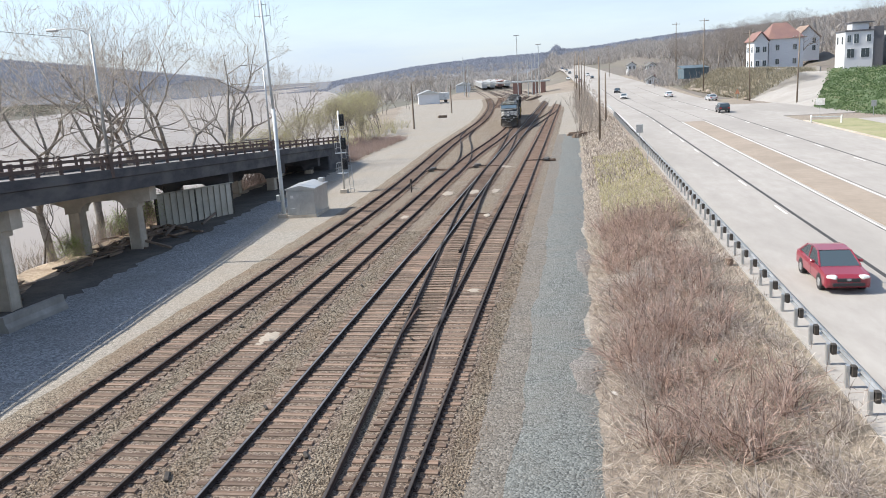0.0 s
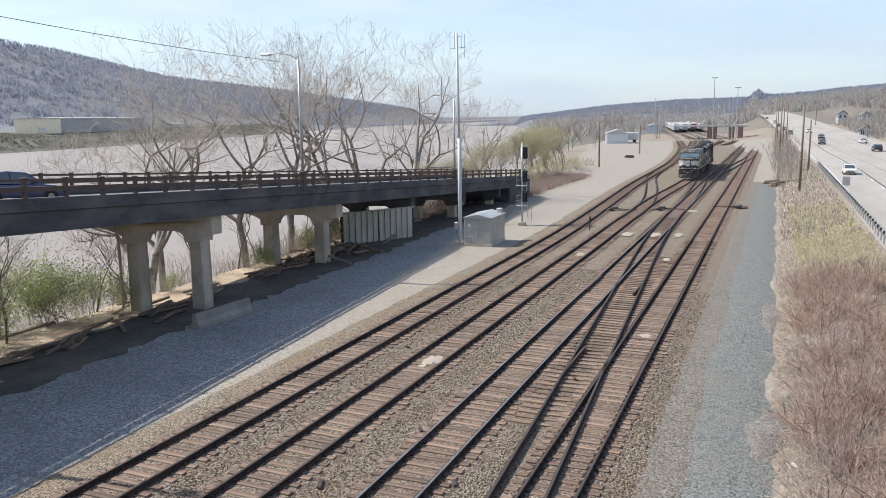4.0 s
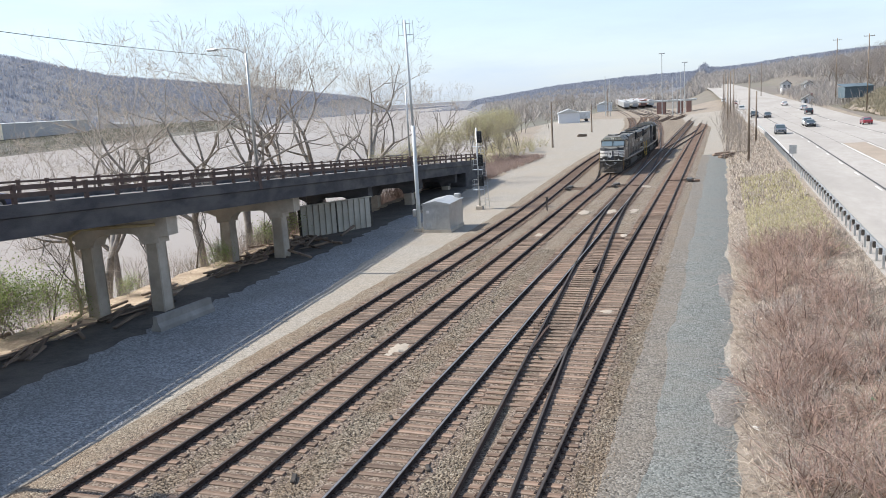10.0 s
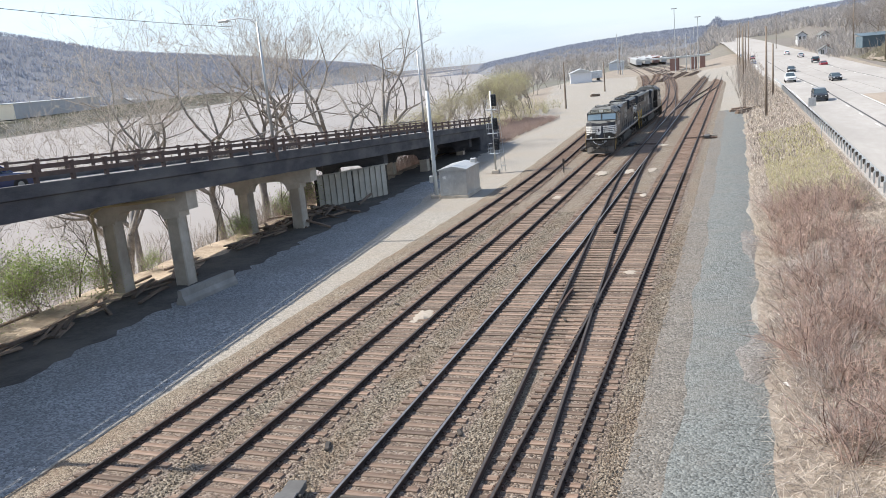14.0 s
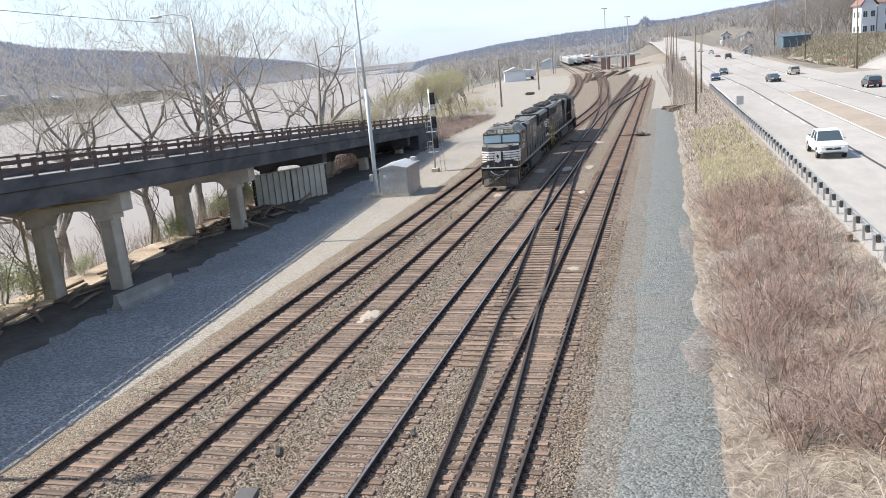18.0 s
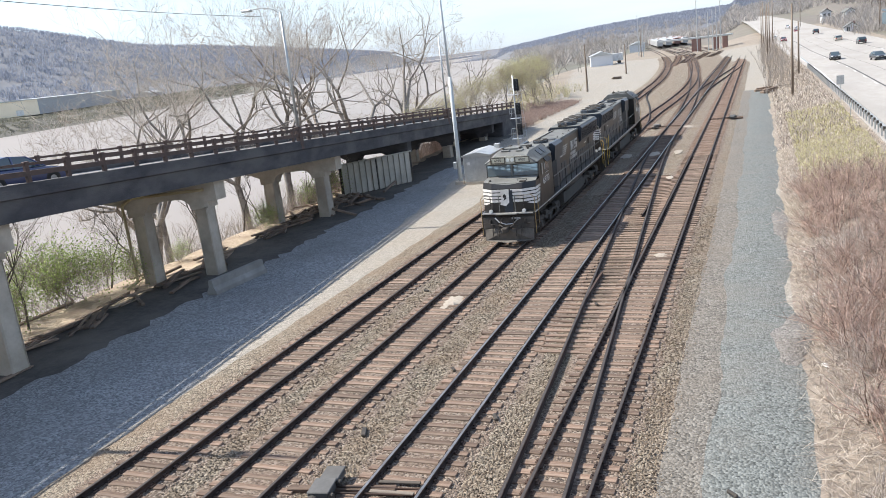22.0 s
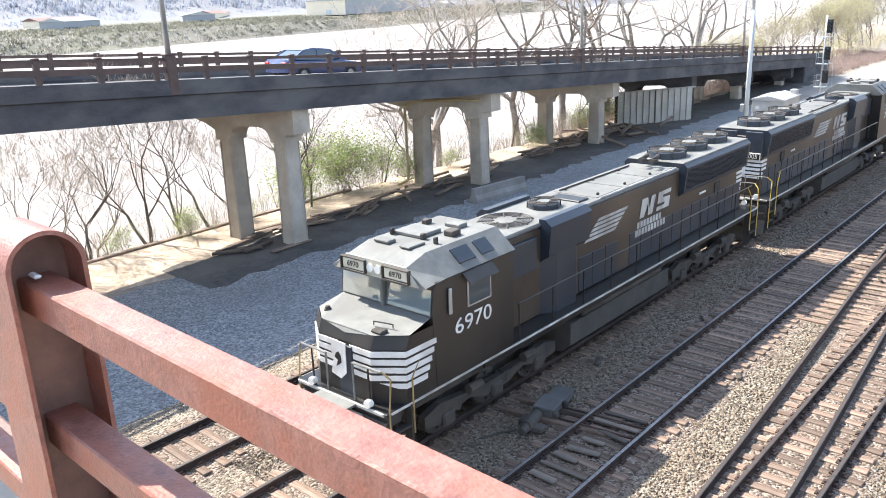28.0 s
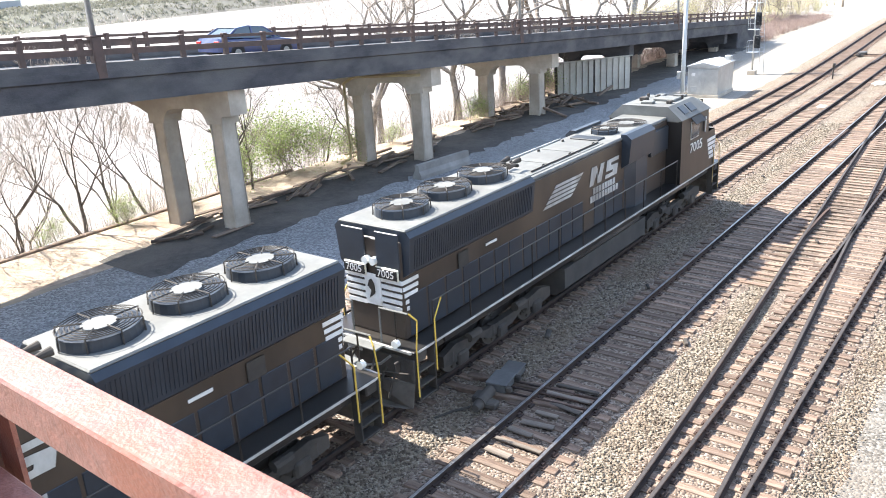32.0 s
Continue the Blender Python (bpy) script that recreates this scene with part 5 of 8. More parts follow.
def switch_machine(at, label):
    m = thing("switch_machine", label, "switch machine", at)
    part("base_timber", Geo().box((0.4, -0.35, 0.06), (3.0, 0.24, 0.16), 0.02), M_TIE, m)
    part("base_timber", Geo().box((0.4, 0.35, 0.06), (3.0, 0.24, 0.16), 0.02), M_TIE, m)
    b = part("housing", Geo().box((0, 0, 0.24), (0.56, 0.7, 0.24), 0.03), M_GREYBOX, m, "grey cast housing")
    part("cover", Geo().box((0.02, 0, 0.375), (0.6, 0.75, 0.05), 0.02), M_GREYBOX, b)
    part("gear_case", Geo().box((0.06, 0.72, 0.22), (0.5, 0.66, 0.2), 0.03), M_GREYBOX, b)
    part("gear_cover", Geo().box((0.06, 0.72, 0.335), (0.54, 0.7, 0.05), 0.02), M_GREYBOX, b)
    for q in (-0.3, 0.34):
        part("lug", Geo().box((0.36, q, 0.26), (0.16, 0.14, 0.16), 0.03), M_GRIME, b)
    part("motor", Geo().cyl((-0.1, -1.15, 0.22), (-0.1, -0.45, 0.22), 0.16, 0.16, 14).cyl((-0.1, -1.4, 0.2), (-0.1, -1.15, 0.2), 0.1, 0.14, 12).box((-0.28, -0.75, 0.16), (0.26, 0.4, 0.2), 0.03).box((0.16, -0.95, 0.14), (0.3, 0.3, 0.16), 0.03), M_GRIME, b)
    for y in (-0.3, 0.0, 0.3):
        part("throw_rod", Geo().cyl((0.3, y, 0.18), (2.6, y, 0.1), 0.03, 0.03, 8), M_RAIL, m, "rusty throw rod")
    part("cable", Geo().tube([(-0.3, -1.3, 0.15), (-0.7, -1.5, 0.05), (-1.0, -1.9, 0.02)], 0.03, 6), M_GRIME, m)
    return m


def dwarf_post():
    d = thing("dwarf_signal", "short dark post beside the track", "post", pose(-11.15, 74.3, BALLAST_Z))
    part("post", Geo().cyl((0, 0, 0), (0, 0, 1.05), 0.06, 0.06, 8), M_GRIME, d)
    part("head", Geo().box((0.02, 0, 1.12), (0.22, 0.2, 0.4), 0.05), M_GRIME, d)


M_PALEPOLE = mat("pale_pole_paint", (0.50, 0.53, 0.54), (0.62, 0.65, 0.66), 2.0, (0.42, 0.43, 0.42), 0.5, 0.4, 0.6)
M_GREYBOX = mat("grey_cast_cover", (0.074, 0.073, 0.071), (0.124, 0.122, 0.118), 4.0, (0.062, 0.056, 0.050), 1.0, 0.5, 0.8)
equipment_cabinet()
antenna_pole()
signal_mast()
dwarf_post()
switch_machine(pose(-6.75, 15.6, -0.25, 0, 0, 10), "dark cast switch machine with rusty rods beside the track")
switch_machine(pose(-12.0, 91.0, -0.24), "distant dark switch machine beside the track")
switch_machine(pose(-7.0, 93.0, -0.24), "distant dark switch machine beside the track")
switch_machine(pose(1.0, 97.0, -0.24, 0, 0, 180), "distant dark switch machine beside the track")

# weathered boards and rods between the switch rails
M_PALEWOOD = mat("bleached_board", (0.09, 0.073, 0.058), (0.21, 0.175, 0.14), 3.0, (0.07, 0.055, 0.043), 0.8, 0.6, 0.95, bump=0.4, bscale=14, stretch=(0.6, 6, 1), vary=0.5)
rng = random.Random(8)
for i in range(8):
    bw = rng.uniform(0.55, 1.25)
    ob = part("board", Geo().box((0, 0, 0), (bw, rng.uniform(0.09, 0.20), 0.05), 0.01), M_PALEWOOD)
    ob.matrix_basis = pose(-4.93 + rng.uniform(-0.5, 0.5) * (1.3 - bw), 13.0 + 0.5 * i, TIE_TOP + 0.03 + rng.uniform(0, 0.02), 0, rng.uniform(-1.5, 1.5), rng.uniform(-9, 9))
    tagged(ob, "bleached board lying between the switch rails", "board", "boards in the switch")

# pale sand spills on the ties
M_SAND = mat("spilled_pale_sand", (0.28, 0.24, 0.19), (0.39, 0.34, 0.28), 8.0, rough=0.95, bump=0.3, bscale=60)
for i, (sx, sy, rx, ry) in enumerate(((-8.95, 31.4, 0.5, 1.0), (-0.75, 38.7, 0.36, 0.45), (-8.95, 60.6, 0.45, 0.9), (-4.9, 73.0, 0.6, 1.6), (-7.3, 72.5, 0.6, 1.6), (-2.95, 73.4, 0.4, 1.4), (-2.4, 60.5, 0.3, 0.8), (-3.6, 92.0, 0.8, 1.4))):
    rng = random.Random(i)
    gg = Geo()
    n = 22
    ring = [(rx * rng.uniform(0.55, 1.1) * math.cos(2 * math.pi * k / n), ry * rng.uniform(0.55, 1.1) * math.sin(2 * math.pi * k / n)) for k in range(n)]
    gg.add([(0, 0, 0.05)] + [(x * 0.55, y * 0.55, 0.035) for x, y in ring] + [(x, y, -0.02) for x, y in ring], [(0, 1 + k, 1 + (k + 1) % n) for k in range(n)] + [(1 + k, 1 + n + k, 1 + n + (k + 1) % n, 1 + (k + 1) % n) for k in range(n)])
    ob = part("sand_spill", gg, M_SAND, smooth=True)
    ob.matrix_basis = pose(sx, sy, TIE_TOP)
    tagged(ob, "small spill of pale sand between the rails", "sand", "sand spills")

# lumps and scrap in the ballast
for i, (x, y, s) in enumerate(((-7.3, 19.1, 0.32), (-3.6, 20.6, 0.25), (-6.2, 24.0, 0.2), (-2.5, 31.2, 0.2), (-10.9, 33.0, 0.2), (-7.0, 40.0, 0.22), (3.2, 17.5, 0.2))):
    rng = random.Random(40 + i)
    ob = part("scrap_iron", Geo().box((0, 0, 0.06), (s * 0.5, s * 1.6, 0.1), 0.03), M_GRIME)
    ob.matrix_basis = pose(x, y, BALLAST_Z, rng.uniform(-6, 6), rng.uniform(-6, 6), rng.uniform(20, 70))
    tagged(ob, "dark scrap of iron lying in the ballast", "scrap", "scrap in the ballast")

# ---- under and beside the viaduct ----
M_WOODDEB = mat("old_lumber", (0.12, 0.085, 0.062), (0.26, 0.19, 0.14), 3.0, (0.07, 0.055, 0.045), 0.7, 0.5, 0.95, bump=0.4, bscale=12, stretch=(4, 0.5, 1), vary=0.4)
M_LEAFLIT = mat("leaf_litter_soil", (0.329, 0.250, 0.183), (0.561, 0.464, 0.354), 4.0, (0.207, 0.146, 0.104), 0.5, 0.6, 0.95, bump=0.8, bscale=14)
strip("leaf_litter", lambda y: -31.2, lambda y: -25.6 - 0.02 * y, -20, 98, -0.42, -0.27, 1.5, 0.3, M_LEAFLIT, "dry leaf litter and soil along the river bank")
rng = random.Random(12)
for i in range(80):
    y = rng.uniform(19, 60)
    ob = part("plank", Geo().box((0, 0, 0.04), (rng.uniform(0.14, 0.3), rng.uniform(1.2, 3.4), rng.uniform(0.05, 0.14)), 0.01), M_WOODDEB)
    ob.matrix_basis = pose(-27.1 - 0.05 * (y - 24) + rng.gauss(0, 0.9), y, -0.24 + rng.uniform(0, 0.12), rng.uniform(-3, 3), 0, rng.gauss(8, 22))
    tagged(ob, "old weathered plank lying beside the viaduct columns", "plank", "scattered planks")
ob = part("concrete_block", Geo().ext([(-0.33, -2.1, 0), (0.33, -2.1, 0), (0.3, -2.1, 0.22), (0.16, -2.1, 0.45), (0.13, -2.1, 0.8), (-0.13, -2.1, 0.8), (-0.16, -2.1, 0.45), (-0.3, -2.1, 0.22)], (0, 4.2, 0)), mat("grey_weathered_concrete", (0.2, 0.19, 0.175), (0.3, 0.285, 0.26), 1.5, (0.16, 0.15, 0.135), 0.5, 0.5, 0.9, bump=0.3, bscale=12))
ob.matrix_basis = pose(-22.75, 34.6, GZ, 0, 0, -5)
tagged(ob, "pale concrete barrier block beside a viaduct column", "barrier")
ob = part("timber_kerb", Geo().box((0, 0, 0.08), (0.3, 34, 0.24), 0.03), M_WOODDEB)
ob.matrix_basis = pose(-30.6, 14, -0.38, 0, 0, 2)
tagged(ob, "old timber kerb along the river bank", "kerb")

# white corrugated wall between the columns
M_WHITEWALL = mat("weathered_white_sheet", (0.41, 0.39, 0.34), (0.50, 0.48, 0.42), 1.5, (0.32, 0.29, 0.24), 0.8, 0.5, 0.7)
wl_ = thing("sheet_wall", "weathered white corrugated sheet wall under the viaduct", "wall", pose(-27.3, 62.4, GZ, 0, 0, 59))
part("panel", Geo().ext([(x, 0.06 * (1 if (i // 2) % 2 else -1), 0.05) for i, x in enumerate(np.repeat(np.arange(-3.6, 3.7, 0.3), 2)[1:-1])] + [(x, 0.06 * (1 if (i // 2) % 2 else -1) + 0.05, 0.05) for i, x in reversed(list(enumerate(np.repeat(np.arange(-3.6, 3.7, 0.3), 2)[1:-1])))], (0, 0, 2.7)), M_WHITEWALL, wl_)
for x in (-3.65, 0, 3.65):
    part("post", Geo().box((x, 0.15, 1.4), (0.2, 0.2, 2.9), 0.02), M_GRIME, wl_)
part("cap", Geo().box((0, 0, 2.8), (7.5, 0.28, 0.1), 0.02), M_WHITEWALL, wl_)
rng = random.Random(77)
for i in range(26):
    ob = part("scrap_timber", Geo().box((0, 0, 0.08), (0.2, rng.uniform(1.2, 3.2), 0.16), 0.02), M_WOODDEB)
    ob.matrix_basis = pose(-27.2 + rng.gauss(0, 1.3), 54.5 + rng.gauss(0, 2.0), GZ + rng.uniform(0, 0.9), rng.uniform(-12, 12), rng.uniform(-8, 8), rng.uniform(-60, 80))
    tagged(ob, "dark scrap timber piled under the viaduct", "timber", "pile of scrap timber")

# overhead wire to the street lamp
gg = Geo()
pts = [(-26.0 - 0.02 * (46 - y), y, 14.25 + 0.0011 * (46 - y) ** 2 + 0.015 * (46 - y)) for y in np.linspace(46.2, -14, 31)]
k = 5
gg.v = [(x + 0.016 * math.cos(6.283 * i / k), y, z + 0.016 * math.sin(6.283 * i / k)) for x, y, z in pts for i in range(k)]
gg.f = [(j * k + i, j * k + (i + 1) % k, (j + 1) * k + (i + 1) % k, (j + 1) * k + i) for j in range(30) for i in range(k)]
tagged(part("overhead_wire", gg, M_GREYBOX), "thin dark overhead wire sagging to the street lamp", "wire")


# mud worked into the pale stone strip
M_MUD = gravel("muddy_gravel", [(0.11, 0.105, 0.096), (0.19, 0.175, 0.158), (0.28, 0.26, 0.235)], 0.07, (0.15, 0.125, 0.105), 0.6)
for i, (mx_, my_, ax, ay) in enumerate(((4.75, 27.8, 0.75, 2.4), (4.75, 45.0, 0.5, 4.4))):
    rng = random.Random(60 + i)
    n = 40
    ring = [(ax * (1 + 0.22 * math.sin(3 * a + i) + rng.uniform(-0.14, 0.14)) * math.cos(a), ay * (1 + 0.2 * math.sin(2 * a + 2 * i) + rng.uniform(-0.12, 0.12)) * math.sin(a)) for a in np.linspace(0, 2 * math.pi, n + 1)[:-1]]
    gg = Geo()
    gg.add([(0, 0, 0.02)] + [(x * 0.6, y * 0.6, 0.015) for x, y in ring] + [(x, y, -0.06) for x, y in ring], [(0, 1 + k, 1 + (k + 1) % n) for k in range(n)] + [(1 + k, 1 + n + k, 1 + n + (k + 1) % n, 1 + (k + 1) % n) for k in range(n)])
    ob = part("mud_patch", gg, M_MUD, smooth=True)
    ob.matrix_basis = pose(mx_, my_, -0.235)
    tagged(ob, "patch of brown mud in the pale stone strip", "mud", "mud patches", "structure")

# loose stones strewn over the edges of the beds
rng = np.random.RandomState(91)
def strewn(name, n, xa, xb, y0, y1, z, size, material, label):
    y = y0 + (y1 - y0) * rng.uniform(0, 1, n) ** 1.6
    x = np.array([xa(q) for q in y]) + rng.normal(0, 1, n) * xb
    c = np.stack([x, y, np.full(n, z)], -1)
    s_ = rng.uniform(0.5, 1.2, (n, 1, 1)) * size
    oct_ = np.array([(1, 0, 0), (0, 1, 0), (-1, 0, 0), (0, -1, 0), (0, 0, 0.8), (0, 0, -0.8)], float)
    v = c[:, None] + (oct_ + rng.uniform(-0.3, 0.3, (n, 6, 3))) * s_
    f = np.array([(0, 1, 4), (1, 2, 4), (2, 3, 4), (3, 0, 4), (1, 0, 5), (2, 1, 5), (3, 2, 5), (0, 3, 5)])
    me = bpy.data.meshes.new(name)
    me.from_pydata(v.reshape(-1, 3).tolist(), [], (f[None] + (np.arange(n) * 6)[:, None, None]).reshape(-1, 3).tolist())
    me.materials.append(material)
    tagged(new(name, me), label, "gravel", kind="stuff")


strewn("loose_stone", 9000, lambda q: -6.99, 0.55, 9, 55, -0.226, 0.036, M_BALLAST, "loose ballast stones between the tracks")
strewn("loose_stone", 6000, lambda q: -2.85, 0.4, 9, 50, -0.226, 0.036, M_BALLAST, "loose ballast stones between the tracks")
strewn("loose_stone", 6000, lambda q: -11.0, 0.4, 9, 55, -0.226, 0.036, M_BALLAST, "loose ballast stones between the tracks")
strewn("loose_stone", 5000, lambda q: 0.9, 0.3, 9, 50, -0.226, 0.036, M_BALLAST, "loose ballast stones beside the tracks")
# ---- road on the right, with its verge ----
RZ = 1.0
M_MEDIAN = mat("brown_median_pavement", (0.27, 0.22, 0.17), (0.33, 0.272, 0.215), 1.5, (0.23, 0.188, 0.145), 0.2, 0.5, 0.9, bump=0.2, bscale=30)
M_MARK = mat("white_road_paint", (0.62, 0.61, 0.58), (0.74, 0.73, 0.70), 3.0, (0.45, 0.43, 0.40), 0.8, 0.5, 0.8)
M_SEAL = mat("dark_joint_seal", (0.035, 0.033, 0.032), (0.06, 0.055, 0.05), 2.0, rough=0.7)
M_GRASS = mat("mown_spring_grass", (0.19, 0.20, 0.09), (0.30, 0.29, 0.15), 1.2, (0.36, 0.31, 0.20), 0.2, 0.5, 0.95, bump=0.5, bscale=10)


def bend(y):
    """The road swings slightly to the left far ahead."""
    return float(np.interp(y, [-900, 150, 300, 600, 1000], [0, 0, -4, -16, -40]))


def rise(y):
    return float(np.interp(y, [-900, 220, 400, 700, 1000], [0, 0, 2.5, 8.4, 15]))


def ribbon(name, xa, xb, y0, y1, z, material, label, cat, step=12.0, thick=0.25):
    gg = Geo()
    ys = np.arange(y0, y1 + 0.1, step)
    for y in ys:
        s, r = bend(y), rise(y)
        gg.v += [(xa + s, y, z + r), (xb + s, y, z + r), (xb + s, y, z + r - thick), (xa + s, y, z + r - thick)]
    for j in range(len(ys) - 1):
        for i in range(4):
            gg.f.append((4 * j + i, 4 * j + (i + 1) % 4, 4 * j + 4 + (i + 1) % 4, 4 * j + 4 + i))
    gg.f += [(0, 1, 2, 3), tuple(4 * (len(ys) - 1) + i for i in range(4))]
    return tagged(part(name, gg, material), label, cat, kind="structure")


ribbon("road", 12.1, 37.2, -840, 780, RZ, M_ASPH, "pale worn concrete highway", "road")
ribbon("road", 37.2, 56.5, 136, 175, RZ - 0.004, M_ASPH, "pale side street joining the highway", "road", 3.0)
ribbon("road", 44.5, 56.0, -200, 135.9, RZ - 0.01, M_ASPH, "pale frontage street below the hillside", "road")
ribbon("road_median", 21.5, 24.4, -840, 142, RZ + 0.06, M_MEDIAN, "brown paved median between the lanes", "median", thick=0.3)
for xx in (21.2, 24.7):
    ribbon("edge_line", xx - 0.05, xx + 0.05, -840, 142, RZ + 0.006, M_MARK, "white edge line on the road", "road marking", thick=0.01)
ribbon("edge_line", 13.0, 13.12, -840, 500, RZ + 0.006, M_MARK, "white edge line on the road", "road marking", thick=0.01)
for xx, w in ((17.75, 0.11), (30.2, 0.08), (21.05, 0.03), (24.95, 0.03)):
    ribbon("joint_seal", xx - w, xx + w, -840, 300, RZ + 0.005, M_SEAL, "dark sealed joint along the road", "road joint", thick=0.01)
for k in range(24):
    y = 16 + 12.2 * k
    for xx in (17.35, 29.8):
        ob = part("lane_dash", Geo().box((0, 0, 0.004), (0.13, 3.0, 0.01)), M_MARK)
        ob.matrix_basis = pose(xx + bend(y), y, RZ + 0.006 + rise(y))
        tagged(ob, "white lane dash on the road", "road marking", "lane dashes", "structure")
ribbon("grass_island", 37.6, 44.2, 40, 128, RZ + 0.05, M_GRASS, "strip of pale grass beside the highway", "grass", thick=0.3)
ribbon("kerb", 37.2, 37.55, 40, 130, RZ + 0.12, M_CONC, "pale concrete kerb", "kerb", thick=0.3)

# guardrail
gr = thing("guardrail", "galvanised steel guardrail on wooden blocks along the road", "guardrail", kind="structure")
W_PROF = [(-0.02, -0.16), (0.06, -0.11), (0.06, -0.05), (-0.01, 0.0), (0.06, 0.05), (0.06, 0.11), (-0.02, 0.16), (-0.035, 0.16), (0.045, 0.11), (0.045, 0.05), (-0.025, 0.0), (0.045, -0.05), (0.045, -0.11), (-0.035, -0.16)]
gg = Geo()
gg.sweep(W_PROF, [(12.62 - max(0, y - 75) * 0.006, y, RZ + 0.52, 0, 1) for y in np.arange(-40, 190, 4.0)])
part("beam", gg, M_SILVER, gr)
gp = Geo().box((0, 0, -0.1), (0.11, 0.15, 1.5), 0.01).mesh("post", M_SILVER)
gb = Geo().box((0, 0, 0), (0.16, 0.2, 0.34), 0.02).mesh("block", M_GRIME)
for k in range(80):
    y = 8 + 1.905 * k
    x = 12.42 - max(0, y - 75) * 0.006
    p = part("post", gp, None, gr)
    p.matrix_basis = pose(x - 0.12, y, RZ + 0.05)
    b = part("block", gb, None, gr, "dark wooden offset block")
    b.matrix_basis = pose(x + 0.05, y, RZ + 0.52)
rng = random.Random(9)
ob = part("orange_stump", Geo().cyl((0, 0, 0), (0, 0, 0.55), 0.2, 0.17, 12), M_WOODDEB)
ob.matrix_basis = pose(11.7, 38.5, 0.75)
tagged(ob, "short brown stump beside the guardrail", "stump")


def wooden_pole(x, y, z, h, arm=True, lean=0.0, label="tall weathered wooden utility pole"):
    p = thing("utility_pole", label, "utility pole", pose(x, y, z, 0, lean, 0), "utility poles")
    part("pole", Geo().cyl((0, 0, -0.4), (0, 0, h), 0.17, 0.11, 10), M_POLE, p, smooth=True)
    if arm:
        a = part("crossarm", Geo().box((0, 0, h - 0.6), (2.6, 0.12, 0.14), 0.02), M_POLE, p)
        for ax in (-1.15, -0.6, 0.6, 1.15):
            part("insulator", Geo().cyl((ax, 0, h - 0.52), (ax, 0, h - 0.32), 0.05, 0.04, 8), M_SILVER, a)
    return p


M_POLE = mat("weathered_pole_wood", (0.12, 0.09, 0.065), (0.24, 0.185, 0.14), 2.0, (0.33, 0.29, 0.24), 0.5, 0.4, 0.95, bump=0.3, bscale=10, stretch=(6, 6, 0.5))
wooden_pole(7.9, 116, 0.2, 11.6, False)
wooden_pole(10.0, 150, 0.6, 8.6, False)
for k, (x, y) in enumerate(((5.6, 205), (6.4, 240), (5.0, 280), (6.0, 320), (4.5, 300), (7.5, 260))):
    wooden_pole(x, y, 0.2, 13 + k % 3, False)
wooden_pole(46.9, 166, RZ, 13.2, True, 0.6)
wooden_pole(42.4, 187, RZ, 15.0, True, -1.2)
wooden_pole(40.5, 240, RZ + 1, 19.5, True)
wooden_pole(40.0, 300, RZ + 2, 20.5, True)
wooden_pole(22.0, 430, RZ + 3, 16, True)


def road_sign(name, x, y, z, h, w, hh, label, material, rz=0, two=False):
    s = thing(name, label, "road sign", pose(x, y, z, 0, 0, rz))
    for px in ((-w * 0.3, w * 0.3) if two else (0,)):
        part("post", Geo().box((px, 0.03, h / 2), (0.06, 0.05, h), 0.01), M_SILVER, s)
    part("panel", Geo().box((0, 0, h - hh / 2), (w, 0.02, hh), 0.01), material, s)
    return s


M_SIGNBACK = mat("sign_back", (0.36, 0.36, 0.35), (0.46, 0.46, 0.45), 3.0, rough=0.5, metal=0.3)
M_SIGNORANGE = mat("orange_sign_paint", (0.42, 0.18, 0.10), (0.48, 0.22, 0.13), 3.0, rough=0.6)
road_sign("road_sign", 11.85, 95.5, 0.85, 2.8, 0.75, 0.95, "grey road sign seen from behind beside the guardrail", M_SIGNBACK)
road_sign("marker_post", 11.6, 82.0, 0.8, 1.2, 0.12, 0.5, "short white roadside marker post", M_WHITE)
road_sign("road_sign", 41.4, 131, RZ, 2.7, 1.3, 1.0, "white rectangular sign by the side street", M_WHITE, -15)
road_sign("road_sign", 47.0, 125, RZ, 2.4, 0.7, 0.9, "grey road sign seen from behind", M_SIGNBACK)
yd = thing("warning_sign", "orange triangular warning sign by the side street", "road sign", pose(39.6, 186, RZ, 0, 0, -12))
part("post", Geo().box((0, 0.03, 1.2), (0.07, 0.06, 2.4), 0.01), M_SILVER, yd)
part("panel", Geo().ext([(-0.5, 0, 1.7), (0.5, 0, 1.7), (0, 0, 2.7)], (0, 0.03, 0)), M_SIGNORANGE, yd)
bar = thing("street_barrier", "low white barrier rail by the side street", "barrier", pose(38.6, 118, RZ, 0, 0, -35))
for x in (-2.0, 2.0):
    part("post", Geo().box((x, 0, 0.5), (0.2, 0.2, 1.2), 0.02), M_WHITE, bar)
part("rail", Geo().box((0, 0, 0.85), (4.2, 0.08, 0.18), 0.02), M_SILVER, bar)
# ---- hillside with its houses ----
M_RETAIN = mat("pale_concrete_apron", (0.29, 0.27, 0.245), (0.36, 0.34, 0.31), 0.6, (0.24, 0.22, 0.195), 0.15, 0.5, 0.9)
M_ROOFRED = mat("red_roof_shingles", (0.17, 0.10, 0.09), (0.24, 0.14, 0.125), 4.0, (0.27, 0.16, 0.12), 0.4, 0.5, 0.95)
M_ROOFORANGE = mat("orange_roof_shingles", (0.25, 0.18, 0.14), (0.31, 0.225, 0.18), 4.0, rough=0.9)
M_SIDEGREY = mat("pale_grey_siding", (0.56, 0.57, 0.59), (0.66, 0.67, 0.69), 1.0, rough=0.8, stretch=(1, 1, 14))
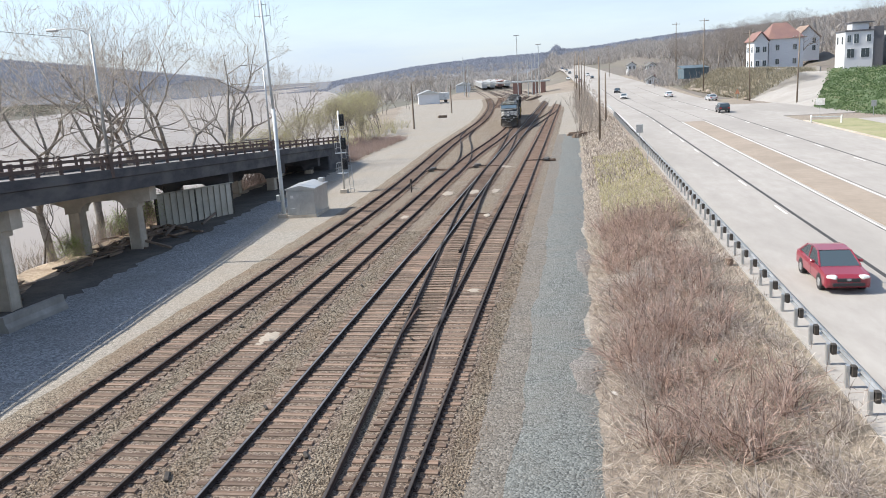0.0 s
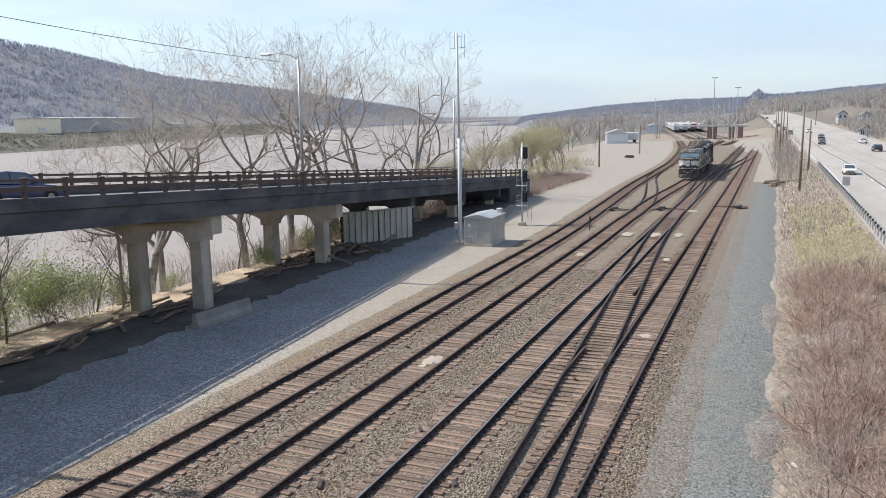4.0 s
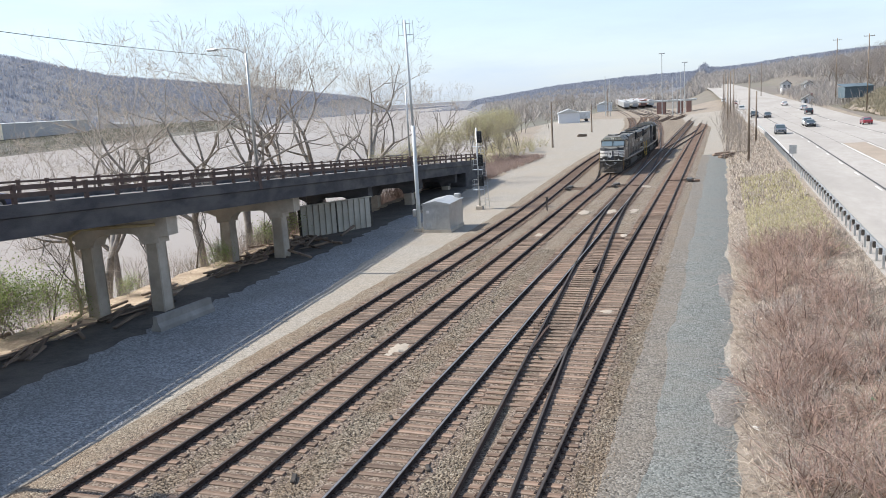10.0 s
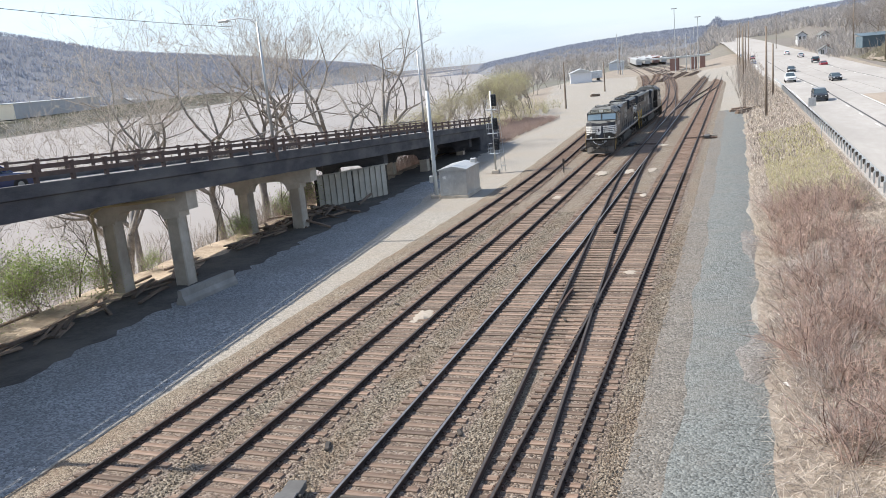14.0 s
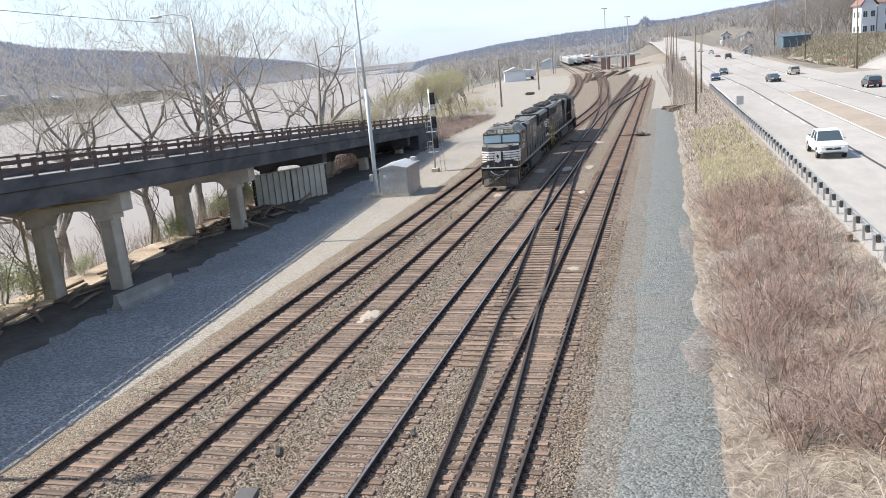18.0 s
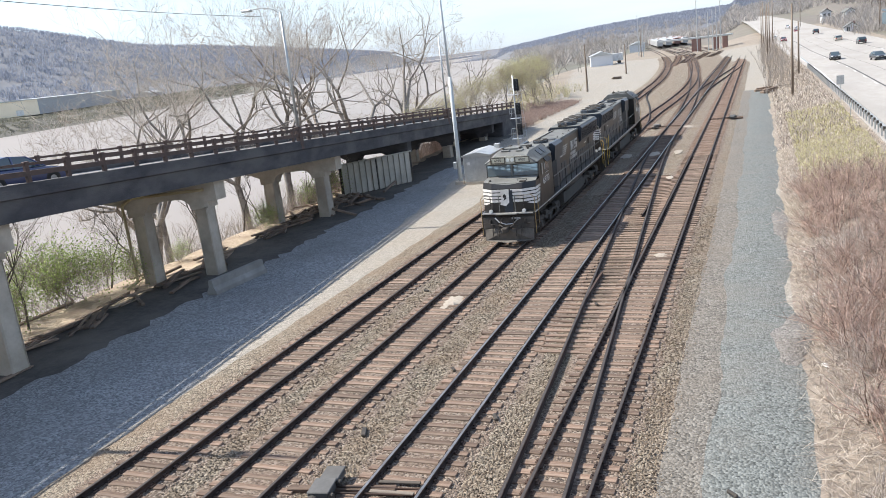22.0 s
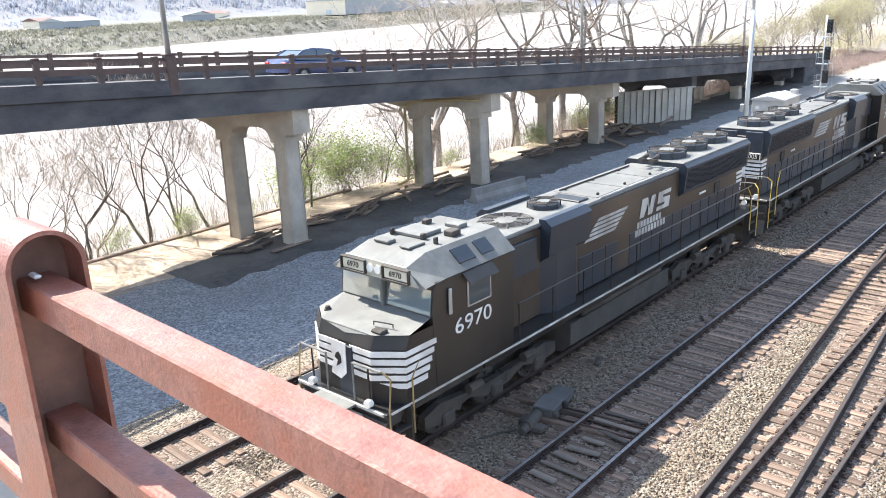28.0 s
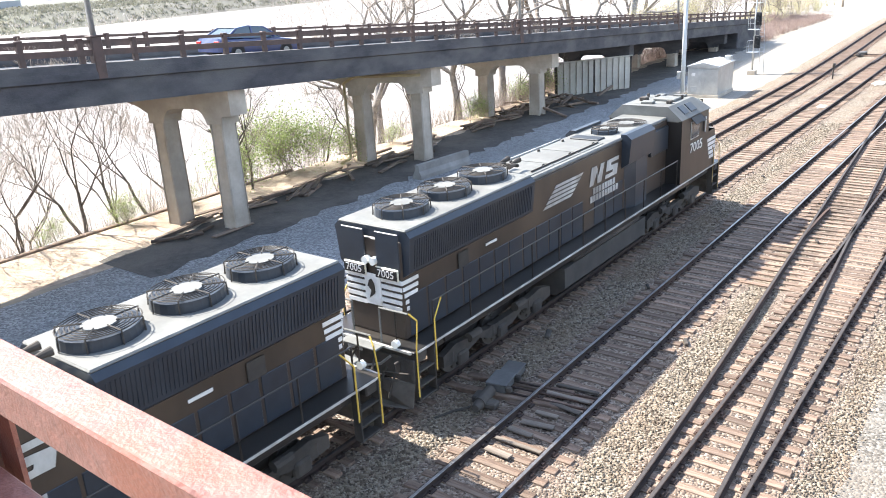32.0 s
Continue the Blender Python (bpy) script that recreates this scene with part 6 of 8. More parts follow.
M_SIDEWHITE = mat("white_siding", (0.56, 0.57, 0.58), (0.64, 0.65, 0.66), 1.0, rough=0.75, stretch=(1, 1, 14))
M_DARKSIDE = mat("dark_grey_siding", (0.085, 0.085, 0.095), (0.13, 0.13, 0.14), 1.0, rough=0.8, stretch=(1, 1, 14))
M_IVY = mat("ivy_slope", (0.06, 0.09, 0.04), (0.11, 0.15, 0.07), 2.0, (0.17, 0.16, 0.08), 0.25, 0.5, 0.9, bump=1.0, bscale=4)


def window(parent, x, y, z, w, h, d=(0, -1)):
    """A framed window on a wall that faces d."""
    f = part("window", Geo().box((0, 0, 0), (w + 0.22, 0.1, h + 0.22), 0.02), M_SIDEWHITE, parent, "framed window")
    f.matrix_basis = pose(x, y, z, 0, 0, math.degrees(math.atan2(d[0], -d[1])))
    part("pane", Geo().box((-w / 4 - 0.01, -0.045, 0), (w / 2 - 0.04, 0.05, h)), M_GLASS, f)
    part("pane", Geo().box((w / 4 + 0.01, -0.045, 0), (w / 2 - 0.04, 0.05, h)), M_GLASS, f)


def gable_house(x, y, z, w, d, h, roof_h, wall, roofm, label, rz=0, hip=False, floors=2):
    ho = thing("house", label, "house", pose(x, y, z, 0, 0, rz), "houses on the hillside")
    part("wall", Geo().box((0, 0, h / 2 - 1.2), (w, d, h + 2.4), 0.03), wall, ho)
    o = 0.45
    if hip:
        v = [(-w / 2 - o, -d / 2 - o, h), (w / 2 + o, -d / 2 - o, h), (w / 2 + o, d / 2 + o, h), (-w / 2 - o, d / 2 + o, h), (-w * 0.2, 0, h + roof_h), (w * 0.2, 0, h + roof_h)]
        f = [(0, 1, 5, 4), (1, 2, 5), (2, 3, 4, 5), (3, 0, 4), (0, 3, 2, 1)]
        rf = part("roof", Geo().add(v, f), roofm, ho)
    else:
        rf = part("roof", Geo().ext([(-w / 2 - o, -d / 2 - o, h - 0.1), (0, -d / 2 - o, h + roof_h), (w / 2 + o, -d / 2 - o, h - 0.1), (w / 2 + o, -d / 2 - o, h + 0.15), (0, -d / 2 - o, h + roof_h + 0.3), (-w / 2 - o, -d / 2 - o, h + 0.15)], (0, d + 2 * o, 0)), roofm, ho)
        part("gable", Geo().ext([(-w / 2, -d / 2 + 0.02, h - 0.02), (w / 2, -d / 2 + 0.02, h - 0.02), (0, -d / 2 + 0.02, h + roof_h)], (0, d - 0.04, 0)), wall, ho)
    part("chimney", Geo().box((w * 0.22, d * 0.2, h + roof_h * 0.8), (0.7, 0.7, 1.8), 0.03), M_ROOFRED, rf)
    for fl in range(floors):
        zz = 1.5 + fl * (h / floors)
        for k in range(max(2, int(w / 3.2))):
            window(ho, -w / 2 + (k + 0.5) * w / max(2, int(w / 3.2)), -d / 2 - 0.03, zz, 1.0, 1.5)
        for k in range(max(2, int(d / 4))):
            window(ho, -w / 2 - 0.03, -d / 2 + (k + 0.5) * d / max(2, int(d / 4)), zz, 1.0, 1.5, (-1, 0))
    return ho


def modern_house(x, y, z, rz=0):
    ho = thing("house", "white modern flat-roofed house with dark grey siding", "house", pose(x, y, z, 0, 0, rz), "houses on the hillside")
    part("wall", Geo().box((0, 0, 2.0), (6.6, 10, 9.4), 0.03), M_SIDEWHITE, ho)
    part("side_wall", Geo().box((4.5, 0.2, 2.5), (2.4, 10.2, 10.4), 0.03), M_DARKSIDE, ho, "dark grey siding")
    part("roof", Geo().box((0, 0, 6.85), (7.0, 10.4, 0.4), 0.03), M_DARKSIDE, ho)
    part("roof_room", Geo().box((1.0, 1.0, 7.9), (4.0, 5.0, 1.8), 0.03), M_SIDEWHITE, ho)
    part("roof_slab", Geo().box((1.4, 0.8, 8.95), (5.4, 6.2, 0.3), 0.03), M_DARKSIDE, ho)
    for xx, zz, w, h in ((-2.4, 4.9, 0.8, 1.7), (-0.7, 4.9, 1.1, 2.3), (2.2, 4.9, 0.9, 1.7), (-1.9, 1.3, 1.7, 2.2), (1.5, 1.3, 1.9, 2.2)):
        window(ho, xx, -5.03, zz, w, h)
    for yy in (-2.5, 2.5):
        window(ho, -3.33, yy, 4.6, 1.3, 1.8, (-1, 0))
    return ho


# concrete apron and ivy slope that climb to the houses
def slope(name, pts, material, label, cat, n=14, lump=0.0, seed=1):
    """A climbing bank between a foot line and a head line of plan points with heights."""
    rng = random.Random(seed)
    (a0, a1), (b0, b1) = pts
    gg = Geo()
    for j in range(n + 1):
        for i in range(n + 1):
            u, w = i / n, j / n
            p = Vector(a0).lerp(Vector(a1), u).lerp(Vector(b0).lerp(Vector(b1), u), w)
            gg.v.append((p.x + rng.uniform(-lump, lump), p.y + rng.uniform(-lump, lump), p.z + rng.uniform(-lump, lump)))
    gg.f = [(j * (n + 1) + i, j * (n + 1) + i + 1, (j + 1) * (n + 1) + i + 1, (j + 1) * (n + 1) + i) for j in range(n) for i in range(n)]
    return tagged(part(name, gg, material, smooth=True, raw=True), label, cat, kind="structure")


slope("concrete_apron", [((43.0, 190.0, 0.8), (46.4, 153.0, 0.8)), ((52.0, 212.0, 6.0), (62.5, 200.0, 6.2))], M_RETAIN, "pale concrete apron climbing the hillside", "embankment", 8, 0.05)
ob = part("retaining_wall", Geo().box((0, 0, 1.2), (12, 0.5, 1.6), 0.04), M_RETAIN)
ob.matrix_basis = pose(57.2, 207, 5.2, 0, 0, -48)
tagged(ob, "pale concrete retaining wall on the hillside", "wall", kind="structure")
slope("ivy_bank", [((46.6, 152.5, 0.8), (57.0, 50.0, 0.8)), ((62.5, 199.0, 6.3), (86.0, 120.0, 8.2))], M_IVY, "steep bank covered with green ivy", "embankment", 26, 0.45, 4)
slope("brushy_bank", [((38.5, 262.0, 1.6), (42.5, 191.0, 0.9)), ((56.0, 275.0, 7.0), (52.0, 213.0, 6.2))], M_DRY, "brushy brown bank below the houses", "embankment", 16, 0.5, 6)
gable_house(63.4, 252, 7.0, 9.6, 11, 7.8, 4.6, M_SIDEGREY, M_ROOFRED, "large pale grey house with a red hipped roof", 6, True, 2)
gable_house(56.2, 247, 6.8, 3.8, 7, 7.6, 2.4, M_SIDEWHITE, M_ROOFRED, "white house wing with a red gabled roof", 6, False, 2)
gable_house(77.2, 280, 10.4, 7.0, 9, 4.6, 3.6, M_SIDEWHITE, M_ROOFORANGE, "white house with an orange gabled roof", 4)
modern_house(76.2, 228, 8.4, -4)
modern_house(87.0, 225, 8.4, -4)
# small houses farther along the road
for i, (x, y, z, w, d, h, wall) in enumerate(((33.8, 322, 1.6, 4.6, 5, 2.0, M_SIDEGREY), (35.0, 460, 6.4, 4.2, 5, 2.8, M_SIDEWHITE), (44.5, 450, 6.0, 4.4, 5, 2.4, M_SIDEGREY), (47.5, 320, 2.4, 4.4, 5, 2.0, M_SIDEGREY))):
    gable_house(x, y, z, w, d, h, 1.5, wall, M_ROOF, "small pale house beside the road far ahead", 8 * (i % 3), False, 1)
sh = thing("blue_shed", "long blue-grey shed on the hillside", "shed", pose(44.5, 290, 5.2, 0, 0, 12))
M_BLUESHED = mat("blue_grey_sheet", (0.07, 0.105, 0.125), (0.11, 0.15, 0.175), 1.0, rough=0.6)
part("wall", Geo().box((0, 0, 0.7), (8.5, 6, 3.4), 0.03), M_BLUESHED, sh)
part("roof", Geo().ext([(-4.5, -3.3, 2.3), (4.5, -3.3, 2.3), (4.5, 3.3, 3.2), (-4.5, 3.3, 3.2)], (0, 0, 0.2)), M_BLUESHED, sh)

# ---- across the river ----
wh = thing("warehouse", "long pale warehouse across the river", "warehouse", pose(-503, 487.5, 3.0, 0, 0, 23.8))
M_WAREL = mat("cream_sheet_wall", (0.86, 0.73, 0.54), (0.92, 0.79, 0.60), 0.2, rough=0.7)
M_WARES = mat("grey_sheet_wall", (0.33, 0.34, 0.345), (0.38, 0.39, 0.395), 0.3, rough=0.7, stretch=(4, 4, 0.3))
part("side_wall", Geo().box((0, 0, 4.6), (32, 166, 10.6), 0.1), M_WARES, wh)
part("end_wall", Geo().box((0, -83.3, 4.6), (32, 0.5, 10.6), 0.1), M_WAREL, wh, "cream end wall")
part("roof", Geo().ext([(-16.4, -84, 9.6), (16.4, -84, 9.6), (16.4, -84, 9.9), (0, -84, 10.6), (-16.4, -84, 9.9)], (0, 167.6, 0)), M_ALU, wh, "pale sheet roof")
part("door", Geo().box((3, -83.65, 1.6), (5, 0.2, 3.6), 0.05), M_WHITE, wh, "white loading door")
for i, (x, y, rz, w, l) in enumerate(((-486, 312, 60, 20, 60), (-560, 250, 20, 14, 40), (-450, 210, 34, 14, 36), (-570, 380, 30, 14, 30), (-560, 650, 25, 14, 40))):
    b = thing("far_shed", "low pale shed across the river", "shed", pose(x, y, 3.0, 0, 0, rz), "sheds across the river")
    part("wall", Geo().box((0, 0, 1.6), (w, l, 4.4), 0.05), M_WAREL if i % 2 else M_WARES, b)
    part("roof", Geo().ext([(-w / 2 - 0.5, -l / 2 - 0.5, 3.8), (w / 2 + 0.5, -l / 2 - 0.5, 3.8), (0, -l / 2 - 0.5, 5.8)], (0, l + 1, 0)), (M_ALU, M_ROOFRED)[i % 2], b)

# ---- the yard far ahead ----
M_BRICK = mat("red_brick", (0.17, 0.10, 0.085), (0.22, 0.135, 0.115), 1.0, (0.21, 0.12, 0.10), 0.2, 0.5, 0.9)
yb = thing("yard_tower", "red brick yard building with a flat pale roof", "building", pose(-15.5, 366, -0.3))
for x in (-5.5, 2.5, 6.0):
    part("wall", Geo().box((x, 0, 2.4), (3.6 if x < 0 else 2.0, 5, 5.2), 0.05), M_BRICK, yb)
part("roof", Geo().box((-6, 2, 5.4), (30, 9, 0.7), 0.05), M_ALU, yb)
for x, y, h in ((-19.6, 350, 25), (-15.0, 345, 15), (-13.6, 350, 16), (-12.2, 352, 17), (-10.8, 356, 21), (-55, 440, 17), (-43, 365, 16), (-47, 380, 18), (-30, 226, 8), (-29.2, 167, 9.5), (-44, 365, 12)):
    p = thing("yard_light_mast", "slender steel mast in the rail yard", "mast", pose(x, y, -0.3), "yard masts")
    part("pole", Geo().cyl((0, 0, 0), (0, 0, h), 0.22, 0.12, 8), M_SILVER if h > 14 else M_POLE, p)
    if h > 20:
        part("lamp_ring", Geo().box((0, 0, h), (2.4, 0.5, 0.35), 0.05), M_SILVER, p)


def freight_car(x, y, rz, kind):
    c = thing("freight_car", ("pale grey covered hopper car standing in the yard", "rusty red boxcar standing in the yard")[kind], "freight car", pose(x, y, 0, 0, 0, rz), "freight cars in the yard")
    body = M_SIGNBACK if kind == 0 else M_BRICK
    part("body", Geo().ext([(-1.5, -7, 1.2), (1.5, -7, 1.2), (1.55, -7, 4.0), (1.0, -7, 4.5), (-1.0, -7, 4.5), (-1.55, -7, 4.0)], (0, 14, 0)), body, c)
    for s in (-4.8, 4.8):
        part("truck", Geo().box((0, s, 0.5), (2.2, 2.4, 0.7), 0.1), M_GRIME, c)


rng = random.Random(31)
for k in range(1, 5):
    for i in range(9):
        y = 470 + i * 15.6 + k * 9
        fx = lambda q: path_a(q) + k * 5.2
        freight_car(fx(y), y, math.degrees(math.atan(-(fx(y + 1) - fx(y - 1)) / 2)), 0 if rng.random() < 0.75 else 1)
for x, y, rz in ((-52, 312, 12), (-60, 470, 8), (-66, 520, 8)):
    b = thing("yard_shed", "low pale shed beside the yard", "shed", pose(x, y, -0.3, 0, 0, rz), "yard sheds")
    part("wall", Geo().box((0, 0, 1.8), (8, 14, 4), 0.05), M_SIDEGREY, b)
    part("roof", Geo().ext([(-4.4, -7.4, 3.7), (4.4, -7.4, 3.7), (0, -7.4, 5.2)], (0, 14.8, 0)), M_ALU, b)
tr = thing("box_truck", "white box truck parked beside the yard", "truck", pose(-49, 318, -0.3, 0, 0, -70))
part("box", Geo().box((0, 1.2, 2.4), (2.5, 6.0, 2.8), 0.08), M_WHITE, tr)
part("cab", Geo().box((0, -2.9, 1.6), (2.3, 2.0, 2.2), 0.2), M_BLUEBLK, tr)
for s in (-1, 1):
    for y in (-2.9, 2.8):
        part("wheel", Geo().cyl((s * 0.9, y, 0.5), (s * 1.2, y, 0.5), 0.5, 0.5, 14), M_GRIME, tr)
for i, (x, y) in enumerate(((-29.3, 205), (5.0, 128), (6.2, 130.5), (4.3, 131.5), (7.4, 132))):
    rng = random.Random(i)
    ob = part("old_tie", Geo().box((0, 0, 0.2), (2.4, 0.8, 0.4), 0.03).box((0.2, 0.1, 0.5), (2.2, 0.5, 0.25), 0.03), M_WOODDEB)
    ob.matrix_basis = pose(x, y, GZ, 0, rng.uniform(-5, 5), rng.uniform(-40, 60))
    tagged(ob, "small pile of dark discarded railway ties", "timber", "tie piles")

# ---- road vehicles ----
def paint(name, c):
    m = mat(name, tuple(v * 0.92 for v in c), c, 2.0, rough=0.32, rvar=0.04)
    p = m.node_tree.nodes["Principled BSDF"]
    p.inputs["Coat Weight"].default_value, p.inputs["Coat Roughness"].default_value = 0.6, 0.08
    return m


P_RED = paint("dark_red_car_paint", (0.24, 0.02, 0.035))
P_BLUE = paint("dark_blue_car_paint", (0.02, 0.035, 0.12))
P_BLACK = paint("black_car_paint", (0.016, 0.018, 0.022))
P_GREY = paint("grey_car_paint", (0.10, 0.11, 0.13))
P_WHITE = paint("white_car_paint", (0.72, 0.72, 0.71))
P_TAN = paint("tan_car_paint", (0.42, 0.38, 0.31))
P_SILVER = paint("silver_car_paint", (0.46, 0.47, 0.48))
M_TYRE = mat("tyre_rubber", (0.02, 0.02, 0.02), (0.035, 0.035, 0.035), 6.0, rough=0.9)
M_RED_LENS = glass("red_lens", (0.4, 0.02, 0.02), 0.15)

SHAPES = {
    # side outlines from the nose (y = 0) to the tail: body, glasshouse, width, length
    "sedan": ([(0.0, 0.42), (0.02, 0.66), (0.25, 0.80), (1.25, 0.93), (3.75, 0.98), (4.55, 0.98), (4.68, 0.75), (4.66, 0.38), (0.15, 0.26)], [(1.15, 0.92), (2.0, 1.40), (2.9, 1.46), (3.55, 1.36), (4.25, 0.97)], 1.78, 4.68, 0.32),
    "suv": ([(0.0, 0.48), (0.03, 0.86), (0.25, 0.98), (1.2, 1.08), (4.6, 1.12), (4.72, 0.9), (4.7, 0.45), (0.2, 0.34)], [(1.05, 1.07), (1.75, 1.66), (3.6, 1.72), (4.5, 1.62), (4.66, 1.11)], 1.9, 4.72, 0.37),
    "pickup": ([(0.0, 0.55), (0.03, 1.0), (0.3, 1.14), (1.45, 1.2), (5.6, 1.22), (5.75, 1.1), (5.72, 0.55), (0.2, 0.42)], [(1.35, 1.19), (2.0, 1.82), (3.5, 1.87), (3.95, 1.2)], 2.0, 5.75, 0.4),
}


def car(kind, pm, label):
    body, house, w, L, r = SHAPES[kind]
    c = thing("pickup_truck" if kind == "pickup" else "car", label, "car", group="cars on the road")
    h = w / 2
    zb = max(q for _, q in body)
    k = len(body)
    # lofted body: the sides tuck in above and below and the corners are rounded
    gg = Geo()
    fr = (-1.0, -0.95, -0.8, -0.4, 0.0, 0.4, 0.8, 0.95, 1.0)
    for q in fr:
        a = abs(q)
        dy = 0.22 if a > 0.97 else (0.13 if a > 0.9 else (0.05 if a > 0.7 else (0.012 if a > 0.3 else 0.0)))
        top = zb * (0.74 if a > 0.97 else (0.92 if a > 0.9 else (0.985 if a > 0.7 else 1.0)))
        low = 0.10 if a > 0.97 else 0.0
        gg.v += [(q * h, min(max(y, dy), L - dy), min(max(z, min(zz for _, zz in body) + low), top * (0.94 if y < 0.3 and a > 0.7 else 1))) for y, z in body]
    n = len(fr)
    gg.f = [tuple(range(k)), tuple(range((n - 1) * k, n * k))[::-1]] + [(j * k + i, j * k + (i + 1) % k, (j + 1) * k + (i + 1) % k, (j + 1) * k + i) for j in range(n - 1) for i in range(k)]
    b = part("body", gg, pm, c)
    for s in (-1, 1):
        for wy in (0.92, L - 0.98):
            part("wheel_arch", Geo().ext([(s * (h - 0.012), wy + (r + 0.07) * math.cos(t), r + (r + 0.07) * math.sin(t)) for t in np.linspace(-0.2, math.pi + 0.2, 13)], (s * 0.016, 0, 0)), M_SIGBLACK, c)
        part("door_seam", Geo().box((s * (h + 0.002), L * 0.46, zb * 0.56), (0.012, 0.015, 0.5)), M_SIGBLACK, c)
        part("door_handle", Geo().box((s * (h + 0.008), L * 0.52, zb * 0.72), (0.03, 0.2, 0.03), 0.01), pm, c)
        part("pillar", Geo().cyl((s * (h - 0.09), house[0][0] + 0.04, house[0][1]), (s * (h - 0.24), house[1][0] + 0.02, house[1][1]), 0.045, 0.04, 6), pm, c)
        part("pillar", Geo().cyl((s * (h - 0.09), house[-1][0] - 0.05, house[-1][1]), (s * (h - 0.23), house[-2][0], house[-2][1]), 0.06, 0.05, 6), pm, c)
    # glasshouse: tapered upwards, painted roof
    kk = len(house)
    zt = max(z for _, z in house)
    z0 = min(z for _, z in house)
    tw = lambda z: (h - 0.07) - (z - z0) / (zt - z0) * 0.17
    v = [(-tw(z), y, z) for y, z in house] + [(tw(z), y, z) for y, z in house]
    gh = part("glasshouse", Geo().add(v, [tuple(range(kk)), tuple(range(kk, 2 * kk))[::-1]] + [(i, (i + 1) % kk, kk + (i + 1) % kk, kk + i) for i in range(kk)]), M_GLASS, c, "dark window glass")
    mid = house[1:-1]
    v = []
    for s in (-1, 1):
        v += [(s * (tw(z) + 0.012), y, z - 0.03) for y, z in mid] + [(s * (tw(z) - 0.02), y, z + 0.025) for y, z in mid]
    n = len(mid)
    f = [(n + i, n + i + 1, 3 * n + i + 1, 3 * n + i) for i in range(n - 1)] + [(i, i + 1, n + i + 1, n + i) for i in range(n - 1)] + [(2 * n + i, 2 * n + i + 1, 3 * n + i + 1, 3 * n + i) for i in range(n - 1)]
    part("roof", Geo().add(v, f), pm, gh)
    for s in (-1, 1):
        ym = (house[1][0] + house[-2][0]) / 2
        part("door_pillar", Geo().box((s * (tw((zt + z0) / 2) + 0.005), ym, (z0 + zt) / 2), (0.05, 0.09, zt - z0), 0.01, Euler((0, -s * 0.26, 0)).to_matrix()), pm, gh)
        part("mirror", Geo().box((s * (h + 0.06), house[0][0] + 0.55, z0 + 0.1), (0.2, 0.12, 0.13), 0.03), pm, c)
        part("headlight", Geo().box((s * (h - 0.27), 0.17, zb * 0.72), (0.40, 0.26, 0.14), 0.05, Euler((0.25, 0, s * 0.45)).to_matrix()), M_LAMP, c, "clear headlight")
        part("tail_light", Geo().box((s * (h - 0.26), L - 0.06, zb * 0.78), (0.34, 0.1, 0.18), 0.03), M_RED_LENS, c, "red tail light")
        for wy in (0.92, L - 0.98):
            wc = part("wheel", Geo().cyl((s * (h - 0.24), wy, r), (s * (h + 0.01), wy, r), r, r, 18), M_TYRE, c)
            part("rim", Geo().cyl((s * (h - 0.02), wy, r), (s * (h + 0.02), wy, r), r * 0.62, r * 0.56, 12), M_SILVER, wc)
    g = part("grille", Geo().box((0, 0.02, zb * 0.62), (w * 0.5, 0.06, 0.16), 0.02).box((0, 0.0, 0.42), (w * 0.7, 0.08, 0.14), 0.02), M_SIGBLACK, c)
    part("badge", Geo().box((0, -0.02, zb * 0.64), (0.16, 0.02, 0.08), 0.02), M_SILVER, g, "small plain badge")
    if kind == "pickup":
        part("bed_liner", Geo().box((0, 4.85, 1.21), (w - 0.3, 1.5, 0.06), 0.01), M_SIGBLACK, c)
    return c


# the car that stands on the viaduct
blue = car("sedan", P_BLUE, "dark blue car standing on the viaduct")
by_ = 27.3
blue.matrix_basis = pose(vx(24) - 2.3, by_, curb_z(by_) - 0.11, 3.45, 0, 178.4)
# traffic: kind, paint, label, rows of seconds, x, y
TRAFFIC = [
    ("sedan", P_RED, "dark red sedan driving on the highway", [(0, 15.35, 33.0), (32, 15.35, -767)]),
    ("suv", P_GREY, "dark grey utility vehicle driving on the highway", [(0, 14.6, 435), (9, 14.9, 186), (11, 15.1, 133), (13, 15.35, 75), (13.5, 15.35, 60), (32, 15.35, -470)]),
    ("suv", P_BLACK, "black utility vehicle driving on the highway", [(0, 14.2, 520), (9, 14.4, 262), (13, 15.1, 152), (15.5, 15.25, 78), (16, 15.3, 62), (32, 15.3, -410)]),
    ("pickup", P_WHITE, "white pickup truck driving on the highway", [(0, 14.2, 585), (13, 14.9, 205), (16, 15.4, 121), (18, 15.5, 63), (32, 15.5, -350)]),
    ("sedan", P_BLUE, "blue car driving on the highway", [(0, 14.2, 660), (18, 15.0, 180), (19, 15.2, 153), (22, 15.3, 72), (32, 15.3, -200)]),
    ("sedan", P_BLACK, "black car waiting in the turning lane", [(0, 22.0, 420), (8, 22.4, 195), (10, 22.5, 181), (13.5, 22.6, 174), (16, 23.6, 161), (18, 23.8, 160), (32, 24.0, 158)]),
    ("suv", P_WHITE, "white minivan turning off the highway", [(0, 22.0, 460), (10, 22.5, 186), (11, 22.7, 172), (12, 22.9, 163), (12.6, 24.0, 156), (13.4, 28.2, 151), (15, 38, 148), (18, 48, 146), (32, 49, 146)]),
]
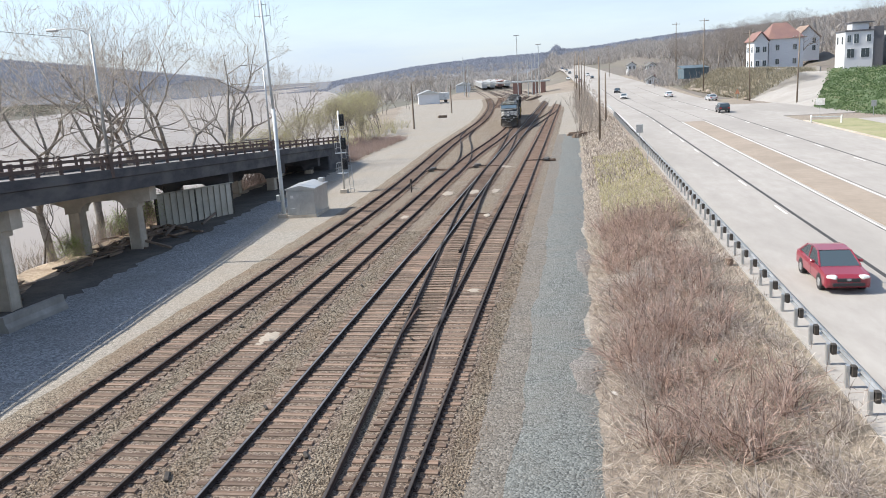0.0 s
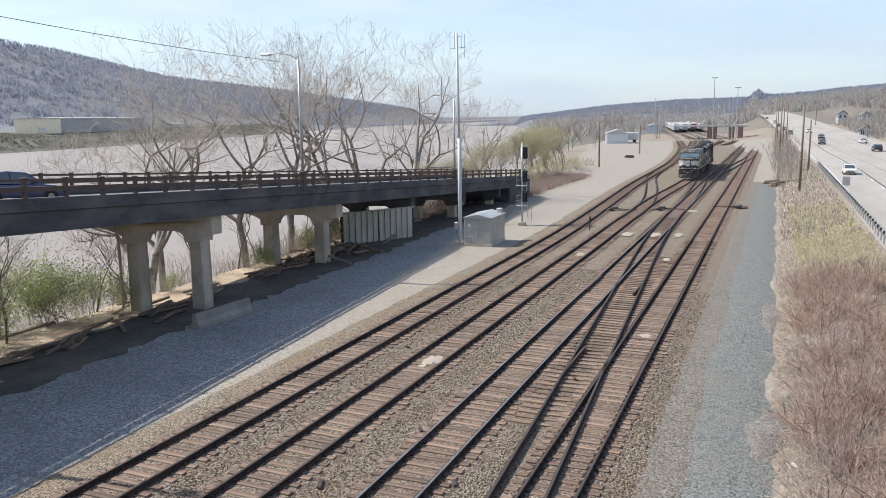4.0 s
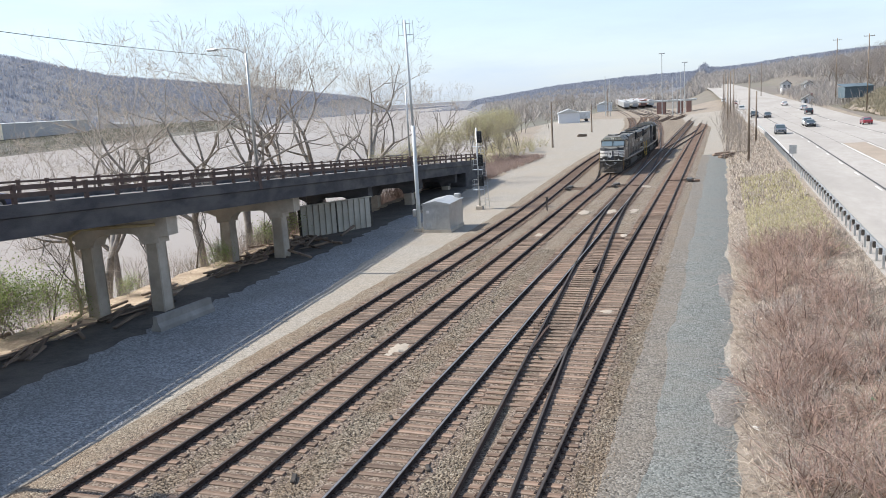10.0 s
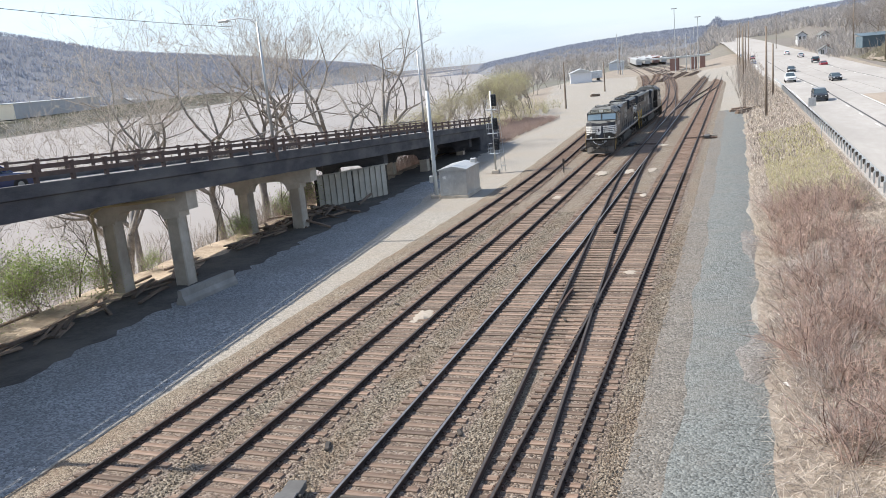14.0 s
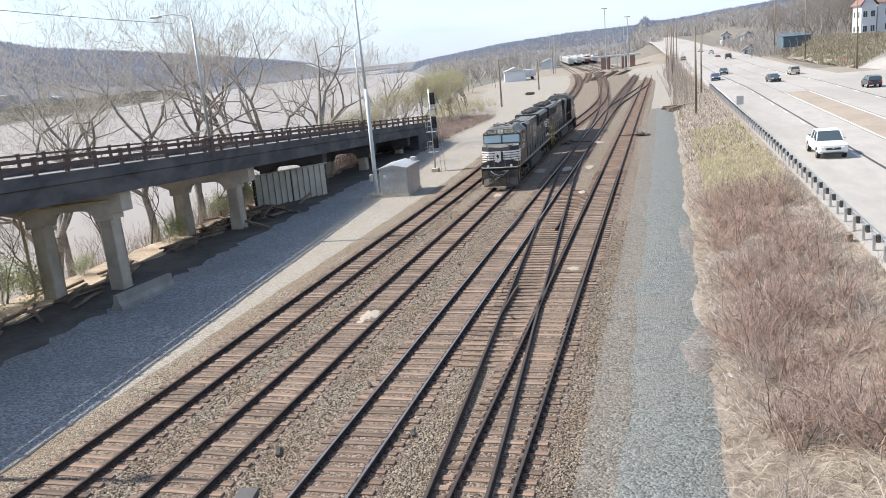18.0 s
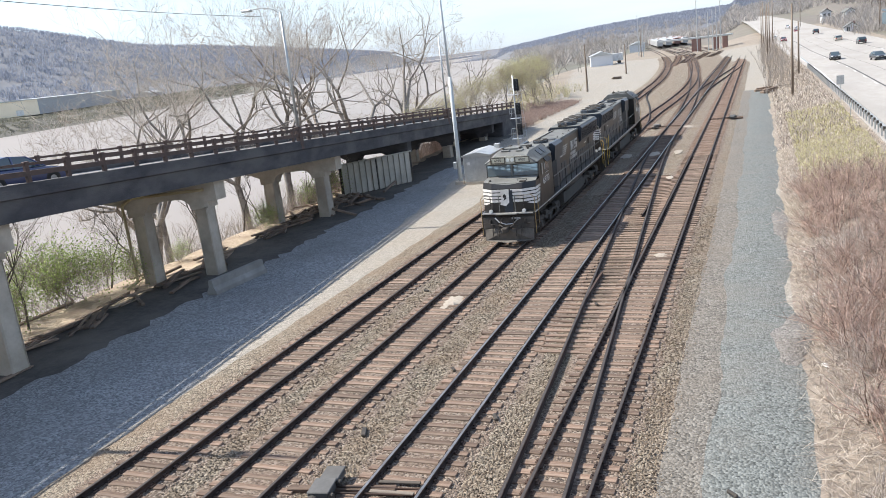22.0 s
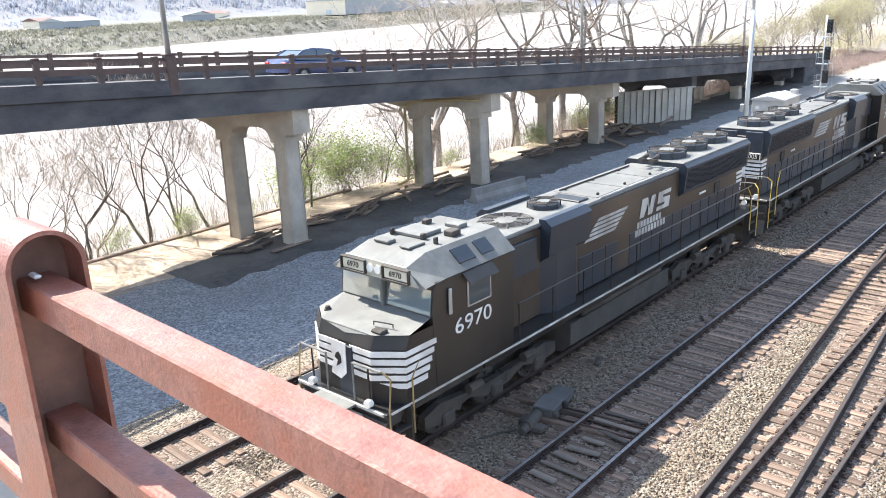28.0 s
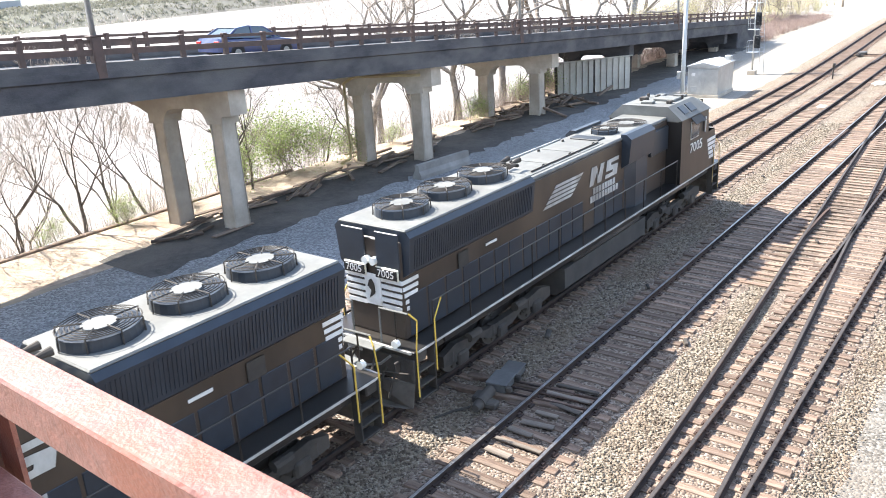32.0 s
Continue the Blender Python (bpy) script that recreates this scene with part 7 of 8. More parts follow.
AWAY = [
    ("suv", P_BLACK, "black utility vehicle driving away on the highway", [(0, 30.8, 154), (0.5, 31, 172), (1, 31, 187), (2, 30, 202), (3, 29, 212), (8, 29, 236), (32, 26, 420)]),
    ("sedan", P_WHITE, "white car driving away on the highway", [(0, 31.2, 227), (10, 29, 310), (32, 20, 520)]),
    ("sedan", P_SILVER, "silver car driving away on the highway", [(0, 36.8, 199), (4, 34, 222), (12, 30, 292), (32, 22, 480)]),
    ("sedan", P_RED, "red car driving away on the highway", [(0, 33, 40), (10, 33, 186), (11, 31, 197), (12, 30, 214), (32, 20, 520)]),
    ("suv", P_TAN, "tan utility vehicle driving away on the highway", [(0, 30, -350), (16, 29.5, 132), (17, 30.2, 161), (19, 30, 205), (32, 20, 480)]),
    ("suv", P_BLACK, "dark utility vehicle driving away on the highway", [(0, 33, -320), (18, 33, 134), (20, 32, 186), (32, 20, 470)]),
    ("sedan", P_WHITE, "white car waiting far along the highway", [(0, 19.6, 226), (1.5, 18.0, 200), (3.5, 15.3, 150), (6, 15.3, 75), (8.5, 15.4, 0), (32, 15.4, -640)]),
    ("sedan", P_BLACK, "black car far along the highway", [(0, 20.5, 262), (10, 18, 233), (13, 19, 226), (20, 18.5, 190), (32, 17, 60)]),
    ("sedan", P_WHITE, "white car far along the highway", [(0, 10, 420), (32, 15, 255)]),
    ("sedan", P_RED, "red car far along the highway", [(0, 14, 380), (32, 16, 250)]),
]
MOVERS = [(car(k, p, lb), rows, 0) for k, p, lb, rows in TRAFFIC] + [(car(k, p, lb), rows, 180 if rows[-1][2] > rows[0][2] else 0) for k, p, lb, rows in AWAY]

# ---- plants ----
def fast_quads(name, V, material):
    """A mesh of loose quads from an array of shape (n, 4, 3)."""
    n = len(V)
    me = bpy.data.meshes.new(name)
    me.vertices.add(4 * n)
    me.vertices.foreach_set("co", np.ascontiguousarray(V, dtype=np.float32).ravel())
    me.loops.add(4 * n)
    me.loops.foreach_set("vertex_index", np.arange(4 * n, dtype=np.int32))
    me.polygons.add(n)
    me.polygons.foreach_set("loop_start", np.arange(0, 4 * n, 4, dtype=np.int32))
    me.update()
    me.validate()
    me.materials.append(material)
    return me


def blades(P, H, W, lean, rng, up=0.0, curve=0.5):
    """Two-piece bent blades, one joined strip each: returns verts and quads arrays."""
    n = len(P)
    a = rng.uniform(0, 2 * np.pi, n)
    d = np.stack([np.cos(a), np.sin(a), np.zeros(n)], -1)
    side = np.stack([-np.sin(a + rng.uniform(-1, 1, n)), np.cos(a + rng.uniform(-1, 1, n)), np.zeros(n)], -1)
    L = (rng.uniform(0.2, 1.0, n) * lean)[:, None] * H[:, None]
    m1 = P + d * L * curve * 0.6 + np.array([0, 0, 1]) * H[:, None] * 0.55
    m2 = P + d * L + np.array([0, 0, 1]) * H[:, None] * (1 - 0.35 * lean)
    w = W[:, None]
    v = np.stack([P - side * w, P + side * w, m1 + side * w * 0.8, m1 - side * w * 0.8, m2 + side * w * 0.15, m2 - side * w * 0.15], 1)
    return v


def blade_mesh(name, v, material):
    n = len(v)
    me = bpy.data.meshes.new(name)
    me.vertices.add(6 * n)
    me.vertices.foreach_set("co", np.ascontiguousarray(v, dtype=np.float32).ravel())
    me.loops.add(8 * n)
    base = (np.arange(n) * 6)[:, None]
    me.loops.foreach_set("vertex_index", (base + np.array([0, 1, 2, 3, 3, 2, 4, 5])).astype(np.int32).ravel())
    me.polygons.add(2 * n)
    me.polygons.foreach_set("loop_start", np.arange(0, 8 * n, 4, dtype=np.int32))
    me.update()
    me.validate()
    me.materials.append(material)
    return me


def stuff(name, me, label, cat):
    return tagged(new(name, me), label, cat, kind="stuff")


M_STRAW = leafy("straw", (0.12, 0.093, 0.075), (0.72, 0.64, 0.55))
M_FALLEN = leafy("fallen_stems", (0.36, 0.30, 0.25), (0.70, 0.63, 0.55))
M_VERGETWIG = leafy("pinkish_grey_twigs", (0.12, 0.09, 0.078), (0.76, 0.67, 0.59))
M_TWIG = leafy("reddish_twigs", (0.11, 0.068, 0.052), (0.72, 0.54, 0.45))
M_FARBRUSH = leafy("far_bank_brush", (0.11, 0.112, 0.085), (0.21, 0.205, 0.16))
M_GREYTWIG = leafy("grey_twigs", (0.20, 0.17, 0.145), (0.44, 0.385, 0.33))
M_BANKSCRUB = leafy("bank_scrub_stems", (0.20, 0.185, 0.135), (0.40, 0.36, 0.27))
M_FARWOOD = leafy("far_bare_wood", (0.25, 0.23, 0.215), (0.43, 0.40, 0.37))
M_PALETWIG = leafy("pale_twigs", (0.32, 0.285, 0.245), (0.56, 0.51, 0.45))
# distant woods carry painted haze: a blue-grey tint for the air between
M_FARHAZE = leafy("hazy_far_woods", (0.19, 0.213, 0.265), (0.30, 0.323, 0.38))
M_NEWLEAF = leafy("yellow_green_leaves", (0.335, 0.312, 0.167), (0.484, 0.456, 0.279))
M_GREEN = leafy("fresh_green_leaves", (0.192, 0.264, 0.084), (0.408, 0.480, 0.204))
M_IVYLEAF = leafy("ivy_leaves", (0.075, 0.12, 0.05), (0.17, 0.24, 0.11))
M_GRASSB = leafy("pale_green_grass", (0.36, 0.34, 0.17), (0.66, 0.60, 0.37))
M_DULLTWIG = leafy("dull_red_twigs", (0.24, 0.175, 0.15), (0.40, 0.31, 0.27))
R = np.random.RandomState(17)


def scatter(n, x0, x1, y0, y1, power=1.0):
    x = R.uniform(x0, x1, n)
    y = y0 + (y1 - y0) * R.uniform(0, 1, n) ** power
    z = height(x, y)
    return np.stack([x, y, z], -1)


# verge between the gravel and the road: matted dead grass, red twigs, a green-gold patch
P = scatter(34000, 5.2, 12.0, 11, 72, 1.3)
stuff("dead_grass", blade_mesh("dead_grass", blades(P, R.uniform(0.12, 0.42, len(P)), R.uniform(0.006, 0.014, len(P)), 2.5, R, curve=0.8), M_STRAW), "matted dead straw grass on the verge", "grass")
P = scatter(15000, 6.4, 11.6, 50, 96)
stuff("verge_grass", blade_mesh("verge_grass", blades(P, R.uniform(0.15, 0.4, len(P)), R.uniform(0.012, 0.03, len(P)), 1.2, R), M_GRASSB), "pale green-gold grass on the verge", "grass")
P = scatter(15000, 5.4, 11.5, 72, 300)
stuff("dead_grass", blade_mesh("dead_grass", blades(P, R.uniform(0.3, 0.9, len(P)), R.uniform(0.02, 0.04, len(P)), 1.6, R), M_STRAW), "dead straw grass along the tracks", "grass")


def cane_mesh(name, L, W, material):
    """Bent canes: lines of points of shape (n, k, 3) as joined strips, tapering to their tips."""
    n, k, _ = L.shape
    t = L[:, -1] - L[:, 0]
    side = np.cross(t, R.normal(0, 1, t.shape))
    side /= np.linalg.norm(side, axis=1)[:, None] + 1e-9
    w = (W[:, None] * np.linspace(1, 0.3, k))[:, :, None] * side[:, None]
    v = np.stack([L - w, L + w], 2).reshape(-1, 3)
    q = np.arange(n)[:, None] * 2 * k + np.arange(k - 1) * 2
    f = np.stack([q, q + 1, q + 3, q + 2], -1).reshape(-1, 4)
    me = bpy.data.meshes.new(name)
    me.vertices.add(len(v))
    me.vertices.foreach_set("co", v.astype(np.float32).ravel())
    me.loops.add(f.size)
    me.loops.foreach_set("vertex_index", f.astype(np.int32).ravel())
    me.polygons.add(len(f))
    me.polygons.foreach_set("loop_start", np.arange(0, f.size, 4, dtype=np.int32))
    me.update()
    me.validate()
    me.materials.append(material)
    return me


def canes(P, D, length, droop, k=5):
    """Lines that start at P along D and bow down towards their tips."""
    u = np.linspace(0, 1, k)[None, :, None]
    L = P[:, None] + D[:, None] * u * length[:, None, None]
    L[:, :, 2] -= (droop * length)[:, None] * np.linspace(0, 1, k) ** 2
    return L + R.normal(0, 1, L.shape) * (length[:, None, None] * 0.025) * u


def shrub_mesh(material, h, stems):
    a, tilt = R.uniform(0, 2 * np.pi, stems), R.uniform(0.1, 1.05, stems)
    D = np.stack([np.cos(a) * np.sin(tilt), np.sin(a) * np.sin(tilt), np.cos(tilt)], -1)
    P = np.stack([R.normal(0, 0.13, stems), R.normal(0, 0.13, stems), np.full(stems, -0.03)], -1)
    ln = h * R.uniform(0.65, 1.25, stems)
    main = canes(P, D, ln, R.uniform(0.05, 0.4, stems))
    sets, widths = [main], [R.uniform(0.011, 0.021, stems)]
    for _ in range(5):
        i = R.randint(2, 5, stems)
        p = main[np.arange(stems), i]
        d = D + R.normal(0, 0.55, D.shape) + (0, 0, 0.1)
        d /= np.linalg.norm(d, axis=1)[:, None]
        sets.append(canes(p, d, ln * R.uniform(0.18, 0.5, stems), R.uniform(0.0, 0.3, stems)))
        widths.append(R.uniform(0.006, 0.011, stems))
    return cane_mesh("canes", np.concatenate(sets), np.concatenate(widths), material)


def shrubs(n, x0, x1, y0, y1, meshes, k0, k1, label, group, power=1.0):
    C = scatter(n, x0, x1, y0, y1, power)
    for i, (x, y, z) in enumerate(C):
        sh_ = part("shrub", meshes[i % len(meshes)], None)
        k = R.uniform(k0, k1)
        sh_.matrix_basis = pose(x, y, z - 0.02, R.uniform(-8, 8), R.uniform(-8, 8), R.uniform(0, 360)) @ Matrix.Diagonal((k, k, k * R.uniform(0.8, 1.1), 1))
        tagged(sh_, label, "shrub", group)


def thicket(n, stems, x0, x1, y0, y1, h0, h1, material, name, label, w=0.011, power=1.0, spread=0.45):
    """Clumps of thin leafless stems that fan out from their roots, with side twigs."""
    C = scatter(n, x0, x1, y0, y1, power)
    P = np.repeat(C, stems, 0) + np.concatenate([R.normal(0, 0.12, (n * stems, 2)), np.zeros((n * stems, 1))], 1)
    H = np.repeat(R.uniform(h0, h1, n), stems) * R.uniform(0.6, 1.0, n * stems)
    v = blades(P, H, R.uniform(0.6, 1.2, n * stems) * w, spread, R, curve=0.9)
    tip, mid = v[:, 4:].mean(1), v[:, 2:4].mean(1)
    sides = []
    for k in range(3):
        q = mid + (tip - mid) * R.uniform(-0.3, 0.8, len(mid))[:, None]
        sides.append(blades(q, H * R.uniform(0.2, 0.4, len(mid)), R.uniform(0.5, 0.8, len(mid)) * w, 1.0, R))
    return stuff(name, blade_mesh(name, np.concatenate([v] + sides), material), label, "shrub")


RED_SHRUB = [shrub_mesh(M_TWIG, 1.5, 34) for _ in range(5)]
GREY_SHRUB = [shrub_mesh(M_VERGETWIG, 1.1, 30) for _ in range(5)]
shrubs(95, 6.1, 10.4, 19, 54, RED_SHRUB, 0.75, 1.3, "leafless reddish twig shrub on the verge", "red shrubs on the verge")
shrubs(105, 5.9, 11.4, 11, 40, GREY_SHRUB, 0.55, 1.25, "leafless pinkish-grey shrub in the dead grass", "grey shrubs on the verge", 1.2)
# long stems lying about
P = scatter(4200, 5.4, 11.4, 11, 46, 1.3)
P[:, 2] += R.uniform(0.02, 0.2, len(P))
a_ = R.uniform(0, 2 * np.pi, len(P))
D = np.stack([np.cos(a_), np.sin(a_), R.uniform(-0.02, 0.35, len(P))], -1)
stuff("fallen_stem", cane_mesh("fallen_stem", canes(P, D, R.uniform(0.4, 1.2, len(P)), R.uniform(0.0, 0.35, len(P))), R.uniform(0.005, 0.011, len(P)), M_FALLEN), "long pale fallen stems on the verge", "grass")
thicket(120, 12, 8.0, 11.6, 28, 56, 0.5, 1.2, M_GREYTWIG, "grey_brush", "leafless grey-brown brush below the guardrail")
thicket(90, 10, 4.5, 8.5, 125, 330, 1.5, 7.0, M_GREYTWIG, "lineside_scrub", "tall leafless scrub beside the far tracks", 0.03, 1.0)
thicket(1500, 12, -36, -25.5, 104, 142, 0.5, 1.3, M_DULLTWIG, "red_twig_brush", "low dull reddish brush beside the lot", 0.014, spread=0.9)
M_BUDTWIG = leafy("budding_twigs", (0.30, 0.265, 0.17), (0.56, 0.52, 0.35))
thicket(140, 16, -47, -30.5, 100, 182, 1.5, 3.6, M_BUDTWIG, "budding_brush", "tall brush with pale yellow buds beside the lot", 0.022, spread=0.9)
thicket(420, 9, -37, -30.4, -6, 66, 1.6, 4.2, M_GREYTWIG, "bank_brush", "fine leafless saplings on the river bank", 0.009, spread=0.8)
thicket(150, 12, -42, -31, -10, 98, 0.8, 2.6, M_GREYTWIG, "bank_brush", "leafless brush on the river bank", 0.018)
thicket(700, 12, -40, -31.5, 58, 100, 1.2, 3.6, M_DULLTWIG, "bank_brush", "tan leafless brush on the bank beyond the viaduct", 0.016, spread=0.8)
P = scatter(9000, -130, -20, 60, 900)
P[:, 0] += -355 - 20 + bank_shift(P[:, 1]) + 75
P[:, 2] = height(P[:, 0], P[:, 1])
P = P[P[:, 2] > RIVER_Z + 0.3]
P = np.repeat(P, 6, 0) + np.concatenate([R.normal(0, 1.2, (len(P) * 6, 2)), np.zeros((len(P) * 6, 1))], 1)
P = P[~((abs((P[:, 0] + 503) * 0.915 + (P[:, 1] - 487.5) * 0.403) < 22) & (abs(P[:, 1] - 487) < 95))]
stuff("far_bank_brush", blade_mesh("far_bank_brush", blades(P, R.uniform(0.8, 2.6, len(P)), R.uniform(0.15, 0.35, len(P)), 1.3, R, curve=0.9), M_FARBRUSH), "grey-green brush along the far river bank", "shrub")


def forest(n, x0, x1, y0, y1, h0, h1, w, material, label, keep=None):
    P = scatter(n, x0, x1, y0, y1)
    if keep is not None:
        P = P[keep(P)]
    P = np.repeat(P, 7, 0) + np.concatenate([R.normal(0, 1.7, (len(P) * 7, 2)), np.zeros((len(P) * 7, 1))], 1)
    P[:, 2] -= 0.5
    H = np.repeat(R.uniform(h0, h1, len(P) // 7), 7) * R.uniform(0.55, 1.0, len(P))
    stuff("woods", blade_mesh("woods", blades(P, H, R.uniform(0.5, 1.3, len(P)) * w, 0.8, R, curve=0.9), material), label, "woods")


forest(30000, -1180, -545, -150, 2500, 5, 10, 0.4, M_FARHAZE, "leafless woods on the hill across the river", lambda P: P[:, 0] < -560 + 0.35 * bank_shift(P[:, 1]))
forest(1500, -385, -348, 60, 620, 1.5, 3.5, 0.16, M_FARWOOD, "low leafless brush on the far river bank")
forest(16000, -520, 560, 1300, 2250, 4, 8, 0.4, M_FARHAZE, "leafless woods on the ridge far ahead")
forest(5200, 66, 360, 290, 1150, 8, 15, 0.3, M_FARWOOD, "leafless woods on the hillside beyond the houses")
forest(700, 58, 150, 285, 460, 6, 12, 0.14, M_FARWOOD, "leafless woods behind the houses")
forest(1500, -10, 120, 800, 1350, 6, 12, 0.3, M_FARWOOD, "leafless trees far along the road")
forest(900, 34, 62, 285, 480, 3, 8, 0.10, M_FARWOOD, "leafless trees among the small houses by the road")
forest(1600, -330, -70, 520, 1500, 6, 12, 0.3, M_FARWOOD, "leafless woods beyond the yard", lambda P: P[:, 2] > -4)
forest(600, -60, 2, 640, 1200, 6, 12, 0.35, M_FARWOOD, "leafless trees where the tracks vanish")
forest(400, 95, 170, 235, 300, 8, 14, 0.14, M_FARWOOD, "leafless woods above the houses")
forest(420, -140, -62, 330, 800, 5, 11, 0.25, M_FARWOOD, "leafless trees beyond the yard")


def leaves(C, n, spread, size, rng):
    """n leaf quads round each of the points C."""
    P = np.repeat(C, n, 0) + rng.normal(0, 1, (len(C) * n, 3)) * spread
    a, b = rng.normal(0, 1, (len(P), 3)), rng.normal(0, 1, (len(P), 3))
    a /= np.linalg.norm(a, axis=1)[:, None]
    b = np.cross(a, b)
    b /= np.linalg.norm(b, axis=1)[:, None]
    s = (rng.uniform(0.5, 1.2, len(P)) * size)[:, None]
    return np.stack([P - a * s, P - b * s * 0.6, P + a * s, P + b * s * 0.6], 1)


# ivy over the steep bank
u, w_ = R.uniform(0, 1, 16000), R.uniform(0, 1, 16000)
A = np.array([46.6, 152.5, 0.9]) + u[:, None] * np.array([10.4, -102.5, 0])
B = np.array([62.5, 199, 6.4]) + u[:, None] * np.array([23.5, -79, 1.9])
P = A + (B - A) * w_[:, None]
stuff("ivy", fast_quads("ivy", leaves(P, 3, 0.3, 0.2, R), M_IVYLEAF), "green ivy leaves on the steep bank", "ivy")


class Tree:
    """A leafless tree: limbs as tapered tubes, twigs as thin strips."""

    def __init__(self, seed, h, spread, depth=5, lean=0.0, forks=3, trunk=0.02, first=0.36, taper=0.62, up=0.10):
        self.up = up
        self.r, self.first, self.h, self.taper = random.Random(seed), first, h, taper
        self.limbs, self.tips, self.twigs = Geo(), [], []
        d = Vector((self.r.uniform(-1, 1) * lean, self.r.uniform(-1, 1) * lean, 1)).normalized()
        self.depth = depth
        self.grow(Vector((0, 0, -0.4)), d, h * self.first, h * trunk, 0, spread, forks)

    def grow(self, p, d, length, r, lvl, spread, forks):
        rr = self.r
        n = 4 if lvl < 2 else 3
        seg = length / n
        pts = [p]
        for i in range(n):
            d = (d + Vector((rr.gauss(0, 0.10), rr.gauss(0, 0.10), rr.gauss(0.07, 0.06)))).normalized()
            pts.append(pts[-1] + d * seg)
        sides = (8, 6, 5, 4, 3, 3)[min(lvl, 5)]
        tip = r * self.taper
        for i, (a, b) in enumerate(zip(pts, pts[1:])):
            ra, rb = r + (tip - r) * i / n, r + (tip - r) * (i + 1) / n
            if lvl <= 3:
                self.limbs.cyl(a, b, ra, rb, sides, False)
            else:
                self.twigs.append((a, b, ra))
        if lvl >= self.depth:
            self.tips.append(pts[-1])
            return
        kids = forks + (1 if rr.random() < 0.75 else 0)
        for k in range(kids):
            at = pts[-1] if k < 2 else pts[rr.randint(2 if lvl else 3, n)]
            az, tilt = rr.uniform(0, 2 * math.pi), rr.uniform(0.28, 0.75) * spread
            x = d.orthogonal().normalized()
            y = d.cross(x)
            nd = (d * math.cos(tilt) + (x * math.cos(az) + y * math.sin(az)) * math.sin(tilt) + Vector((0, 0, self.up))).normalized()
            self.grow(at, nd, length * rr.uniform(0.62, 0.84), tip * rr.uniform(0.66, 0.92), lvl + 1, spread, forks)

    def build(self, name, label, bark, twigm, leaf=None, nleaf=3, lsize=0.1, lspread=0.35):
        k = self.h / max(q.z for q in self.tips)
        self.limbs.v = [(x * k, y * k, z * k) for x, y, z in self.limbs.v]
        self.twigs = [(a * k, b * k, w * k) for a, b, w in self.twigs]
        self.tips = [q * k for q in self.tips]
        t = thing(name, label, "tree", group="trees by the river")
        part("trunk", self.limbs, bark, t, smooth=True, raw=True)
        if self.twigs:
            a = np.array([q[0] for q in self.twigs])
            b = np.array([q[1] for q in self.twigs])
            w = np.array([max(q[2] * 0.7, 0.0045 + self.h * 0.0002) for q in self.twigs])[:, None]
            ax = b - a
            s1 = np.cross(ax, np.random.RandomState(2).normal(0, 1, ax.shape))
            s1 /= np.linalg.norm(s1, axis=1)[:, None] + 1e-9
            s2 = np.cross(ax, s1)
            s2 /= np.linalg.norm(s2, axis=1)[:, None] + 1e-9
            V = np.concatenate([np.stack([a - s * w, a + s * w, b + s * w * 0.7, b - s * w * 0.7], 1) for s in (s1, s2)])
            crown = part("crown", fast_quads("crown", V, twigm), None, t, "bare twigs")
            if leaf:
                part("leaves", fast_quads("leaves", leaves(np.array([tuple(q) for q in self.tips]), nleaf, lspread, lsize, np.random.RandomState(4)), leaf), None, crown, "small new leaves")
        return t


M_PALEBARK = mat("pale_grey_bark", (0.15, 0.13, 0.11), (0.28, 0.25, 0.215), 2.0, (0.46, 0.43, 0.39), 0.4, 0.5, 0.95, bump=0.4, bscale=14)
big = [Tree(s, 26.0, sp, 7, 0.16, 2, 0.0145, 0.23, 0.66, 0.03).build("tree", "tall leafless pale grey tree by the river", M_PALEBARK if s != 5 else M_BARK, M_PALETWIG if s != 5 else M_GREYTWIG) for s, sp in ((1, 1.4), (2, 1.25), (5, 1.45), (8, 1.3))]
M_BARKDARK = mat("dark_bark", (0.085, 0.072, 0.06), (0.17, 0.145, 0.12), 2.0, (0.2, 0.175, 0.15), 0.4, 0.4, 0.95, bump=0.4, bscale=14)
small = [Tree(s, 9.5, 1.15, 6, 0.6, 2, 0.013, 0.34).build("tree", "slender leaning leafless tree on the river bank", M_BARKDARK, M_GREYTWIG) for s in (11, 12, 13, 14)]
budding = [Tree(s, 9, 1.05, 5, 0.5, 3, 0.010, 0.2, 0.6, 0.05).build("tree", "bushy tree with pale yellow-green new leaves", M_BARK, M_GREYTWIG, M_NEWLEAF, 3, 0.085, 0.6) for s in (21, 22, 23)]
bush = [Tree(s, 3.0, 1.5, 4, 0.4, 4, 0.010).build("bush", "fresh green bush on the river bank", M_BARK, M_GREYTWIG, M_GREEN, 4, 0.055, 0.45) for s in (31, 32)]


def plant(pool, spots, seed):
    rng = random.Random(seed)
    for i, (x, y, k) in enumerate(spots):
        src = pool[i % len(pool)]
        m = pose(x, y, float(height(np.array(x), np.array(y))) - 0.1, 0, 0, rng.uniform(0, 360))
        if i < len(pool):
            src.matrix_basis = m
            src.scale = (k, k, k)
        else:
            c = copy_thing(src, m)
            c.scale = (k, k, k)


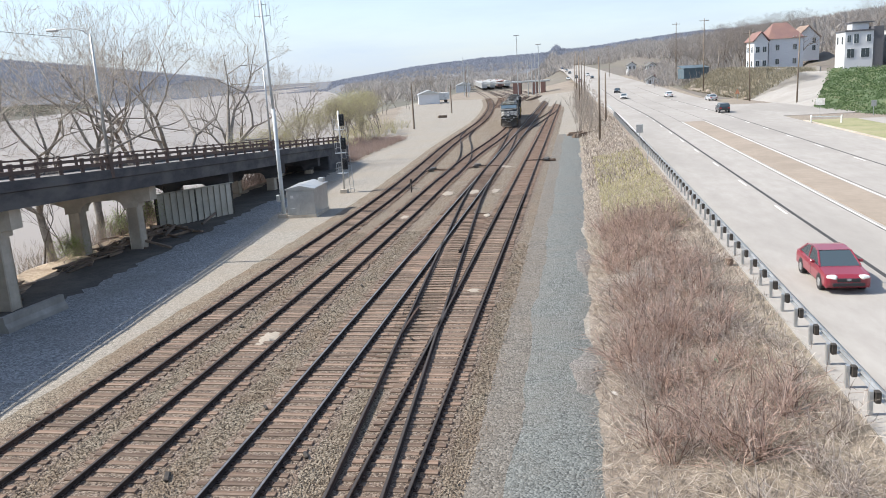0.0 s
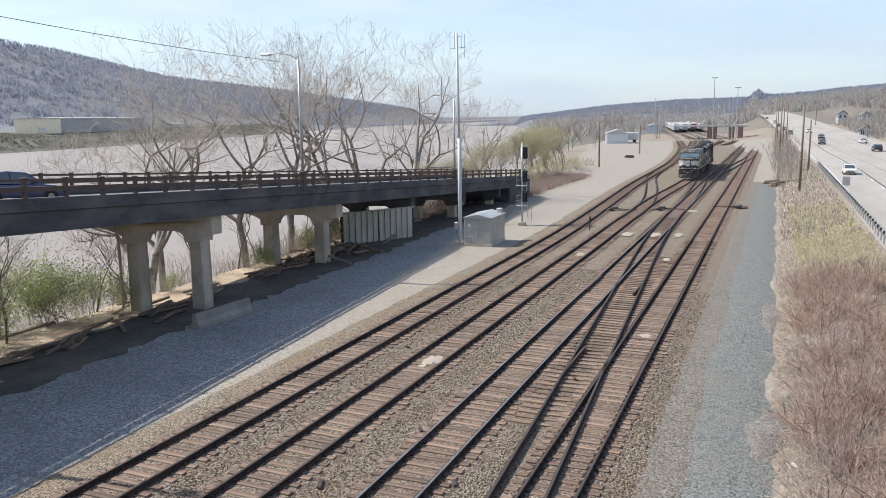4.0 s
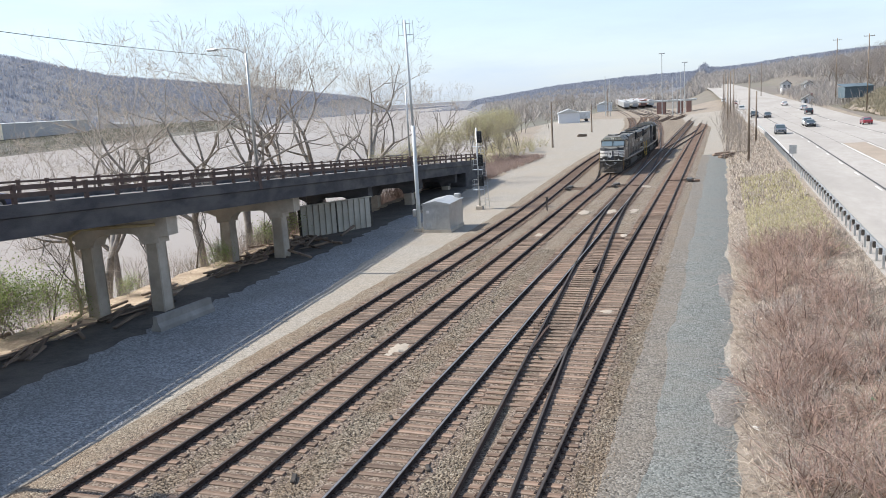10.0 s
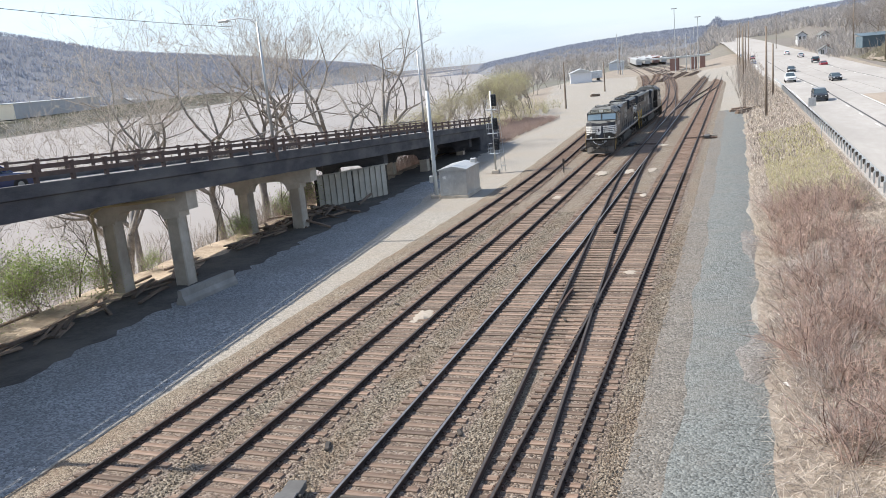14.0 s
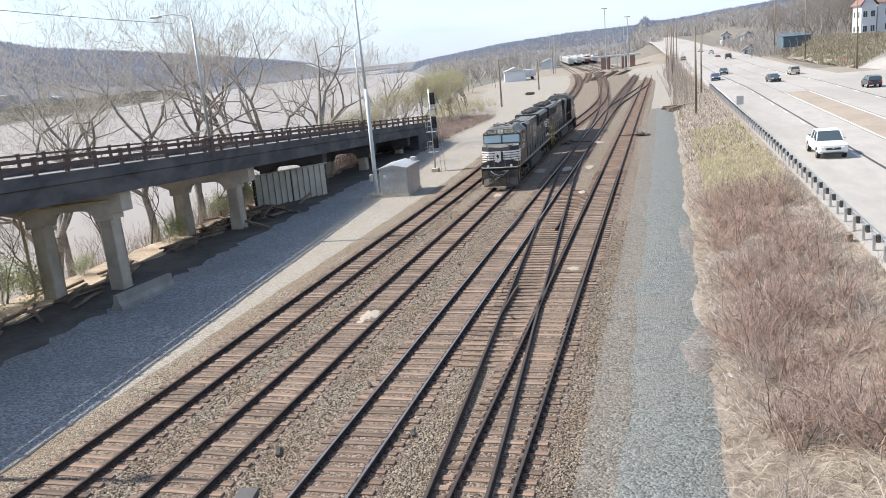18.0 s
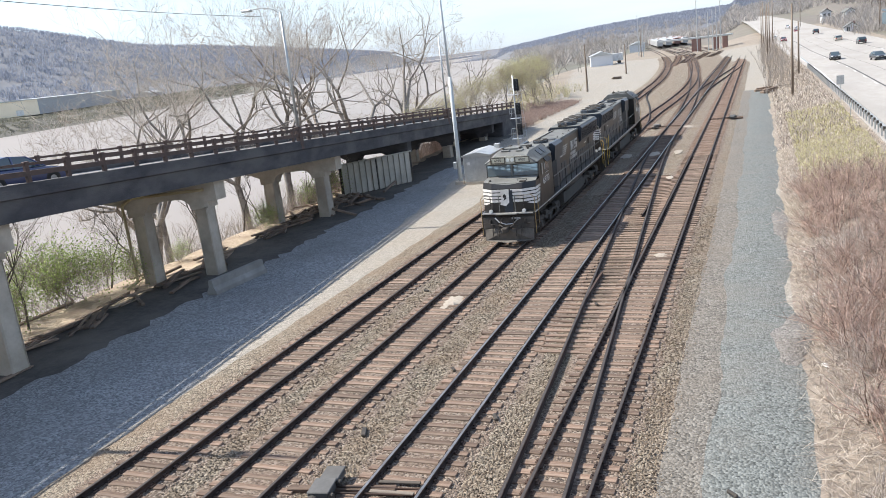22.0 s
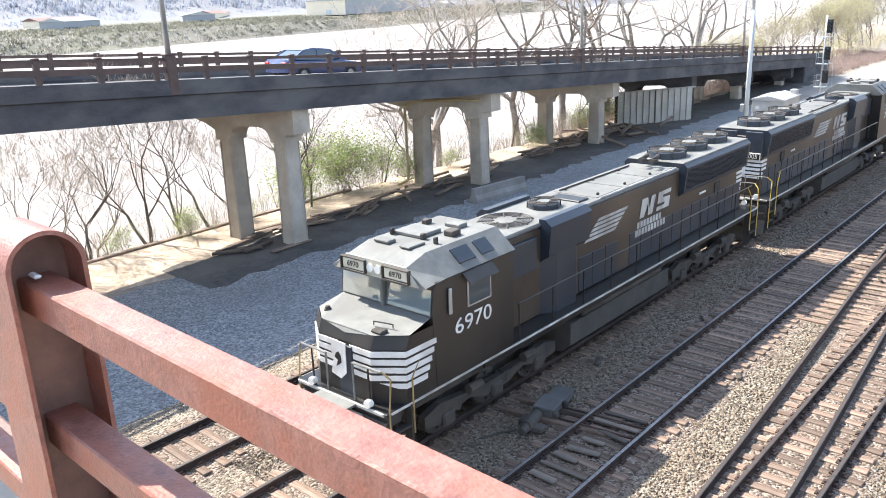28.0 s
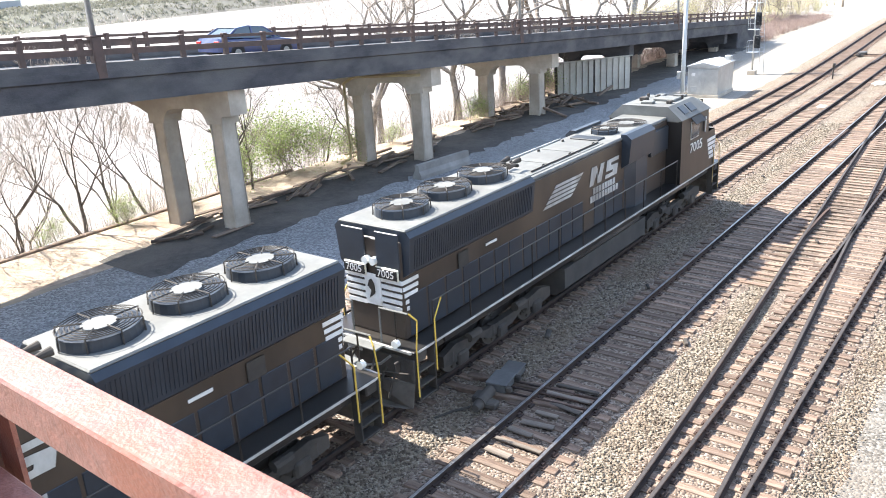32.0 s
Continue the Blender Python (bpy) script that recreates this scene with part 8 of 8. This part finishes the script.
plant(big, [(-41, 62, 0.95), (-42, 70, 1.0), (-41, 79, 1.0), (-42.5, 91, 1.08), (-41.5, 99, 1.05), (-44, 109, 0.85), (-47, 57, 0.8), (-44, 51, 0.85), (-41.5, 56, 0.92), (-50, 152, 0.8), (-52, 126, 0.6)], 1)
plant(small, [(-32.2, 15.5, 0.9), (-31.2, 18.0, 1.0), (-31.0, 19.8, 0.95), (-30.8, 21.5, 0.85), (-29.6, 25.4, 0.9), (-30.0, 27.0, 0.7), (-31.0, 33.5, 0.7), (-32, 38, 0.8), (-31.5, 43, 0.8), (-33, 11, 0.9), (-32, 7, 0.9), (-34, 3, 0.8), (-33.5, 29.5, 0.8), (-35, 22, 0.9), (-31.6, 47.5, 0.8), (-33, 53, 0.8), (-32, 58, 0.8), (-36, 14, 0.9), (-31, 1, 0.9), (-34.5, 35, 0.75), (-35.5, 40.5, 0.75), (-37, 30, 0.7), (-33.5, 63, 0.8), (-34.5, 70, 0.8), (-30.8, 23.4, 0.6), (-33, 5, 0.6), (-35, 17.5, 0.6), (-36.5, 45, 0.7), (-31.4, 10.5, 0.8), (-32.8, 13.2, 0.9), (-33.8, 16.4, 0.7), (-32.4, 19.0, 0.9), (-34.2, 24.8, 0.8), (-31.8, 4.2, 0.75), (-33.2, -1.5, 0.9), (-36, 8, 1.0), (-37, 18, 0.9), (-32.2, 27.8, 0.6), (-34, 37.5, 0.7), (-30.9, 13.4, 0.6)], 2)
plant(budding, [(-37, 101, 0.85), (-36, 122, 0.9), (-34, 130, 0.95), (-38, 138, 1.0), (-33, 146, 0.85), (-41, 150, 1.0), (-36, 160, 0.9), (-45, 116, 0.75), (-44, 170, 1.0), (-39, 178, 0.9), (-48, 190, 1.0), (-38, 92, 0.55), (-41, 112, 0.8), (-52, 210, 1.0), (-58, 240, 1.0), (-42, 104, 0.8), (-39, 116, 0.9), (-44, 124, 1.0), (-40, 130, 1.0), (-45, 138, 1.05), (-36, 140, 0.8), (-37, 150, 0.95), (-46, 158, 1.1), (-40, 166, 1.0), (-34, 156, 0.8), (-49, 176, 1.1), (-33, 135, 0.6)], 3)
plant(bush, [(-30.5, 26.6, 1.00), (-30.9, 28.4, 1.12), (-31.0, 30.2, 1.25), (-30.8, 32.0, 1.19), (-30.5, 33.6, 1.06), (-30.1, 35.0, 0.88), (-31.8, 31.0, 1.38), (-29.6, 47.0, 0.75), (-30.3, 19.6, 0.62), (-31.2, 17.2, 0.56), (-32, 57.5, 0.88), (-29.8, 49.5, 0.62), (-30.4, 59.5, 1.00), (-30.2, 23.4, 0.50), (-30.9, 12.6, 0.50), (-30.0, 39.0, 0.56)], 4)


# whole trees along the foot of the wooded hillside and beside the yard
rng = random.Random(77)
spots = []
for k in range(70):
    y = rng.uniform(282, 470)
    x = rng.uniform(50, 62 + (y - 280) * 0.35)
    spots.append((x, y, rng.uniform(0.42, 0.68)))
spots += [(72, 262, 0.55), (84, 262, 0.6), (92, 258, 0.62), (98, 250, 0.65), (106, 246, 0.7), (114, 240, 0.7), (70, 290, 0.6), (82, 296, 0.62), (60, 288, 0.5), (48, 292, 0.42), (52, 300, 0.45), (96, 270, 0.6)]
hill = [copy_thing(q, pose(0, 0, 0)) for q in big]
M_HILLTWIG = leafy("brown_grey_twigs", (0.25, 0.22, 0.20), (0.44, 0.395, 0.355))
for q in hill:
    tagged(q, "leafless brown-grey tree on the wooded hillside", "tree", "trees on the hillside")
    for c in q.children_recursive:
        c.data = c.data.copy()
        c.data.materials.clear()
        c.data.materials.append(M_HILLTWIG if c.name.startswith("crown") else M_BARK)
plant(hill, spots, 9)
yard = [copy_thing(q, pose(0, 0, 0)) for q in small]
for q in yard:
    tagged(q, "leafless tree beside the rail yard", "tree", "trees beside the yard")
plant(yard, [(-70 - rng.uniform(0, 50), rng.uniform(300, 560), rng.uniform(0.8, 1.3)) for k in range(30)] + [(-50 - rng.uniform(0, 14), rng.uniform(175, 300), rng.uniform(0.6, 1.0)) for k in range(16)], 10)

# brush over the brown bank below the houses
P = np.stack([R.uniform(38.5, 57, 5000), R.uniform(190, 275, 5000), np.zeros(5000)], -1)
foot = 38.5 + (262 - P[:, 1]) / 71 * 4.0
P[:, 2] = 0.8 + np.clip((P[:, 0] - foot) / 11.5, 0, 1) * 5.8
P = P[P[:, 0] > foot]
stuff("bank_scrub", blade_mesh("bank_scrub", blades(np.repeat(P, 5, 0) + R.normal(0, 0.3, (len(P) * 5, 3)) * (1, 1, 0.1), R.uniform(0.5, 1.6, len(P) * 5), R.uniform(0.03, 0.07, len(P) * 5), 1.2, R), M_BANKSCRUB), "brown-green scrub on the bank below the houses", "shrub")

# litter blown into the verge
M_LITTER = mat("pale_litter", (0.55, 0.54, 0.51), (0.75, 0.74, 0.71), 4.0, rough=0.7)
M_LITTERGREEN = mat("green_litter", (0.12, 0.38, 0.18), (0.18, 0.46, 0.24), 4.0, rough=0.6)
rng = random.Random(55)
for k in range(34):
    x, y = rng.uniform(5.2, 10.8), 11 + 30 * rng.random() ** 1.5
    s = rng.uniform(0.05, 0.14)
    gg = Geo()
    ring = [(s * rng.uniform(0.5, 1.1) * math.cos(a), s * rng.uniform(0.6, 1.5) * math.sin(a)) for a in np.linspace(0, 2 * math.pi, 8)[:-1]]
    gg.add([(0, 0, s * 0.6)] + [(a, b, rng.uniform(-0.02, 0.05)) for a, b in ring], [(0, 1 + i, 1 + (i + 1) % 7) for i in range(7)] + [tuple(range(7, 0, -1))])
    ob = part("paper_scrap", gg, M_LITTERGREEN if k == 5 else M_LITTER)
    ob.matrix_basis = pose(x, y, float(height(np.array(x), np.array(y))) + 0.06, 0, 0, rng.uniform(0, 360))
    tagged(ob, "crumpled green litter in the dead grass" if k == 5 else "crumpled pale paper litter in the dead grass", "litter", "litter on the verge")


# ---- what moves ----
FRONT = [(0, 154.3), (3, 139.6), (6, 125.2), (9, 110.9), (13, 90.1), (16, 73.9), (19, 57.5), (22, 41.4), (23, 36.2), (26.5, 18.5), (28, 10.9), (29.6, 2.8), (31, -4.3), (32, -9.4)]


def front_at(t):
    ts, ys = [a for a, _ in FRONT], [b for _, b in FRONT]
    return smooth_path(ts, ys)(t) - 1.0


def heading(y):
    return -math.degrees(math.atan((path_b(y + 5) - path_b(y - 5)) / 10.0))


def motions():
    rows_a, rows_b = [], []
    for i in range(65):
        t = i * 0.5
        f = front_at(t)
        ya, yb = f + 4.6, f + 16.8
        ra = math.degrees(math.atan2(path_b(ya) - path_b(yb), yb - ya))
        xa = path_b(ya) + (path_b(ya) - path_b(yb)) * 4.6 / 12.2
        rows_a.append((t, pose(xa, f, 0, 0, 0, ra)))
        g2 = f + 2 * UNIT
        yc, yd = g2 - 4.6, g2 - 16.8
        rb = math.degrees(math.atan2(path_b(yd) - path_b(yc), yc - yd))
        xb = path_b(yc) - (path_b(yd) - path_b(yc)) * 4.6 / 12.2
        rows_b.append((t, pose(xb, g2, 0, 0, 0, 180 + rb)))
    walk(loco_a, rows_a)
    walk(loco_b, rows_b)
    # wheels roll on radius 0.51
    for wheels, sgn in ((wheels_a, 1), (wheels_b, -1)):
        turns = [(i * 0.125, sgn * math.degrees((front_at(0) - front_at(i * 0.125)) / 0.51)) for i in range(257)]
        for w in wheels:
            x, y, z = w.location
            walk(w, [(t, pose(x, y, z, a)) for t, a in turns])
    for ob, rows, turn in MOVERS:
        ts = [r[0] for r in rows]
        keyed = []
        for t, x, y in rows:
            i = ts.index(t)
            a, b = rows[max(0, i - 1)], rows[min(len(rows) - 1, i + 1)]
            dx, dy = b[1] - a[1], b[2] - a[2]
            rz = math.degrees(math.atan2(dx, -dy)) if math.hypot(dx, dy) > 1.5 else turn
            if abs(rz) > 179.9:
                rz = 180
            if turn == 180 and rz < 0:
                rz += 360
            keyed.append((t, pose(x + bend(y), y, RZ + rise(y), 0, 0, rz)))
        walk(ob, keyed)


motions()
